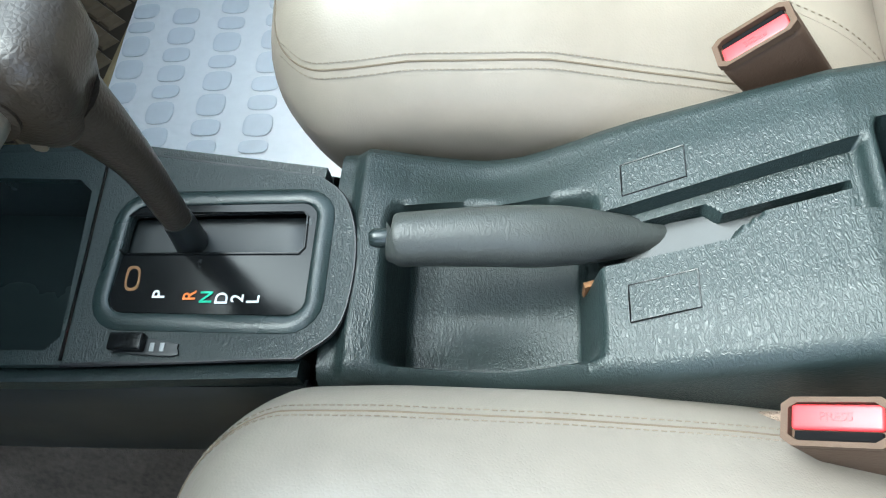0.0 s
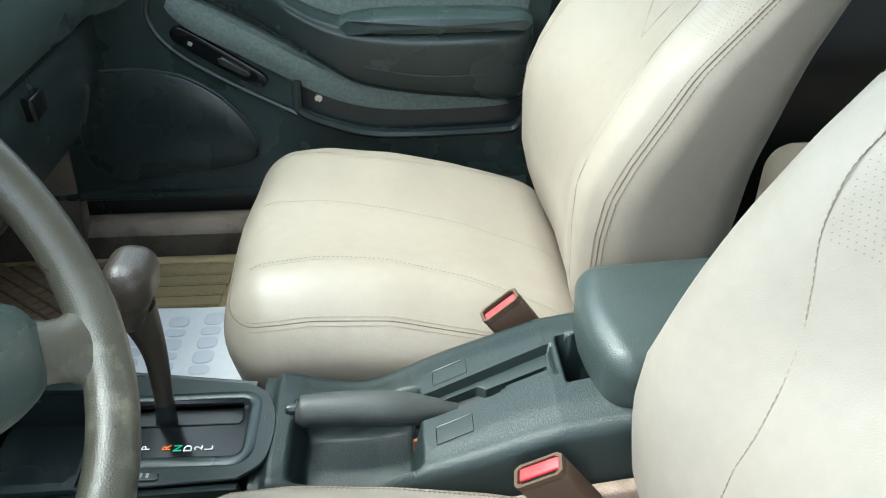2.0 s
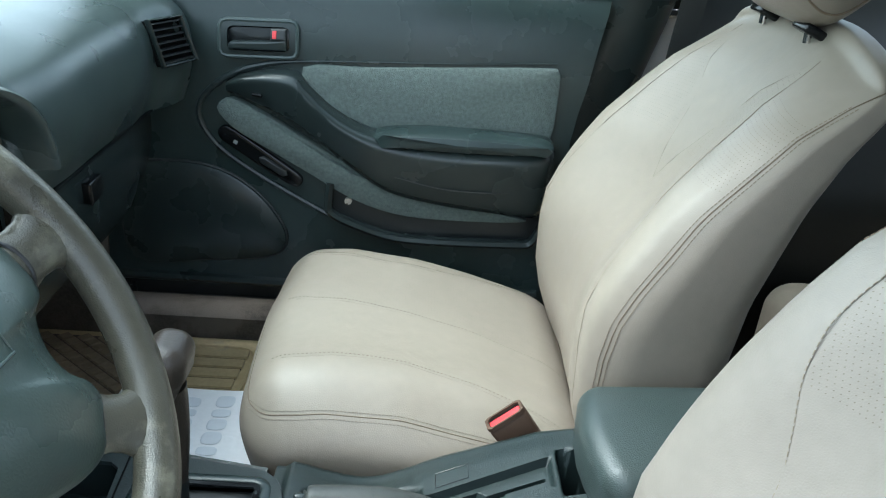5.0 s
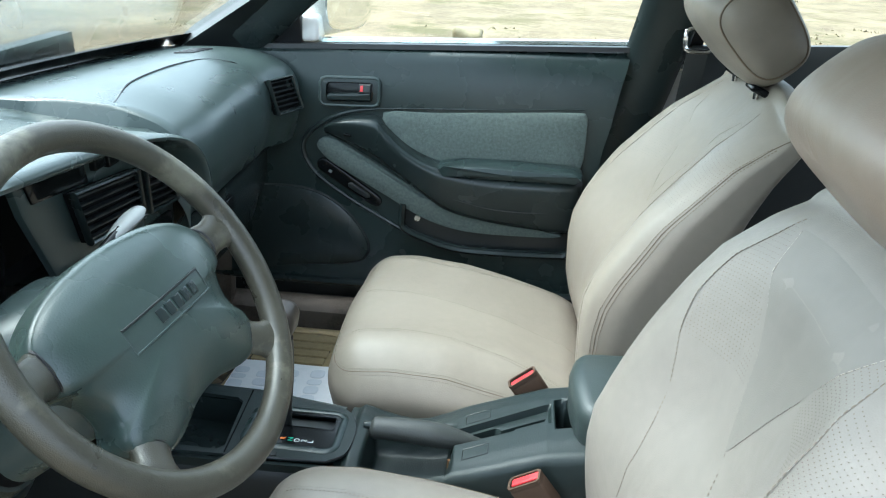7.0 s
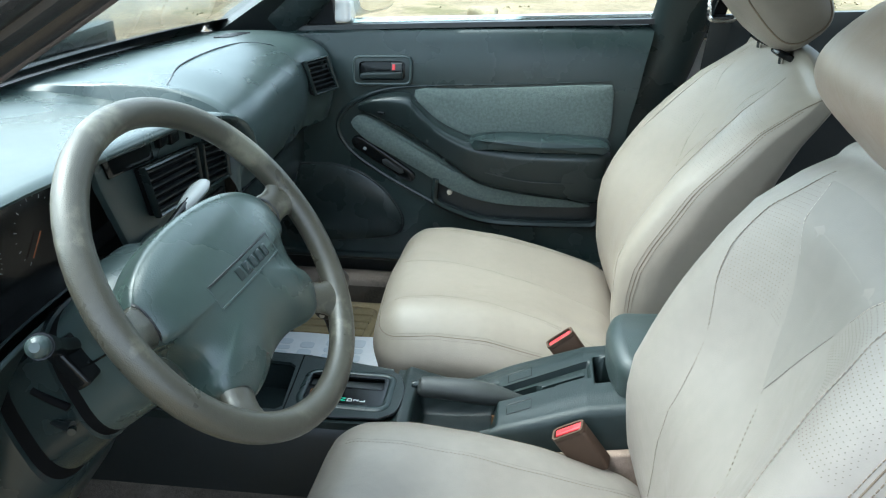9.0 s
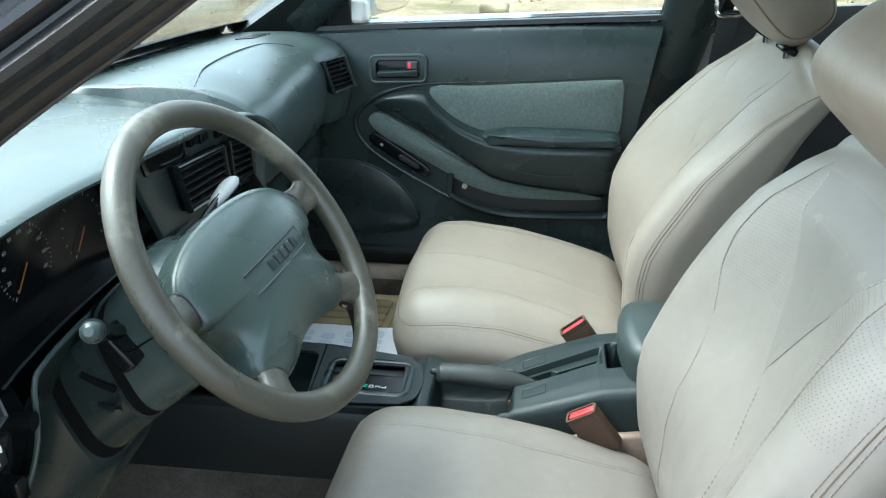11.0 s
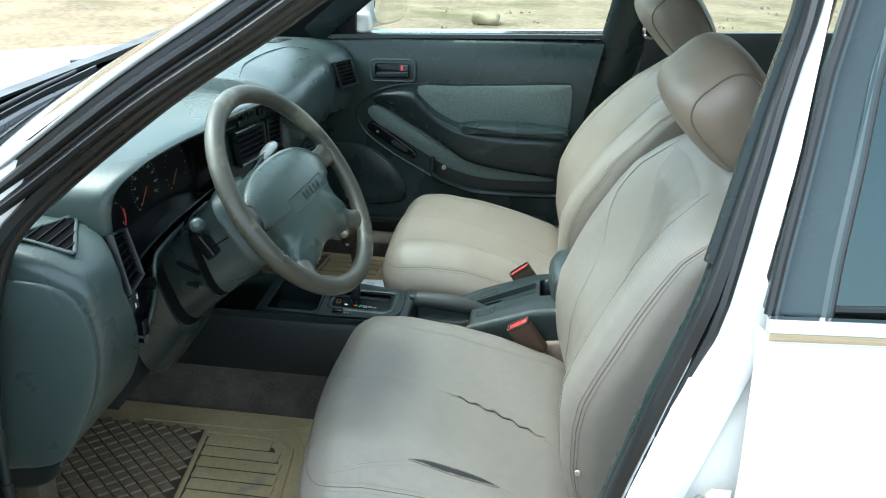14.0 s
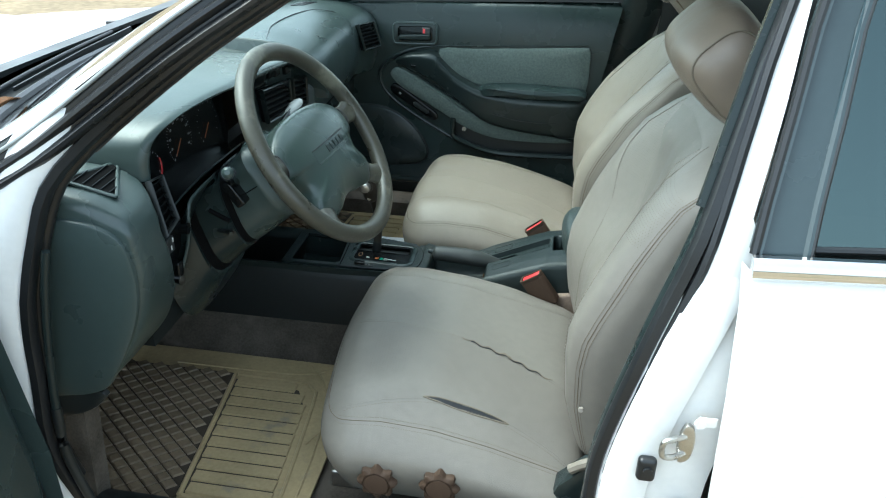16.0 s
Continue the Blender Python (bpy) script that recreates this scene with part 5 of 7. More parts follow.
# wing mirror outside
mirror = thing("wing_mirror", "white wing mirror on the passenger door", "wing mirror", (0.03, 0.90, 0.97))
OM = Matrix.Translation((-0.03, -0.90, -0.97))
rotm = Matrix.Translation((0.030, 0.895, 1.020)) @ Matrix.Rotation(radians(-24), 4, "Z")
block("shell", (0.045, 0.105, 0.072), 0.04, WHITE, mirror, "white mirror shell", OM @ rotm, (3, 5, 4), 4)
slab("mirror_glass", [(0.09 * math.cos(t) * abs(math.cos(t)) ** -0.35, 0.058 * math.sin(t) * abs(math.sin(t) + 1e-9) ** -0.35) for t in np.linspace(0.01, 2 * math.pi + 0.01, 28, endpoint=False)],
     lambda a, b, h: OM @ rotm @ Vector((0.043 + h, a, b)), 0.004, MIRROR, mirror, "mirror glass", 0.001)
block("arm", (0.025, 0.05, 0.03), 0.015, WHITE, mirror, "", OM @ Matrix.Translation((0.0, 0.80, 0.975)))

# ---- dashboard ----
dash = thing("dashboard", "dark grey grained dashboard with instrument hood", "dashboard", (-0.2, 0, 0.7))
OD = Matrix.Translation((0.2, 0, -0.7))


def base_x(y):
    return -0.30 - 0.15 * (1 - (y / 0.75) ** 2)


ARCH = [(-0.636, 0.886), (-0.632, 0.922), (-0.616, 0.952), (-0.566, 0.973), (-0.47, 0.981), (-0.36, 0.979), (-0.22, 0.968), (-0.08, 0.950), (0.04, 0.925), (0.11, 0.895), (0.145, 0.855), (0.158, 0.80), (0.155, 0.73), (0.145, 0.66), (0.13, 0.56)]
arch = smooth_path(ARCH, 6)


def lip_x(y, z):
    return np.interp(y, [-0.636, -0.58, -0.4, 0.0, 0.16], [-0.066, -0.045, -0.018, -0.02, -0.005]) - (0.05 * smoothstep(0.80, 0.56, z))


# hood skin from the windscreen to the lip, with a rolled edge and the recess behind it
verts, faces = [], []
cols = 22
top_arch = [q for q in arch if q[1] > 0.79]
for y, z in top_arch:
    lx = lip_x(y, z)
    bx, bz = base_x(y), 0.928
    for k in range(cols):
        t = k / (cols - 1)
        x = bx + (lx - 0.012 - bx) * t
        zz = bz + (max(z, 0.90) - bz) * (smoothstep(-0.1, 0.8, t)) - (max(0.90 - z, 0)) * smoothstep(0.80, 1.0, t)
        verts.append(OD @ Vector((x, y, zz)))
    cy, cz = -0.23, 0.80
    d = Vector((0, cy - y, cz - z)).normalized()
    for da, db in ((-0.004, 0.002), (0.002, 0.008), (0.001, 0.014), (-0.006, 0.018), (-0.05, 0.020), (-0.11, 0.022)):
        verts.append(OD @ (Vector((lx + da, y, z)) + d * db))
m = cols + 6
for i in range(len(top_arch) - 1):
    faces += [(i * m + k, i * m + k + 1, (i + 1) * m + k + 1, (i + 1) * m + k) for k in range(m - 1)]
mesh_object("instrument_hood", verts, faces, PLASTIC, dash, "arched hood over the instruments", sharp=60)

# passenger side: rolls over the top and down the face
P_PROF = [(0.0, 0.928), (0.35, 0.935), (0.62, 0.935), (0.80, 0.925), (0.93, 0.905), (1.0, 0.875), (1.02, 0.83), (1.0, 0.78), (0.95, 0.735)]
verts, faces = [], []
ys = [0.120, 0.143] + list(np.linspace(0.148, 0.60, 24)) + list(np.linspace(0.615, 0.69, 6))
prof = smooth_path(P_PROF, 4)
for y in ys:
    fx = float(np.interp(y, [0.15, 0.4, 0.57, 0.61, 0.65, 0.69], [-0.045, -0.052, -0.048, -0.036, -0.016, -0.012]))
    bulge = 0.012 * smoothstep(0.16, 0.28, y) * smoothstep(0.60, 0.50, y)
    for a, z in prof:
        x = base_x(y) + (fx - base_x(y)) * a
        verts.append(OD @ Vector((x + bulge * smoothstep(0.75, 1.0, a), y, z + bulge * 0.5 * smoothstep(0.3, 0.7, a) * smoothstep(1.02, 0.8, a) - (0.10 if y < 0.13 else 0.004 if y < 0.145 else 0) * smoothstep(0.05, 0.4, a))))
k = len(prof)
faces = [(i * k + j, i * k + j + 1, (i + 1) * k + j + 1, (i + 1) * k + j) for i in range(len(ys) - 1) for j in range(k - 1)]
mesh_object("passenger_top", verts, faces, PLASTIC, dash, "smooth rolled passenger side of the dashboard")
# glovebox face below
verts, faces = [], []
gp = smooth_path([(-0.062, 0.738), (-0.056, 0.70), (-0.062, 0.64), (-0.09, 0.57), (-0.16, 0.53), (-0.28, 0.52)], 4)
ys = np.linspace(0.15, 0.68, 20)
for y in ys:
    verts += [OD @ Vector((x - 0.03 * smoothstep(0.5, 0.68, y), y, z)) for x, z in gp]
k = len(gp)
faces = [(i * k + j, i * k + j + 1, (i + 1) * k + j + 1, (i + 1) * k + j) for i in range(len(ys) - 1) for j in range(k - 1)]
glove = mesh_object("glovebox", verts, faces, SMOOTH, dash, "dark glovebox lid")
tube("lid_gap", [OD @ Vector((-0.056, y, 0.737)) for y in (0.17, 0.3, 0.45, 0.58, 0.66)], 0.003, BLACK, glove, steps=4)
block("latch", (0.008, 0.022, 0.016), 0.004, BLACK, glove, "black glovebox latch", OD @ Matrix.Translation((-0.052, 0.33, 0.70)))

# crease of the passenger lid on top
lid = [(-0.165, 0.165), (-0.19, 0.28), (-0.185, 0.42), (-0.150, 0.535), (-0.09, 0.575)]
def dash_top(x, y):
    a = (x - base_x(y)) / (-0.05 - base_x(y))
    b = 0.012 * smoothstep(0.16, 0.28, y) * smoothstep(0.60, 0.50, y)
    return float(np.interp(a, [q[0] for q in P_PROF[:6]], [q[1] for q in P_PROF[:6]])) + b * 0.5 * smoothstep(0.3, 0.7, a) * smoothstep(1.02, 0.8, a)
tube("lid_crease", [OD @ Vector((x, y, dash_top(x, y) + 0.0005)) for x, y in curve2(lid, 6, False)], 0.0022, BLACK, dash, steps=1)


def louvre(name, corners, rows, parent, depth=0.010, slat_mat=DARK, label="", lift=0.012, rim=None):
    """A vent: frame, dark back and slats between four corners (top-left, top-right, bottom-right, bottom-left)."""
    c = [Vector(q) for q in corners]
    nrm = (c[1] - c[0]).cross(c[3] - c[0]).normalized()
    if nrm.x < 0:
        nrm = -nrm
    c = [q + nrm * lift for q in c]
    vent = mesh_object(name, *sweep([q - nrm * 0.001 for q in c], ring(0.0034, 8, 0.006), True, tuple(nrm)), rim or SMOOTH, parent, label or "dashboard air vent")
    v = [q - nrm * depth for q in c] + [q - nrm * (depth + 0.004) for q in c]
    mesh_object("vent_back", v, [(0, 1, 2, 3), (4, 5, 6, 7), (0, 1, 5, 4), (1, 2, 6, 5), (2, 3, 7, 6), (3, 0, 4, 7)], MATTE, vent, smooth=False)
    v = list(c) + [q - nrm * depth for q in c]
    mesh_object("vent_duct", v, [(0, 1, 5, 4), (1, 2, 6, 5), (2, 3, 7, 6), (3, 0, 4, 7)], MATTE, vent, smooth=False)
    for i in range(rows):
        t = (i + 0.5) / rows
        a, b = c[0].lerp(c[3], t), c[1].lerp(c[2], t)
        d = (c[3] - c[0]).normalized()
        v, f = sweep([a - nrm * 0.003, b - nrm * 0.003], [(-0.0014, -0.005), (0.0014, -0.005), (0.0020, 0.003), (-0.0004, 0.003)], False, tuple(nrm))
        mesh_object("slat", v, f, slat_mat, vent)
    return vent


# passenger end vent
louvre("air_vent", [OD @ Vector(q) for q in ((-0.050, 0.577, 0.888), (-0.022, 0.652, 0.886), (0.000, 0.656, 0.815), (-0.032, 0.584, 0.815))], 7, dash)
# centre vents and clock panel, in the recess
REC = -0.101
centre = slab("centre_panel", [(-0.258, 0.952), (-0.10, 0.938), (0.05, 0.905), (0.125, 0.862), (0.138, 0.80), (0.13, 0.60), (-0.16, 0.60), (-0.19, 0.70), (-0.20, 0.80), (-0.245, 0.90)],
              lambda a, b, h: OD @ Vector((REC + 0.022 + h, a, b)), 0.01, PLASTIC, dash, "grey centre vent panel", 0.004)
X = REC + 0.036
louvre("air_vent", [OD @ Vector((X, y, z)) for y, z in ((-0.165, 0.901), (0.0, 0.880), (0.006, 0.808), (-0.143, 0.825))], 6, dash)
louvre("air_vent", [OD @ Vector((X, y, z)) for y, z in ((0.024, 0.877), (0.118, 0.858), (0.118, 0.792), (0.026, 0.804))], 6, dash)
clock = slab("clock", [(-0.239, 0.940), (-0.112, 0.924), (-0.107, 0.897), (-0.228, 0.910)], lambda a, b, h: OD @ Vector((X - 0.003 + h, a, b)), 0.003, BLACK, dash, "black clock window", 0.001)
for y in (-0.080, -0.045, 0.02):
    block("push_switch", (0.005, 0.014, 0.009), 0.002, BLACK, dash, "black push switch", OD @ Matrix.Translation((X, y, 0.916 - 0.17 * (y + 0.08))))
slab("radio", [(-0.15, 0.790), (0.115, 0.772), (0.115, 0.64), (-0.15, 0.64)], lambda a, b, h: OD @ Vector((X - 0.004 + h, a, b)), 0.006, BLACK, dash, "black radio and heater panel", 0.002)
for y, z in ((-0.13, 0.745), (-0.09, 0.742), (-0.05, 0.74), (-0.01, 0.738), (0.03, 0.736), (0.07, 0.734)):
    block("radio_key", (0.004, 0.014, 0.008), 0.002, SMOOTH, dash, "", OD @ Matrix.Translation((X + 0.004, y, z)))

# instrument cluster
cl_out = [(-0.588, 0.84), (-0.585, 0.895), (-0.54, 0.928), (-0.45, 0.945), (-0.33, 0.945), (-0.255, 0.935), (-0.245, 0.85), (-0.27, 0.795), (-0.50, 0.80), (-0.56, 0.815)]
cluster = slab("cluster_face", cl_out, lambda a, b, h: OD @ Vector((REC - 0.005 + 0.25 * (0.87 - b) * 0.3 + h, a, b)), 0.006, BLACK, dash, "black instrument cluster", 0.003)
def dial_text(body, at, size):
    cu = bpy.data.curves.new("dial_number", "FONT")
    cu.body, cu.size, cu.extrude = body, size, 0.0001
    cu.align_x, cu.align_y = "CENTER", "CENTER"
    tmp = new("dial_tmp", cu)
    me = bpy.data.meshes.new_from_object(tmp.evaluated_get(bpy.context.evaluated_depsgraph_get()))
    bpy.data.objects.remove(tmp)
    me.transform(Matrix.Translation(at) @ Matrix(((0, 0, 1, 0), (1, 0, 0, 0), (0, 1, 0, 0), (0, 0, 0, 1))))
    me.materials.append(DIAL)
    new("dial_number", me).parent = cluster


for cy, cz, r, top in ((-0.448, 0.892, 0.045, 180), (-0.335, 0.885, 0.042, 0), (-0.556, 0.874, 0.030, 8)):
    def dial_pt(a, rr, h=0.0075):
        y, z = cy + rr * math.cos(a), cz + rr * math.sin(a)
        return OD @ Vector((REC - 0.005 + 0.075 * (0.87 - z) + h, y, z))
    n = 37 if top == 180 else 17
    for i in range(n):
        a = radians(225 - 258 * i / (n - 1))
        big = i % (4 if top == 180 else 2) == 0
        v, f = sweep([dial_pt(a, r * (0.90 if big else 0.95)), dial_pt(a, r)], ring(0.0005 if big else 0.0003, 4))
        mesh_object("tick", v, f, DIAL if big else SILVER, cluster)
    if top == 180:
        for q in range(0, 181, 20):
            a = radians(225 - 258 * q / 180)
            dial_text(str(q), dial_pt(a, r * 0.76, 0.0078), 0.0062)
    if top == 8:
        mesh_object("red_zone", *sweep([dial_pt(radians(a), r * 1.02) for a in range(20, -36, -5)], ring(0.0011, 6)), RED, cluster, "red zone of the rev counter")
        dial_text("8", dial_pt(radians(-28), r * 0.78, 0.0078), 0.0062)
        continue
    a = radians(222)
    v, f = sweep([dial_pt(a, 0, 0.010), dial_pt(a, r * 0.8, 0.010)], ring(0.0008, 5))
    mesh_object("needle", v, f, NEEDLE, cluster, "orange dial needle")

# left end of the dashboard: wraps from the end cover round to the edge of the instrument opening
def opening_y(x, z):
    edge = float(np.interp(z, [0.50, 0.622, 0.70, 0.77, 0.82, 0.86, 0.895], [-0.607, -0.610, -0.634, -0.658, -0.671, -0.660, -0.636]))
    return edge


verts, faces = [], []
fr = [0.0, 0.02, 0.08, 0.16, 0.26, 0.38, 0.5, 0.62, 0.74, 0.84, 0.92, 0.97, 1.0]
for i, w in enumerate(fr):
    e = [1.0, 0.6, 0.25, 0.08][i] if i < 4 else 0.0
    t = 1 - smoothstep(0.5, 1.0, w)
    prof = [(base_x(-0.7), 0.925), (-0.20, 0.915 - 0.02 * e), (-0.12, 0.908 - 0.02 * e - 0.008 * t), (-0.075, 0.893 - 0.025 * e - 0.010 * t), (-0.048, 0.868 - 0.02 * e), (-0.033 - 0.01 * e, 0.835), (-0.028 - 0.012 * e, 0.77), (-0.050 - 0.012 * e, 0.68), (-0.097 - 0.01 * e, 0.60), (-0.17, 0.53), (-0.26, 0.50)]
    for x, z in smooth_path(prof, 4):
        y1 = opening_y(x, z)
        roll = [0.0, 0.002, 0.010][i - 10] if i > 9 else 0.0
        verts.append(OD @ Vector((x - roll * (1 if z < 0.9 else 0), -0.748 + (y1 + 0.748) * w, z)))
k = len(smooth_path(prof, 4))
faces = [(i * k + j, i * k + j + 1, (i + 1) * k + j + 1, (i + 1) * k + j) for i in range(len(fr) - 1) for j in range(k - 1)]
faces.append(tuple(range(k)))
mesh_object("dash_end", verts, faces, PLASTIC, dash, "grey end of the dashboard")
# black fascia inside the opening, beside the column
zs_f = [0.60, 0.622, 0.66, 0.70, 0.74, 0.78, 0.81, 0.84, 0.862, 0.870, 0.876]
lx = [-0.125, -0.112, -0.085, -0.070, -0.058, -0.056, -0.058, -0.060, -0.070, -0.092, -0.10]
ry = [-0.605, -0.606, -0.595, -0.578, -0.562, -0.550, -0.545, -0.54, -0.54, -0.545, -0.55]
rx = [-0.125, -0.115, -0.090, -0.072, -0.064, -0.066, -0.080, -0.105, -0.12, -0.13, -0.13]
verts = []
for z, xa, yb, xb in zip(zs_f, lx, ry, rx):
    ya = opening_y(0, z) - 0.006
    verts += [OD @ Vector((xa + (xb - xa) * q, ya + (yb - ya) * q, z)) for q in (0, 0.33, 0.66, 1)]
fascia = mesh_object("fascia", verts, [(i * 4 + j, i * 4 + j + 1, i * 4 + 5 + j, i * 4 + 4 + j) for i in range(len(zs_f) - 1) for j in range(3)], BLACK, dash, "black switch fascia beside the column")
# side cover
cover = [(-0.245, 0.80), (-0.20, 0.855), (-0.14, 0.868), (-0.085, 0.862), (-0.050, 0.835), (-0.038, 0.77), (-0.055, 0.69), (-0.10, 0.60), (-0.135, 0.555), (-0.20, 0.535), (-0.255, 0.54), (-0.262, 0.65)]
slab("side_cover", curve2(cover, 4), lambda a, b, h: OD @ Vector((a, -0.748 - h, b)), 0.008, PLASTIC, dash, "smooth grey dashboard end cover", 0.006, 0.004)
slab("lower_cover", curve2([(-0.25, 0.532), (-0.14, 0.548), (-0.155, 0.515), (-0.20, 0.49), (-0.25, 0.485)], 3), lambda a, b, h: OD @ Vector((a, -0.738 - h, b)), 0.012, DARK, dash, "", 0.005)
# triangular vent
tri = [Vector(q) for q in ((-0.160, -0.712, 0.9135), (-0.117, -0.623, 0.9105), (-0.078, -0.702, 0.8885))]
tn = (tri[1] - tri[0]).cross(tri[2] - tri[0]).normalized()
tn = tn if tn.z > 0 else -tn
tmid = sum(tri, Vector()) / 3
tri_r = [tuple(q) for q in smooth_path([tri[0].lerp(tri[1], 0.06), tri[0].lerp(tri[1], 0.5), tri[0].lerp(tri[1], 0.94), tri[1].lerp(tri[2], 0.06), tri[1].lerp(tri[2], 0.5), tri[1].lerp(tri[2], 0.94), tri[2].lerp(tri[0], 0.06), tri[2].lerp(tri[0], 0.5), tri[2].lerp(tri[0], 0.94)], 3, True)]
tv = mesh_object("demister_vent", *sweep([OD @ (Vector(q) + tn * 0.001) for q in tri_r], ring(0.0032, 8, 0.0026), True, tuple(tn)), PLASTIC, dash, "triangular side demister vent")
mesh_object("vent_back", [OD @ (q + tn * 0.0015) for q in tri] + [OD @ (q - tn * 0.012) for q in tri], [(0, 1, 2), (3, 4, 5), (0, 1, 4, 3), (1, 2, 5, 4), (2, 0, 3, 5)], MATTE, tv, smooth=False)
slope = tri[1] - tri[0].lerp(tri[2], 0.45)
for u in (0.22, 0.38, 0.54, 0.70, 0.86):
    a = tri[0].lerp(tri[2], u)
    b = a + slope * min(u / 0.45, (1 - u) / 0.55) * 0.94
    mesh_object("slat", *sweep([OD @ (a.lerp(b, 0.05) + tn * 0.003), OD @ (b + tn * 0.003)], [(-0.0008, -0.001), (0.0008, -0.001), (0.0005, 0.0012), (-0.0005, 0.0012)], False, tuple(tn)), BLACK, tv)
louvre("air_vent", [OD @ Vector(q) for q in ((-0.062, -0.640, 0.888), (-0.066, -0.594, 0.880), (-0.040, -0.610, 0.812), (-0.034, -0.662, 0.806))], 7, dash, slat_mat=BLACK, lift=0.003, rim=DARK)

# knee panel with its bright upper edge
edge = [(-0.075, -0.10, 0.795), (-0.06, -0.20, 0.803), (-0.055, -0.30, 0.809), (-0.05, -0.44, 0.819), (-0.05, -0.525, 0.814), (-0.05, -0.547, 0.80), (-0.051, -0.562, 0.745), (-0.064, -0.585, 0.69), (-0.100, -0.611, 0.624), (-0.15, -0.615, 0.57)]
edge = [tuple(q) for q in smooth_path(edge, 5)]
verts, faces = [], []
for x0, y, z in edge:
    low = 0.50 + 0.02 * abs(y + 0.35)
    for t in np.linspace(0, 1, 9):
        zz = z + (low - z) * t
        x = x0 + (-0.185 - x0) * t ** 0.9
        verts.append(OD @ Vector((x, y, zz)))
faces = [(i * 9 + j, i * 9 + j + 1, (i + 1) * 9 + j + 1, (i + 1) * 9 + j) for i in range(len(edge) - 1) for j in range(8)]
knee = mesh_object("knee_panel", verts, faces, SMOOTH, dash, "dark grey panel under the steering column")
mesh_object("edge_strip", *sweep([OD @ Vector((x + 0.001, y, z + 0.001)) for x, y, z in edge], ring(0.0032, 8)), PLASTIC, knee, "pale rounded panel edge")
rim = [tuple(q) for q in smooth_path([(-0.085, -0.20, 0.80), (-0.06, -0.31, 0.826), (-0.056, -0.45, 0.832), (-0.056, -0.535, 0.828), (-0.060, -0.575, 0.818)], 5)]
verts = []
for x, y, z in rim:
    verts += [OD @ Vector(q) for q in ((x, y, z), (x - 0.002, y, z - 0.004), (x - 0.03, y, z - 0.012), (x - 0.075, y + 0.01, z - 0.016))]
bz = mesh_object("cluster_ledge", verts, [(i * 4 + j, i * 4 + j + 1, i * 4 + 5 + j, i * 4 + 4 + j) for i in range(len(rim) - 1) for j in range(3)], BLACK, dash, "black ledge under the instruments")
mesh_object("ledge_edge", *sweep([OD @ Vector(q) for q in rim], ring(0.0018, 6)), SMOOTH, bz)
v, f = sweep([OD @ Vector((-0.14, y, 0.70)) for y in (-0.60, -0.1, 0.14)], [(-0.02, -0.16), (0.015, -0.16), (0.015, 0.09), (-0.02, 0.09)])
mesh_object("dash_core", v, f, DARK, dash)
tube("dimmer_knob", [OD @ Vector((-0.065, -0.572, 0.775)), OD @ Vector((-0.042, -0.568, 0.775))], 0.010, BLACK, fascia, "black round dimmer knob", steps=1, n=16)
block("mirror_switch", (0.006, 0.012, 0.014), 0.003, DARK, fascia, "black mirror switch", OD @ Matrix.Translation((-0.058, -0.615, 0.765)))
for dz in (0.0, 0.012):
    block("mark_bar", (0.0006, 0.0015, 0.004), 0.0004, MARK, fascia, "", OD @ Matrix.Translation((-0.0505, -0.618 + dz * 0.6, 0.762 + dz)))
block("release_lever", (0.012, 0.009, 0.014), 0.004, BLACK, fascia, "black release lever", OD @ Matrix.Translation((-0.060, -0.600, 0.712)))
tube("release_knob", [OD @ Vector((-0.068, -0.604, 0.694)), OD @ Vector((-0.048, -0.606, 0.693))], 0.009, CHROME, fascia, "bright round pull knob", steps=1, n=14)
block("fuse_tab", (0.003, 0.006, 0.002), 0.001, SILVER, knee, "", OD @ Matrix.Translation((-0.098, -0.614, 0.622)))
# defroster slots at the far corner
dv = thing("demister_grille", "black slotted demister grille in the dashboard top", "vent", (-0.215, 0.615, 0.934))
for i in range(5):
    block("slot", (0.022, 0.004, 0.003), 0.002, BLACK, dv, "", Matrix.Translation((0.012 * (i - 2) * 0.4, 0.013 * (i - 2), 0.001)) @ Matrix.Rotation(radians(20), 4, "Z"))

# ---- steering wheel ----
WC = Vector((0.136, -0.365, 0.874))
WHEEL_TILT, WHEEL_YAW = radians(34.8), radians(-5.3)
NRM = Vector((math.cos(WHEEL_TILT) * math.cos(WHEEL_YAW), math.cos(WHEEL_TILT) * math.sin(WHEEL_YAW), math.sin(WHEEL_TILT)))
UU = Vector((0, 0, 1)).cross(NRM).normalized()
VV = NRM.cross(UU)
wheel = thing("steering_wheel", "four-spoke steering wheel with worn taupe leather rim", "steering wheel", WC)


def wp(u, v, h=0.0):
    return UU * u + VV * v + NRM * h


R = 0.187
circle = [wp(R * math.cos(t), R * math.sin(t)) for t in np.linspace(0, 2 * math.pi, 72, endpoint=False)]
mesh_object("rim", *sweep(circle, ring(0.0165, 14, 0.0155), True, tuple(NRM)), WHEEL, wheel, "worn taupe leather rim")
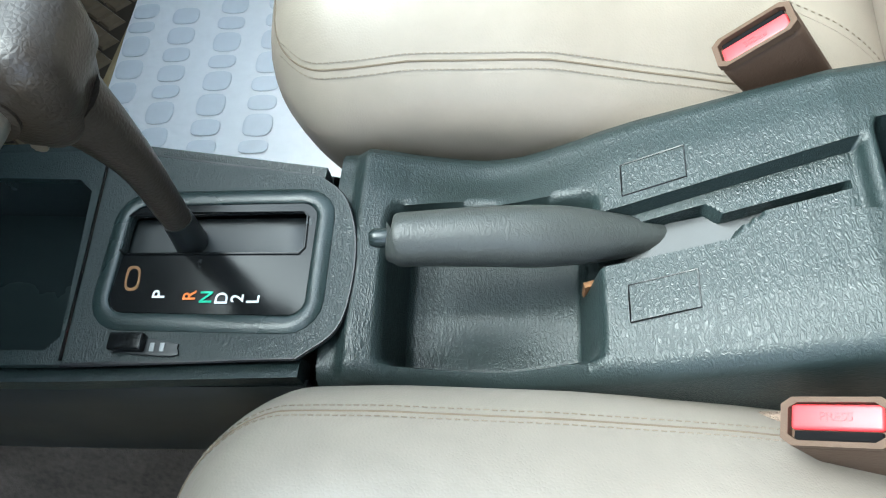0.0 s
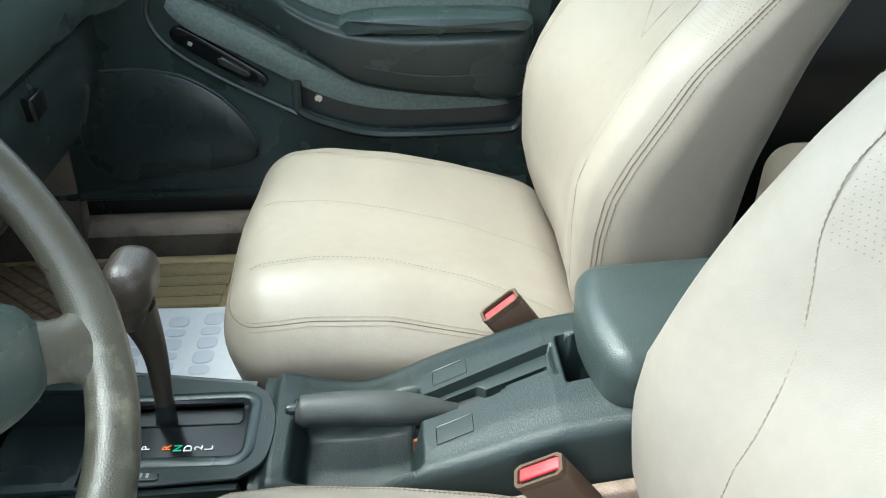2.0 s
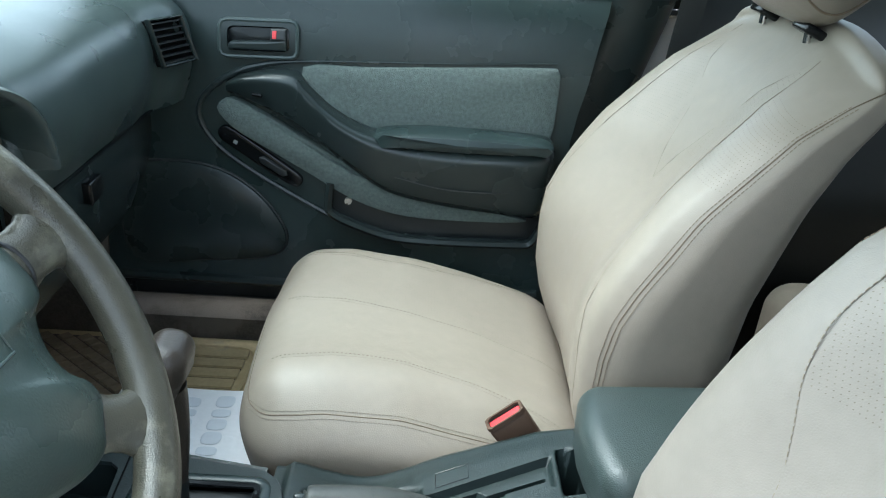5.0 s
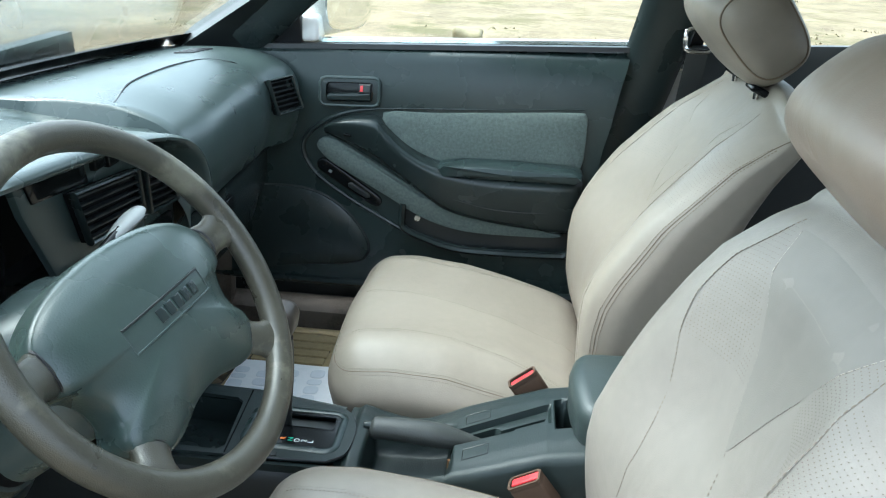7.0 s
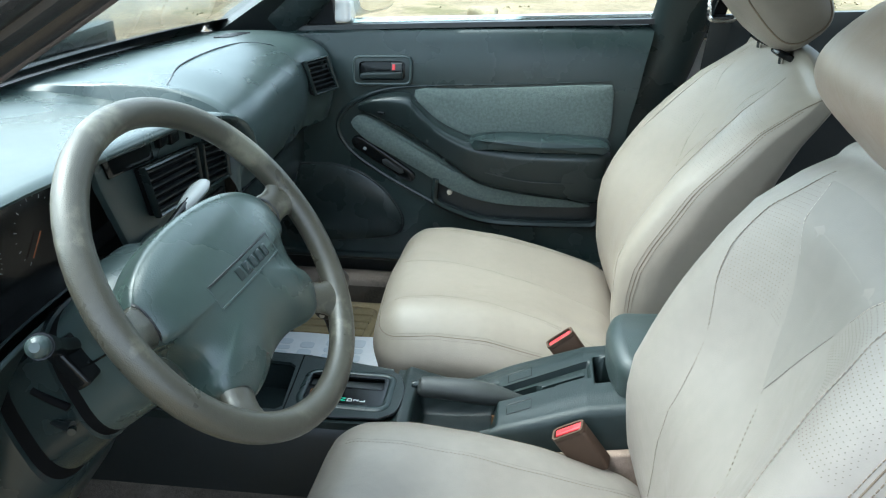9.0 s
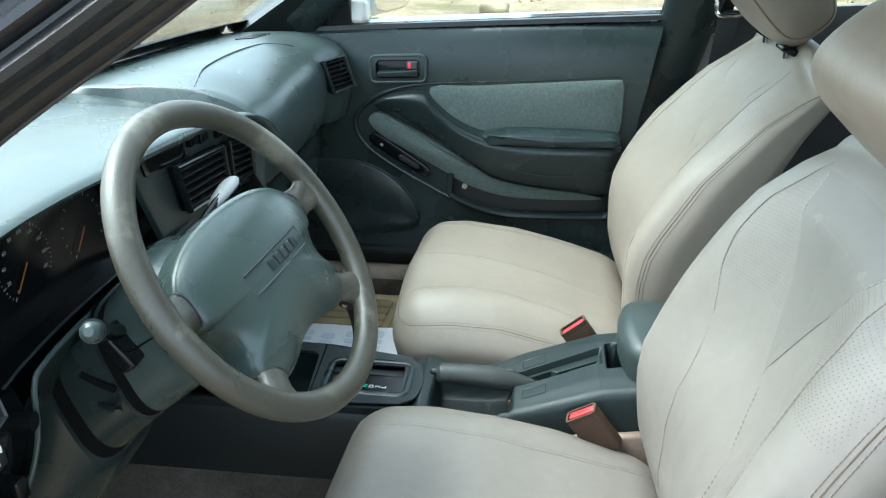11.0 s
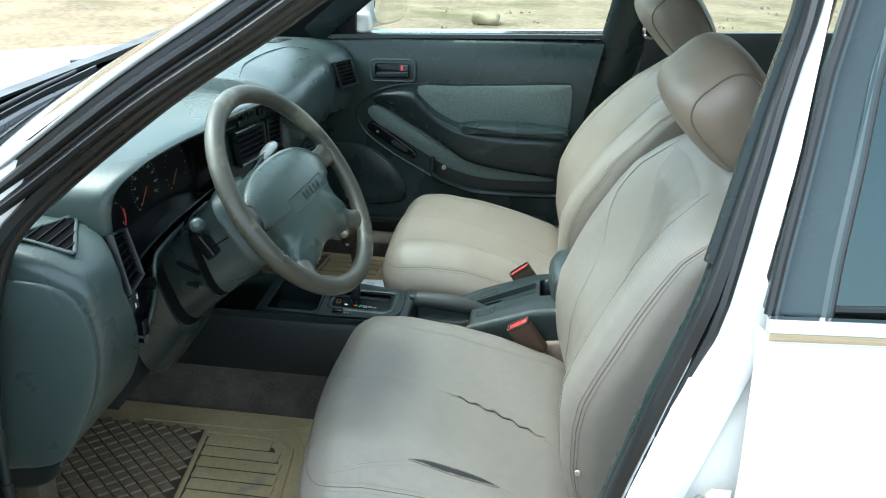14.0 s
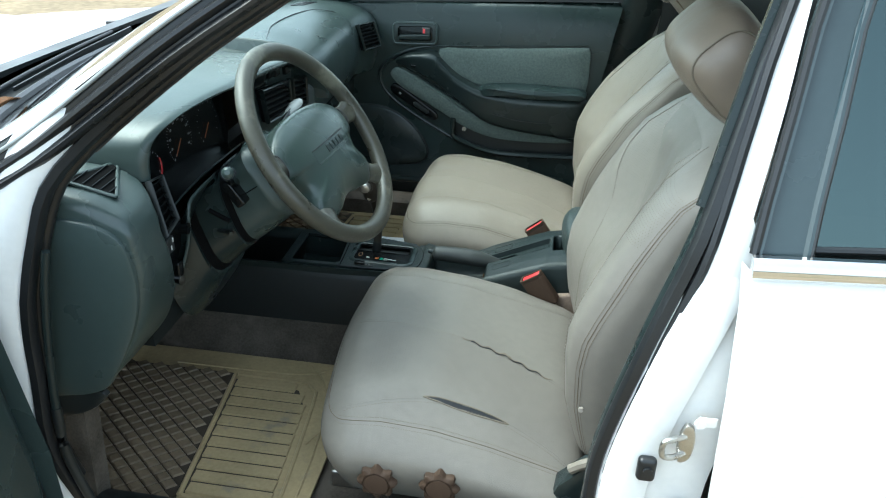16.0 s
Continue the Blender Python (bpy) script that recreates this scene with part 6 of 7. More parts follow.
# pad outline: a broad shield whose four arms run out to the leather spokes
PAD_HALF = [(0.0, 0.071), (0.05, 0.068), (0.09, 0.060), (0.122, 0.046), (0.141, 0.026), (0.145, 0.004), (0.141, -0.014), (0.124, -0.024), (0.112, -0.045), (0.112, -0.066), (0.121, -0.083), (0.118, -0.100), (0.102, -0.115), (0.086, -0.121), (0.062, -0.119), (0.03, -0.110)]
pad_line = smooth_path(PAD_HALF + [(0.0, -0.107)] + [(-u, v) for u, v in PAD_HALF[:0:-1]], 6, True)
PAD_RISE = [(0.0, 0.0165), (0.35, 0.0155), (0.6, 0.0125), (0.78, 0.007), (0.9, 0.001), (0.96, -0.004), (1.0, -0.010)]
PAD_MID = (0.0, -0.018)


def pad_h(u, v):
    """Height of the pad's face over the rim plane."""
    a = math.atan2(v - PAD_MID[1], u)
    best = min(pad_line, key=lambda q: abs((math.atan2(q[1] - PAD_MID[1], q[0]) - a + math.pi) % (2 * math.pi) - math.pi))
    return lerp_list(PAD_RISE, math.hypot(u, v - PAD_MID[1]) / math.hypot(best[0], best[1] - PAD_MID[1]))


verts, faces = [], []
n = len(pad_line)
levels = [(0.93, -0.052), (1.0, -0.040), (1.004, -0.016)] + [(q, lerp_list(PAD_RISE, q)) for q in (1.0, 0.985, 0.96, 0.93, 0.89, 0.84, 0.78, 0.70, 0.6, 0.48, 0.34, 0.18)]
for sc, h in levels:
    verts += [wp(q[0] * sc, PAD_MID[1] + (q[1] - PAD_MID[1]) * sc, h) for q in pad_line]
verts.append(wp(0, PAD_MID[1], 0.0166))
for a in range(len(levels) - 1):
    faces += [(a * n + i, a * n + (i + 1) % n, (a + 1) * n + (i + 1) % n, (a + 1) * n + i) for i in range(n)]
faces += [((len(levels) - 1) * n + i, (len(levels) - 1) * n + (i + 1) % n, len(verts) - 1) for i in range(n)]
faces.append(tuple(range(n)))
pad = mesh_object("airbag_pad", verts, faces, PAD, wheel, "grey-green airbag pad", sharp=60)
SPOKES = ((4, 0.0225), (176, 0.0225), (-45, 0.0225), (-135, 0.0225))
for ang, wide in SPOKES:
    a = radians(ang)
    d = Vector((math.cos(a), math.sin(a)))
    path = [wp(d.x * r, d.y * r, h) for r, h in ((0.128, -0.022), (0.138, -0.017), (0.146, -0.0135), (0.156, -0.011), (0.166, -0.008), (0.176, -0.004), (0.187, 0.0))]
    v, f = sweep(path, ring(wide, 18, 0.0125), False, tuple(NRM), True, [(0.95, 0.9), (1.0, 1.0), (1.0, 1.05), (0.90, 1.05), (0.95, 1.05), (1.25, 1.0), (1.75, 0.8)])
    mesh_object("spoke", v, f, WHEEL, wheel, "taupe leather spoke")
# moulded strip on the pad: a worn emblem
for v0, mt, rr in ((-0.002, DARK, 0.0013), (-0.028, PLASTIC, 0.0011)):
    mesh_object("emblem_line", *sweep([wp(u, v0, pad_h(u, v0) + 0.0005) for u in np.linspace(-0.070, 0.070, 18)], ring(rr, 6), False, tuple(NRM)), mt, pad)
for u in (-0.070, 0.070):
    mesh_object("emblem_line", *sweep([wp(u, q, pad_h(u, q) + 0.0004) for q in np.linspace(-0.002, -0.028, 6)], ring(0.0006, 6), False, tuple(NRM)), PLASTIC, pad)
for i in range(5):
    u = -0.022 + 0.0155 * i
    slab("emblem_bar", [(u, -0.022), (u + 0.0115, -0.022), (u + 0.0115, -0.008), (u, -0.008)], lambda a, b, h: wp(a, b, pad_h(a, b) + 0.0002 + h), 0.0012, SMOOTH, pad, "", 0.0005)
# dark joint where each arm of the pad meets its spoke
for ang, wide in SPOKES:
    a = radians(ang)
    arc = []
    for q in np.linspace(-1, 1, 14):
        r = 0.1425 - 0.004 * q * q
        arc.append(wp(r * math.cos(a) - q * wide * math.sin(a), r * math.sin(a) + q * wide * math.cos(a), -0.0015 - 0.010 * abs(q) ** 3))
    mesh_object("crease", *sweep(arc, ring(0.0015, 6), False, tuple(NRM)), RUBBER, pad, "dark joint between pad and spoke")
# hub behind the pad, column shroud, stalks
mesh_object("hub", *sweep([wp(0, -0.01, -0.10), wp(0, -0.01, -0.04)], ring(0.055, 20), False, tuple(VV)), DARK, wheel)
CC = Vector((0.152, -0.388, 0.893))
CN = Vector((math.cos(radians(34.7)), 0, math.sin(radians(34.7))))
CV = CN.cross(Vector((0, 1, 0)))
column = thing("steering_column", "grey plastic steering column shroud with stalks", "steering column", CC - CN * 0.12)
OC = Matrix.Translation(-(CC - CN * 0.12))


def cp(u, v, h):
    return OC @ (CC + Vector((0, 1, 0)) * u + CV * v + CN * h)


def collar(name, sections, mat, parent, label="", cap=False):
    """Rounded-rectangle rings round the column: (h, half width, top, bottom), leaning with height."""
    verts, faces, K = [], [], 40
    for h, a, vt, vb in sections:
        for k in range(K):
            t = 2 * math.pi * k / K
            c, sn = math.cos(t), math.sin(t)
            v = (vt + vb) / 2 + (vt - vb) / 2 * math.copysign(abs(sn) ** 0.62, sn)
            lean = 0.30 * v * smoothstep(-0.125, -0.19, h)
            verts.append(cp(a * math.copysign(abs(c) ** 0.62, c), v, h + lean))
    for i in range(len(sections) - 1):
        faces += [(i * K + k, i * K + (k + 1) % K, (i + 1) * K + (k + 1) % K, (i + 1) * K + k) for k in range(K)]
    if cap:
        faces.append(tuple(range(K)))
    return mesh_object(name, verts, faces, mat, parent, label)


shroud = collar("shroud", [(-0.082, 0.052, 0.042, -0.056), (-0.090, 0.062, 0.052, -0.066), (-0.112, 0.073, 0.064, -0.080), (-0.120, 0.080, 0.071, -0.086), (-0.126, 0.082, 0.073, -0.088), (-0.132, 0.080, 0.069, -0.087), (-0.150, 0.080, 0.065, -0.090), (-0.190, 0.082, 0.060, -0.094), (-0.193, 0.078, 0.056, -0.090)], PLASTIC, column, "grey upper shroud with raised rim", True)
collar("shroud_gap", [(-0.188, 0.0795, 0.058, -0.092), (-0.212, 0.0815, 0.056, -0.094)], MATTE, column, "black gap between the shroud halves")
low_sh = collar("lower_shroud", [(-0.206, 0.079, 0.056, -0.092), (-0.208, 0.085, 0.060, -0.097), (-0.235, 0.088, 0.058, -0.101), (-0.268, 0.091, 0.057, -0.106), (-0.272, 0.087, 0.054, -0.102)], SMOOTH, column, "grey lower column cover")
collar("lower_gap", [(-0.266, 0.0885, 0.055, -0.103), (-0.292, 0.093, 0.052, -0.112)], MATTE, column, "black gap above the knee panel")
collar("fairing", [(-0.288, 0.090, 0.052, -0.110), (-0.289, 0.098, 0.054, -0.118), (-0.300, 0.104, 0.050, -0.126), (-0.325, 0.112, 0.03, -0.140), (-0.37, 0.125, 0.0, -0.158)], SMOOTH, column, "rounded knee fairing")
mesh_object("shroud_split", *sweep([cp(-0.0815, 0.0, -0.128), cp(-0.0815, 0.0, -0.19)], ring(0.0012, 6)), BLACK, shroud)
block("stalk_socket", (0.010, 0.020, 0.026), 0.005, BLACK, column, "black stalk socket", Matrix.Translation(cp(-0.084, 0.012, -0.166)) @ Matrix.Rotation(radians(-34.7), 4, "Y"))
stalk = tube("light_stalk", [cp(-0.080, 0.026, -0.160), cp(-0.115, 0.038, -0.142), cp(-0.150, 0.050, -0.116), cp(-0.163, 0.054, -0.107)], 0.0105, BLACK, column, "black light stalk", steps=4, n=14, scale=[0.8, 0.9, 1.15, 1.2])
tube("stalk_end", [cp(-0.160, 0.053, -0.109), cp(-0.171, 0.056, -0.102), cp(-0.176, 0.0575, -0.099)], 0.0105, PLASTIC, stalk, "grey rounded stalk end", steps=4, n=16, scale=[1.0, 0.98, 0.45])
stalk = tube("wiper_stalk", [cp(0.07, 0.035, -0.150), cp(0.13, 0.048, -0.132), cp(0.19, 0.058, -0.120)], 0.007, BLACK, column, "black wiper stalk", steps=4, n=12)
tube("stalk_end", [cp(0.165, 0.054, -0.125), cp(0.185, 0.058, -0.121), cp(0.225, 0.062, -0.118), cp(0.246, 0.064, -0.117)], 0.012, SILVER, stalk, "pale flat stalk end", steps=3, n=14, rb=0.007, scale=[0.6, 0.9, 1.1, 0.7])
tube("key_slot", [cp(-0.0860, 0.010, -0.236), cp(-0.0875, -0.008, -0.226), cp(-0.0880, -0.026, -0.215)], 0.0045, MATTE, low_sh, "dark slot", steps=4, n=10)
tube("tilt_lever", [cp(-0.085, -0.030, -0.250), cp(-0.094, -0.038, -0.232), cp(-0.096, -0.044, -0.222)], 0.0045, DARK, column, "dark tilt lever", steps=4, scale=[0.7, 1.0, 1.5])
tube("lever_tip", [cp(-0.098, -0.045, -0.221), cp(-0.104, -0.046, -0.219)], 0.0045, SMOOTH, column, "grey lever tip", steps=1)

# ---- centre console ----
console = thing("centre_console", "grained grey centre console with gear gate and handbrake slot", "centre console", (0.3, 0, 0.23))
OK = Matrix.Translation((-0.3, -0.007, -0.23))
CTOP = [(0.06, 0.448), (0.258, 0.448), (0.268, 0.4565), (0.30, 0.453), (0.38, 0.455), (0.42, 0.462), (0.445, 0.470), (0.571, 0.519), (0.66, 0.535)]


def soft_in(v, a, b, e):
    return smoothstep(a - e, a + e, v) * smoothstep(b + e, b - e, v)


def slot_sides(x):
    """Near and far edge of the handbrake recess at x."""
    return -0.019 + (x - 0.441) * 0.06, 0.019 + (x - 0.437) * 0.115


def rear_depth(x, y):
    d = 0.055 * soft_in(x, 0.292, 0.425, 0.007) * soft_in(y, -0.073, 0.030, 0.008)
    near, far = slot_sides(x)
    u = (y - near) / (far - near)
    inside = soft_in(x, 0.415, 0.578, 0.0016) * smoothstep(-0.03, 0.03, u) * smoothstep(1.03, 0.97, u)
    mouth = float(np.interp(u, [0.0, 0.3, 0.44, 0.54, 0.76, 0.80], [0.500, 0.512, 0.526, 0.503, 0.495, 0.415]))
    floor_d = 0.0125 + 0.028 * smoothstep(mouth + 0.0012, mouth - 0.0012, x)
    slit = soft_in(x, 0.49, 0.571, 0.0015) * soft_in(u, 0.44, 0.54, 0.015)
    d = max(d, inside * max(floor_d, 0.030 * slit))
    box = soft_in(x, 0.588, 0.645, 0.0025) * soft_in(y, -0.025, 0.044, 0.0025)
    return max(d, box * 0.10)


xs = sorted(set(np.round(np.concatenate([np.arange(0.247, 0.42, 0.0035), np.arange(0.42, 0.60, 0.002), np.arange(0.60, 0.662, 0.0035)]), 5)))
U_LINES = [-0.03, 0.03, 0.08, 0.15, 0.22, 0.29, 0.36, 0.425, 0.455, 0.49, 0.525, 0.555, 0.60, 0.66, 0.72, 0.76, 0.80, 0.86, 0.92, 0.97, 1.03]
rows = []
for x in xs:
    zt = lerp_list(CTOP, x)
    half = float(np.interp(x, [0.247, 0.30, 0.40, 0.46, 0.66], [0.088, 0.088, 0.088, 0.092, 0.094]))
    dip = 0.018 * soft_in(x, 0.31, 0.40, 0.05)
    row = [(-half - 0.012, 0.25), (-half - 0.010, 0.33), (-half - 0.006, zt - 0.045 - dip), (-half - 0.003, zt - 0.018 - dip), (-half, zt - 0.008 - dip)]
    near, far = slot_sides(x)
    edge_y = half * 0.91
    lines = [near + (far - near) * u for u in U_LINES]
    lines = list(np.linspace(-edge_y, lines[0], 18)[:-1]) + lines + list(np.linspace(lines[-1], edge_y, 15)[1:])
    for y in lines:
        q = abs(y) / half
        row.append((y, zt - rear_depth(x, y) - 0.003 * smoothstep(0.55, 0.91, q) - dip * smoothstep(0.27, 0.78, q)))
    row += [(half, zt - 0.008 - dip), (half + 0.003, zt - 0.018 - dip), (half + 0.006, zt - 0.045 - dip), (half + 0.010, 0.33), (half + 0.012, 0.25)]
    rows.append([OK @ Vector((x, y, z)) for y, z in row])
k = len(rows[0])
verts = [p for r in rows for p in r]
faces = [(i * k + j, i * k + j + 1, (i + 1) * k + j + 1, (i + 1) * k + j) for i in range(len(rows) - 1) for j in range(k - 1)]
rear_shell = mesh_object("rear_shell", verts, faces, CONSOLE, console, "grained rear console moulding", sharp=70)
# blank covers with fine outlines
for y0, y1, sk in ((0.0285, 0.0525, 0.0045), (-0.0605, -0.0360, 0.0035)):
    loop = [(0.4455, y0), (0.4845, y0 + sk), (0.4845, y1 + sk), (0.4455, y1)]
    pts = []
    for (xa, ya), (xb, yb) in zip(loop, loop[1:] + loop[:1]):
        pts += [(xa + (xb - xa) * i / 5, ya + (yb - ya) * i / 5) for i in range(5)]
    v, f = sweep([OK @ Vector((x, y, lerp_list(CTOP, x) - 0.0026 * smoothstep(0.6, 1.0, abs(y) / 0.088) + 0.0003)) for x, y in pts], ring(0.0005, 5), True)
    mesh_object("blank_cover", v, f, BLACK, rear_shell, "outline of a blank switch cover")
# slide under the recess mouth; its dark colour stands for the deep opening's shade
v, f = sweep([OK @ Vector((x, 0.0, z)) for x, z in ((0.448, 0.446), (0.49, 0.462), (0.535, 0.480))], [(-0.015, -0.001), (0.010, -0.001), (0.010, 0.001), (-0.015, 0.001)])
mesh_object("slide_shade", v, f, DARK, rear_shell, "slide under the recess mouth, darkened for the opening's shade")

# front part with the gate
def front_pt(x, y, z):
    return OK @ Vector((x - 0.010, y, z))


def rounded(x0, x1, y0, y1, r, n=5, skew=0.0):
    pts = []
    for cx, cy, a0 in ((x1 - r, y1 - r, 0), (x0 + r, y1 - r, 90), (x0 + r, y0 + r, 180), (x1 - r, y0 + r, 270)):
        pts += [(cx + r * math.cos(radians(a0 + 90 * i / n)), cy + r * math.sin(radians(a0 + 90 * i / n))) for i in range(n + 1)]
    return [(x, y - skew * (x - x0) * (y < (y0 + y1) / 2)) for x, y in pts]


gate_hole = rounded(0.110, 0.248, -0.0485, 0.0345, 0.012, 5, 0.02)
tray_hole = [(-0.04, 0.065), (0.060, 0.060), (0.072, 0.050), (0.082, -0.066), (0.072, -0.076), (-0.04, -0.076)]
def fz(x, y):
    return 0.452 - 0.4 * max(0, abs(y) - 0.085)
out_line = [(-0.06, -0.088), (-0.06, 0.088), (0.084, 0.086)] + [tuple(q)[:2] for q in smooth_path([(0.245, 0.058), (0.265, 0.040), (0.276, 0.008), (0.277, -0.030), (0.270, -0.060), (0.247, -0.0795)], 5)] + [(0.087, -0.0856)]
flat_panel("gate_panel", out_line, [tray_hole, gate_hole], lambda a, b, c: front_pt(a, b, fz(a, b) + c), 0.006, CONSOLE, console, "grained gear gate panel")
for s, ys_ in ((-1, (-0.098, -0.097, -0.095)), (1, (0.100, 0.099, 0.072))):
    v, f = sweep([front_pt(x, y, 0.335) for x, y in zip((-0.45, 0.05, 0.25), ys_)], [(-0.008 * -s, -0.13), (0.004 * -s, -0.13), (0.006 * -s, 0.09), (-0.002 * -s, 0.104), (-0.008 * -s, 0.10)])
    mesh_object("side_panel", v, f, DARK, console, "dark console side panel")
mesh_object("panel_gap", *sweep([front_pt(x, y, 0.4585) for x, y in ((0.078, 0.084), (0.083, 0.0), (0.087, -0.083))], ring(0.0013, 6)), BLACK, console)
mesh_object("panel_gap", *sweep([front_pt(x, y, 0.4565) for x, y in out_line[2:]], ring(0.0016, 6)), RUBBER, console, "dark gap round the gate panel")
# flanges running down beside the gate panel
for sd_, ys_ in ((-1, (-0.092, -0.092, -0.0915, -0.0865)), (1, (0.0935, 0.0935, 0.0915, 0.0640))):
    v, f = sweep([front_pt(x, y, 0.447) for x, y in zip((-0.30, 0.0, 0.084, 0.248), ys_)], [(-0.0045 * sd_, 0.006), (0.004 * sd_, 0.0045), (0.009 * sd_, 0.0005), (0.012 * sd_, -0.007), (0.013 * sd_, -0.020), (-0.0045 * sd_, -0.020)])
    mesh_object("side_flange", v, f, CONSOLE, console, "grained flange beside the gate panel")
# front tray, sunk under the dashboard
v, f = sweep([front_pt(-0.05, -0.006, 0.40), front_pt(0.03, -0.006, 0.395), front_pt(0.08, -0.006, 0.40)], [(-0.075, -0.004), (0.075, -0.004), (0.078, 0.05), (0.074, 0.05), (0.070, 0.002), (-0.070, 0.002), (-0.074, 0.05), (-0.078, 0.05)])
mesh_object("front_tray", v, f, SMOOTH, console, "dark sunken front tray")
# bezel and gate plate
bez_mid = rounded(0.1035, 0.2545, -0.0550, 0.0410, 0.018, 5, 0.02)
bez = mesh_object("gate_bezel", *sweep([front_pt(a, b, 0.458) for a, b in bez_mid], [(-0.0065, -0.002), (-0.0060, 0.0016), (-0.0045, 0.0026), (0.0, 0.0027), (0.0035, 0.0020), (0.0060, 0.0006), (0.0068, -0.002)], True), DOOR_TRIM, console, "raised rounded bezel round the gear gate")
slot_hole = [(0.112, 0.029), (0.238, 0.028), (0.2415, 0.024), (0.2425, -0.001), (0.239, -0.0055), (0.112, -0.0045), (0.108, -0.001), (0.108, 0.025)]
plate = flat_panel("gate_plate", gate_hole, [slot_hole], lambda a, b, c: front_pt(a, b, 0.456 + c), 0.003, BLACK, console, "gloss black gear indicator plate")
slab("gate_floor", slot_hole, lambda a, b, h: front_pt(a, b, 0.447 + h), 0.003, DARK, plate, "sliding dark gate cover", 0.0005)
mesh_object("gate_rim", *sweep([front_pt(a, b, 0.4595) for a, b in slot_hole], ring(0.0010, 6), True), BLACK, plate)
slab("lock_release", curve2([(0.118, -0.016), (0.124, -0.014), (0.128, -0.018), (0.129, -0.030), (0.124, -0.033), (0.119, -0.030)], 3), lambda a, b, h: front_pt(a, b, 0.4585 + h), 0.0012, RUST, plate, "rusty shift lock slot", 0.0004)
slab("slot_mouth", curve2([(0.1205, -0.018), (0.1245, -0.0165), (0.127, -0.020), (0.1275, -0.0285), (0.124, -0.031), (0.1205, -0.0285)], 3), lambda a, b, h: front_pt(a, b, 0.4594 + h), 0.0008, MATTE, plate, "dark mouth of the lock slot", 0.0002)


def letter(ch, x, y, mat, size=0.0125):
    cu = bpy.data.curves.new("gear_letter", "FONT")
    cu.body, cu.size, cu.extrude, cu.offset = ch, size, 0.00025, 0.00012
    cu.align_x, cu.align_y = "CENTER", "CENTER"
    ob = new("letter_tmp", cu)
    me = bpy.data.meshes.new_from_object(ob.evaluated_get(bpy.context.evaluated_depsgraph_get()))
    bpy.data.objects.remove(ob)
    rm = Matrix.Rotation(radians(90), 4, "Z")
    me.transform(OK @ Matrix.Translation((x - 0.010, y, 0.4597)) @ rm)
    me.materials.append(mat)
    o = new("gear_letter", me)
    o.parent = plate
    return o


for ch, x, y, m_ in (("P", 0.146, -0.036, MARK), ("R", 0.168, -0.037, ORANGE), ("N", 0.180, -0.038, GREEN), ("D", 0.191, -0.039, MARK), ("2", 0.202, -0.039, MARK), ("L", 0.213, -0.040, MARK)):
    letter(ch, x, y, m_)
# overdrive-style rocker beside the gate
rk = slab("rocker_switch", curve2([(0.121, -0.066), (0.163, -0.070), (0.167, -0.074), (0.165, -0.080), (0.123, -0.077), (0.119, -0.072)], 3), lambda a, b, h: front_pt(a, b, 0.458 + h), 0.002, DARK, console, "black rocker switch", 0.0005)
block("rocker", (0.012, 0.006, 0.004), 0.0015, BLACK, rk, "", front_pt(0, 0, 0) .to_4d() and Matrix.Translation(front_pt(0.133, -0.0715, 0.462)))
for x in (0.150, 0.157):
    block("mark_bar", (0.0016, 0.0030, 0.0004), 0.0003, SILVER, rk, "", Matrix.Translation(front_pt(x, -0.074, 0.4603)))

# armrest box
abox = thing("armrest_box", "padded dark armrest lid on the console", "armrest", (0.75, 0, 0.53))
OA = Matrix.Translation((-0.75, 0, -0.53))
block("lid", (0.145, 0.093, 0.043), 0.026, LID, abox, "soft grey armrest lid", OA @ Matrix.Translation((0.765, 0.005, 0.562)) @ Matrix.Rotation(radians(-3), 4, "Y"), (6, 4, 2), 5,
      lambda p: Vector((p.x + (0.018 * (1 - (p.y / 0.09) ** 2) * (-1 if p.x < 0 else 0)), p.y, p.z - 0.012 * (p.y / 0.09) ** 2 * (p.z > 0))))
block("bin", (0.13, 0.085, 0.14), 0.01, SMOOTH, abox, "", OA @ Matrix.Translation((0.78, 0.0, 0.40)))

# ---- gear lever ----
lever = thing("gear_lever", "brown automatic gear lever with silver button", "gear lever", (0.165, -0.002, 0.455))
OG = Matrix.Translation((-0.180, 0.0, -0.450))
tube("shaft", [OG @ Vector(q) for q in ((0.164, 0.004, 0.478), (0.168, 0.004, 0.540), (0.166, 0.002, 0.582), (0.161, 0.0, 0.61))], 0.0100, KNOB, lever, "tapered brown lever shaft", steps=6, n=18, up=(0, 1, 0), scale=[1.0, 1.2, 1.65, 2.2])
tube("sleeve", [OG @ Vector(q) for q in ((0.160, 0.004, 0.440), (0.1625, 0.004, 0.462), (0.164, 0.004, 0.479))], 0.0112, DARK, lever, "dark sleeve in the gate", steps=3, n=18, up=(0, 1, 0), scale=[1.1, 1.0, 0.95])
block("knob", (0.024, 0.034, 0.042), 0.021, KNOB, lever, "rounded brown knob", OG @ Matrix.Translation((0.159, 0.0, 0.632)) @ Matrix.Rotation(radians(10), 4, "Y"), (3, 4, 5), 5,
      lambda p: Vector((p.x * (1 - 0.25 * (p.z < 0) * (-p.z / 0.042)) + 0.004 * (p.z > 0), p.y * (1 - 0.30 * (p.z < 0) * (-p.z / 0.042)), p.z)))
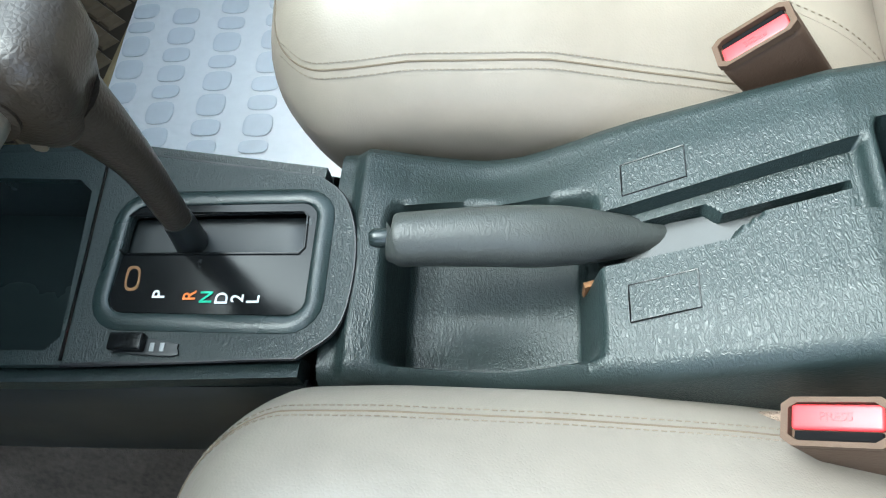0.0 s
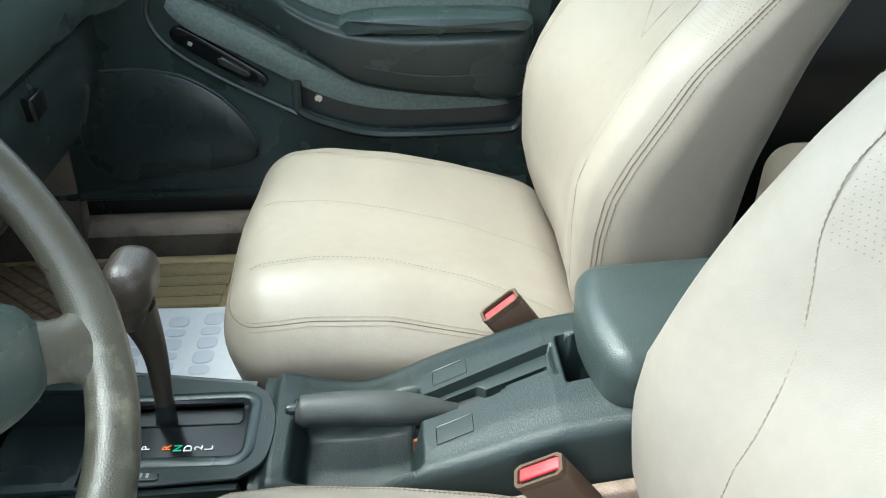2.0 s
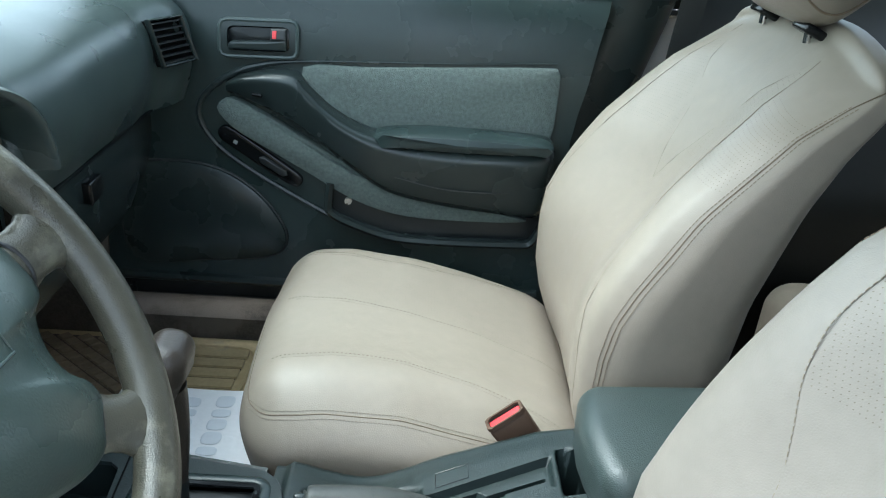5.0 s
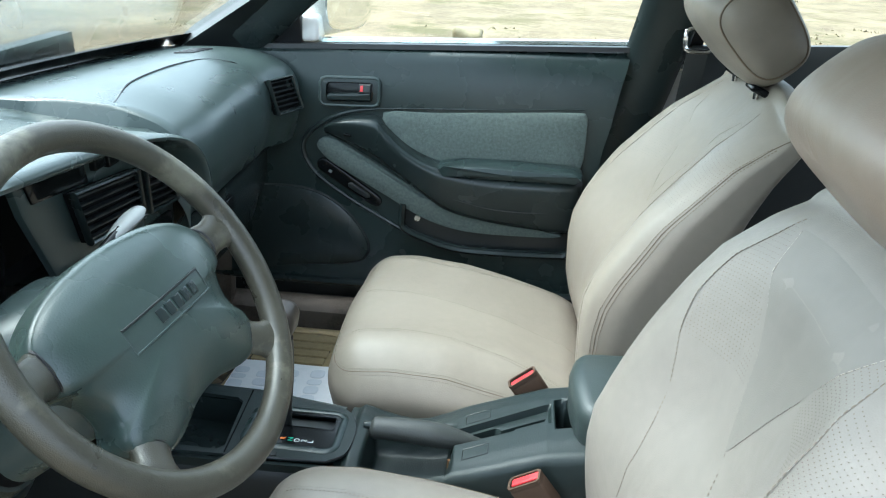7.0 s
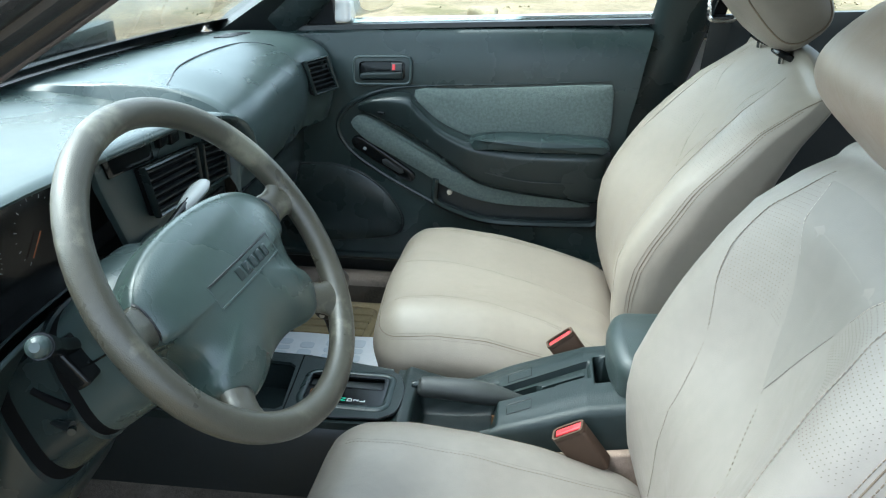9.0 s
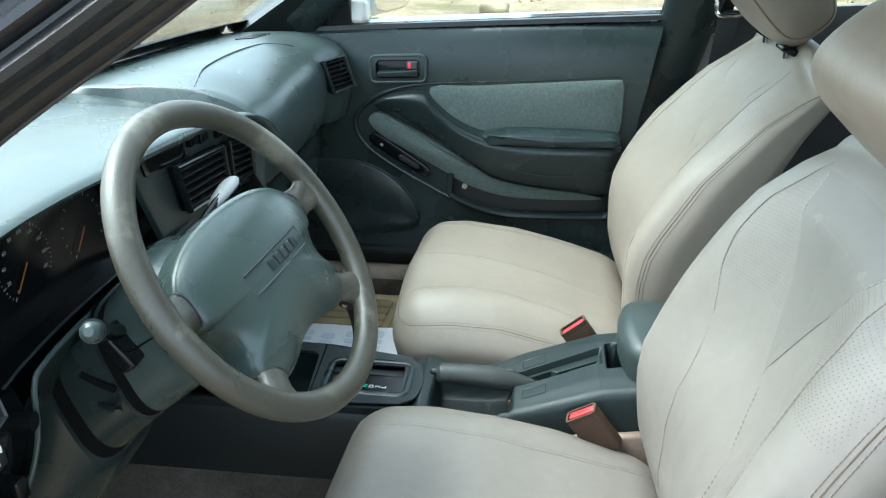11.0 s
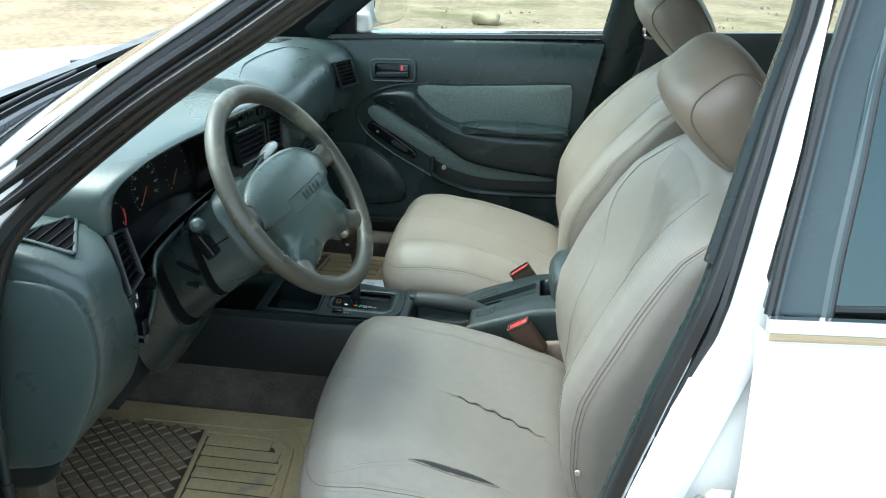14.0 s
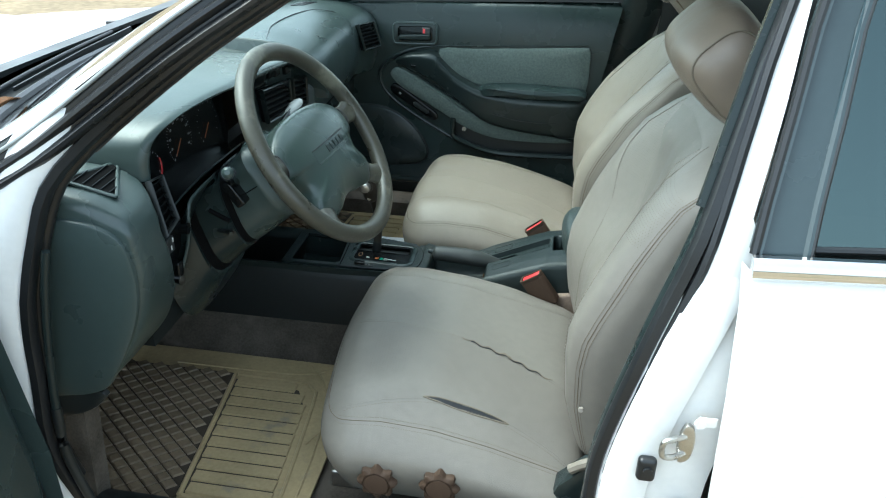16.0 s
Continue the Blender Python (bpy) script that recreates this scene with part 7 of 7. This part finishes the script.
tube("button", [OG @ Vector((0.149, -0.028, 0.640)), OG @ Vector((0.148, -0.046, 0.641)), OG @ Vector((0.148, -0.050, 0.641))], 0.0120, STEEL, lever, "dull steel shift button", steps=3, n=18, scale=[1, 1, 0.7])
tube("collar", [OG @ Vector((0.1485, -0.030, 0.640)), OG @ Vector((0.1485, -0.036, 0.6405))], 0.0165, KNOB, lever, steps=1, n=18)
tube("screw_hole", [OG @ Vector((0.153, -0.022, 0.606)), OG @ Vector((0.153, -0.0275, 0.606))], 0.0045, STEEL, lever, "sunk screw", steps=1, n=10)

# ---- handbrake ----
hb = thing("handbrake", "grey handbrake lever lowered in its slot", "handbrake", (0.44, 0.0, 0.44))
OH = Matrix.Translation((-0.444, -0.003, -0.444))
tube("grip", [OH @ Vector(q) for q in ((0.301, -0.006, 0.474), (0.303, -0.006, 0.474), (0.32, -0.005, 0.474), (0.36, -0.003, 0.472), (0.395, -0.001, 0.468), (0.425, 0.002, 0.462), (0.47, 0.006, 0.452), (0.50, 0.007, 0.448))], 0.0185, GRIP, hb, "worn grey moulded grip", steps=6, n=18,
     scale=[0.6, 0.95, 1.0, 1.08, 1.12, 1.0, 0.62, 0.3])
tube("button", [OH @ Vector((0.303, -0.006, 0.478)), OH @ Vector((0.290, -0.007, 0.479)), OH @ Vector((0.286, -0.007, 0.479))], 0.0065, SMOOTH, hb, "grey release button", steps=2, n=12, scale=[1, 1, 0.8])
v, f = sweep([OH @ Vector((0.425, -0.022, 0.425)), OH @ Vector((0.432, -0.02, 0.425))], [(-0.002, -0.02), (0.002, -0.02), (0.002, 0.012), (-0.002, 0.012)])
mesh_object("bracket", v, f, RUST, hb, "rusty steel bracket")


# ---- belt buckles ----
RED_TEXT = material("dark_red_lettering", (0.42, 0.03, 0.035), 0.5, vary=0.05)

def buckle(s, twist):
    b = thing("belt_buckle", "brown seat belt buckle with red release button", "belt buckle", (0.581 if s > 0 else 0.588, s * (0.121 if s > 0 else 0.135), 0.427 if s > 0 else 0.422), group="seat belt buckles")
    ax = Vector((-0.60, 0.0, 0.80)).normalized()
    wide = Vector((0.80, 0, 0.60))
    thin = ax.cross(wide).normalized()
    m = Matrix(((thin.x, wide.x, ax.x, 0), (thin.y, wide.y, ax.y, 0), (thin.z, wide.z, ax.z, 0), (0, 0, 0, 1))) @ Matrix.Rotation(radians(twist), 4, "Z")
    mm = Matrix.Translation((-0.022, 0, 0.045)) @ m
    block("housing", (0.0135, 0.026, 0.040), 0.006, BUCKLE, b, "brown plastic housing", mm, (2, 2, 3), 3, lambda p: Vector((p.x * (1 - 0.10 * p.z / 0.042), p.y * (1 + 0.06 * p.z / 0.042), p.z)))
    rim_o = [(a * 0.0128, q * 0.0272) for a, q in ((-1, -0.8), (-0.7, -1), (0.7, -1), (1, -0.8), (1, 0.8), (0.7, 1), (-0.7, 1), (-1, 0.8))]
    rim_i = [(a * 0.78, q * 0.86) for a, q in rim_o]
    flat_panel("rim", rim_o, [rim_i], lambda a, q, c: mm @ Vector((a, q, 0.0395 + c)), 0.0055, BUCKLE, b, "raised brown rim")
    block("release_button", (0.0066, 0.0225, 0.006), 0.0018, RED, b, "red release button", mm @ Matrix.Translation((-0.0028 * s, 0, 0.0375)))
    block("tongue_slot", (0.0026, 0.0215, 0.003), 0.001, MATTE, b, "dark tongue slot", mm @ Matrix.Translation((0.0068 * s, 0, 0.0385)))
    cu = bpy.data.curves.new("press", "FONT")
    cu.body, cu.size, cu.extrude = "PRESS", 0.0065, 0.0003
    cu.align_x, cu.align_y = "CENTER", "CENTER"
    tmp = new("press_tmp", cu)
    me = bpy.data.meshes.new_from_object(tmp.evaluated_get(bpy.context.evaluated_depsgraph_get()))
    bpy.data.objects.remove(tmp)
    me.transform(mm @ Matrix.Translation((-0.0028 * s, 0, 0.0436)) @ Matrix.Scale(-1, 4, (1, 0, 0)) @ Matrix.Rotation(radians(90 if s < 0 else -90), 4, "Z"))
    me.materials.append(RED_TEXT)
    ob_ = new("lettering", me)
    ob_.parent = b
    block("webbing", (0.003, 0.02, 0.06), 0.002, LIGHT_CARPET, b, "belt stem", Matrix.Translation((0.018, 0, -0.02)) @ m)
    return b


buckle(1, -8)
buckle(-1, 10)

# ---- floor mats, paper ----
def mat_thing(s):
    m = thing("floor_mat", "tan ribbed rubber floor mat with diamond studs", "floor mat", (-0.1, s * 0.40, 0.215), group="floor mats")
    om = Matrix.Translation((0.1, -s * 0.40, -0.215))

    def z_at(x):
        return 0.226 + 0.9 * max(0, -0.41 - x)

    def mp(x, y, h):
        return om @ Vector((x, s * y, z_at(x) + h))

    xs_m = list(np.linspace(-0.47, 0.155, 34))
    verts = []
    for h in (0.0, -0.006):
        for i, x in enumerate(xs_m):
            e = smoothstep(0.09, 0.155, x)
            y0, y1 = 0.185 + 0.05 * e ** 2, 0.690 - 0.06 * e ** 2
            verts += [mp(x, y0 + (y1 - y0) * q, h) for q in (0, 0.25, 0.5, 0.75, 1)]
    n_ = len(xs_m) * 5
    faces = [(i * 5 + j, i * 5 + j + 1, i * 5 + 6 + j, i * 5 + 5 + j) for i in range(len(xs_m) - 1) for j in range(4)]
    faces += [tuple(n_ + q for q in f_) for f_ in faces]
    e0 = [i * 5 for i in range(len(xs_m))]
    e1 = [i * 5 + 4 for i in range(len(xs_m))]
    for e_ in (e0, e1, list(range(n_ - 5, n_))):
        faces += [(a_, b_, b_ + n_, a_ + n_) for a_, b_ in zip(e_, e_[1:])]
    mesh_object("mat_base", verts, faces, MAT_RUBBER, m, "tan rubber sheet")

    def border(y):
        return -0.135 + (y - 0.29) * 0.11

    # dark sheet under the ribs, colouring in the shade of the grooves
    for pts, nm in (([(border(0.282), 0.282), (-0.01, 0.284), (0.028, 0.300), (0.052, 0.345), (0.080, 0.60), (0.078, 0.646), (border(0.646), 0.646)], "rib_gap_shade"),):
        slab(nm, pts, lambda a, b, h: mp(a, b, h), 0.0012, MAT_GAP_SHADE, m, "dark sheet for the shade in the mat grooves", 0.0004)
    y = 0.281
    while y < 0.63:
        w = 0.0295
        x1 = float(np.interp(y, [0.27, 0.29, 0.34, 0.62], [0.0, 0.035, 0.060, 0.083]))
        v, f = sweep([mp(border(y + w / 2) + 0.008, y + w / 2, 0.001), mp(x1, y + w / 2, 0.001)], [(-w / 2, -0.001), (w / 2, -0.001), (w / 2 - 0.002, 0.004), (-w / 2 + 0.002, 0.004)])
        mesh_object("rib", v, f, MAT_RUBBER, m)
        y += w + 0.0042
    for path, r in (([(border(0.65) - 0.005, 0.658), (0.06, 0.658), (0.094, 0.63), (0.096, 0.58), (0.074, 0.33), (0.058, 0.288), (0.02, 0.269), (border(0.27) - 0.005, 0.266)], 0.004), ([(-0.30, 0.245), (-0.10, 0.243), (0.02, 0.236), (0.10, 0.20)], 0.0025), ([(0.03, 0.20), (0.07, 0.25), (0.105, 0.33), (0.125, 0.50), (0.13, 0.66)], 0.0025), ([(0.10, 0.47), (0.13, 0.40), (0.15, 0.36)], 0.002)):
        mesh_object("raised_border", *sweep([mp(x, y_, 0.001) for x, y_ in smooth_path(path, 5)], ring(r, 6)), MAT_RUBBER, m)
    mesh_object("divider", *sweep([mp(border(q) - 0.003, q, 0.003) for q in np.linspace(0.268, 0.655, 5)], ring(0.006, 6, 0.004)), MAT_RUBBER, m)
    # diamond studs on the toe side
    verts, faces = [], []
    for i in range(20):
        for j in range(18):
            cx, cy = -0.50 + 0.0205 * i, 0.235 + 0.033 * j + (0.0165 if i % 2 else 0)
            if cx > border(cy) - 0.016 or cy > 0.672 or cy < 0.26 + 0.15 * max(0, -0.33 - cx):
                continue
            o = len(verts)
            for dx, dy, h in ((-0.0185, 0, 0), (0, -0.0148, 0), (0.0185, 0, 0), (0, 0.0148, 0), (-0.015, 0, 0.004), (0, -0.012, 0.004), (0.015, 0, 0.004), (0, 0.012, 0.004)):
                verts.append(mp(cx + dx, cy + dy, 0.001 + h))
            faces += [(o, o + 1, o + 5, o + 4), (o + 1, o + 2, o + 6, o + 5), (o + 2, o + 3, o + 7, o + 6), (o + 3, o, o + 4, o + 7), (o + 4, o + 5, o + 6, o + 7)]
    mesh_object("lattice", verts, faces, MAT_BROWN, m, "raised diamond studs", smooth=False)
    # second dark sheet colours in the shade between the studs
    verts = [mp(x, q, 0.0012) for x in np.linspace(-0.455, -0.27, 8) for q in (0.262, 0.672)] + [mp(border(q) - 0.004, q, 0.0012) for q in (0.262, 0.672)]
    mesh_object("stud_gap_shade", verts, [(2 * i, 2 * i + 1, 2 * i + 3, 2 * i + 2) for i in range(8)], MAT_GAP_SHADE, m, "dark sheet for the shade in the mat grooves")
    return m


mat_thing(-1)
mat_thing(1)
paper = thing("paper_mat", "white printed paper sheet on the passenger floor", "paper mat", (0.0, 0.4, 0.238))
v, f = grid_surface(np.linspace(-0.115, 0.20, 14), np.linspace(0.12, 0.492, 14), lambda x, y: Vector((x, y - 0.4, 0.004 * noise.noise((x * 9, y * 9, 1)) + 0.006)))
mesh_object("sheet", v, f, PAPER, paper, "creased white paper")
rnd = random.Random(5)
for i, x in enumerate((-0.095, -0.04, 0.02, 0.08)):
    y = 0.20
    while y < 0.45:
        w = rnd.uniform(0.016, 0.03)
        slab("print_bar", curve2([(x - 0.012, y), (x + 0.012, y), (x + 0.017, y + w / 2), (x + 0.012, y + w), (x - 0.012, y + w), (x - 0.017, y + w / 2)], 3), lambda a, b, h: Vector((a, b - 0.4, 0.0075 + 0.004 * noise.noise((a * 9, b * 9, 1)) + h)), 0.0006, PRINT, paper, "", 0.0002)
        y += w + 0.008
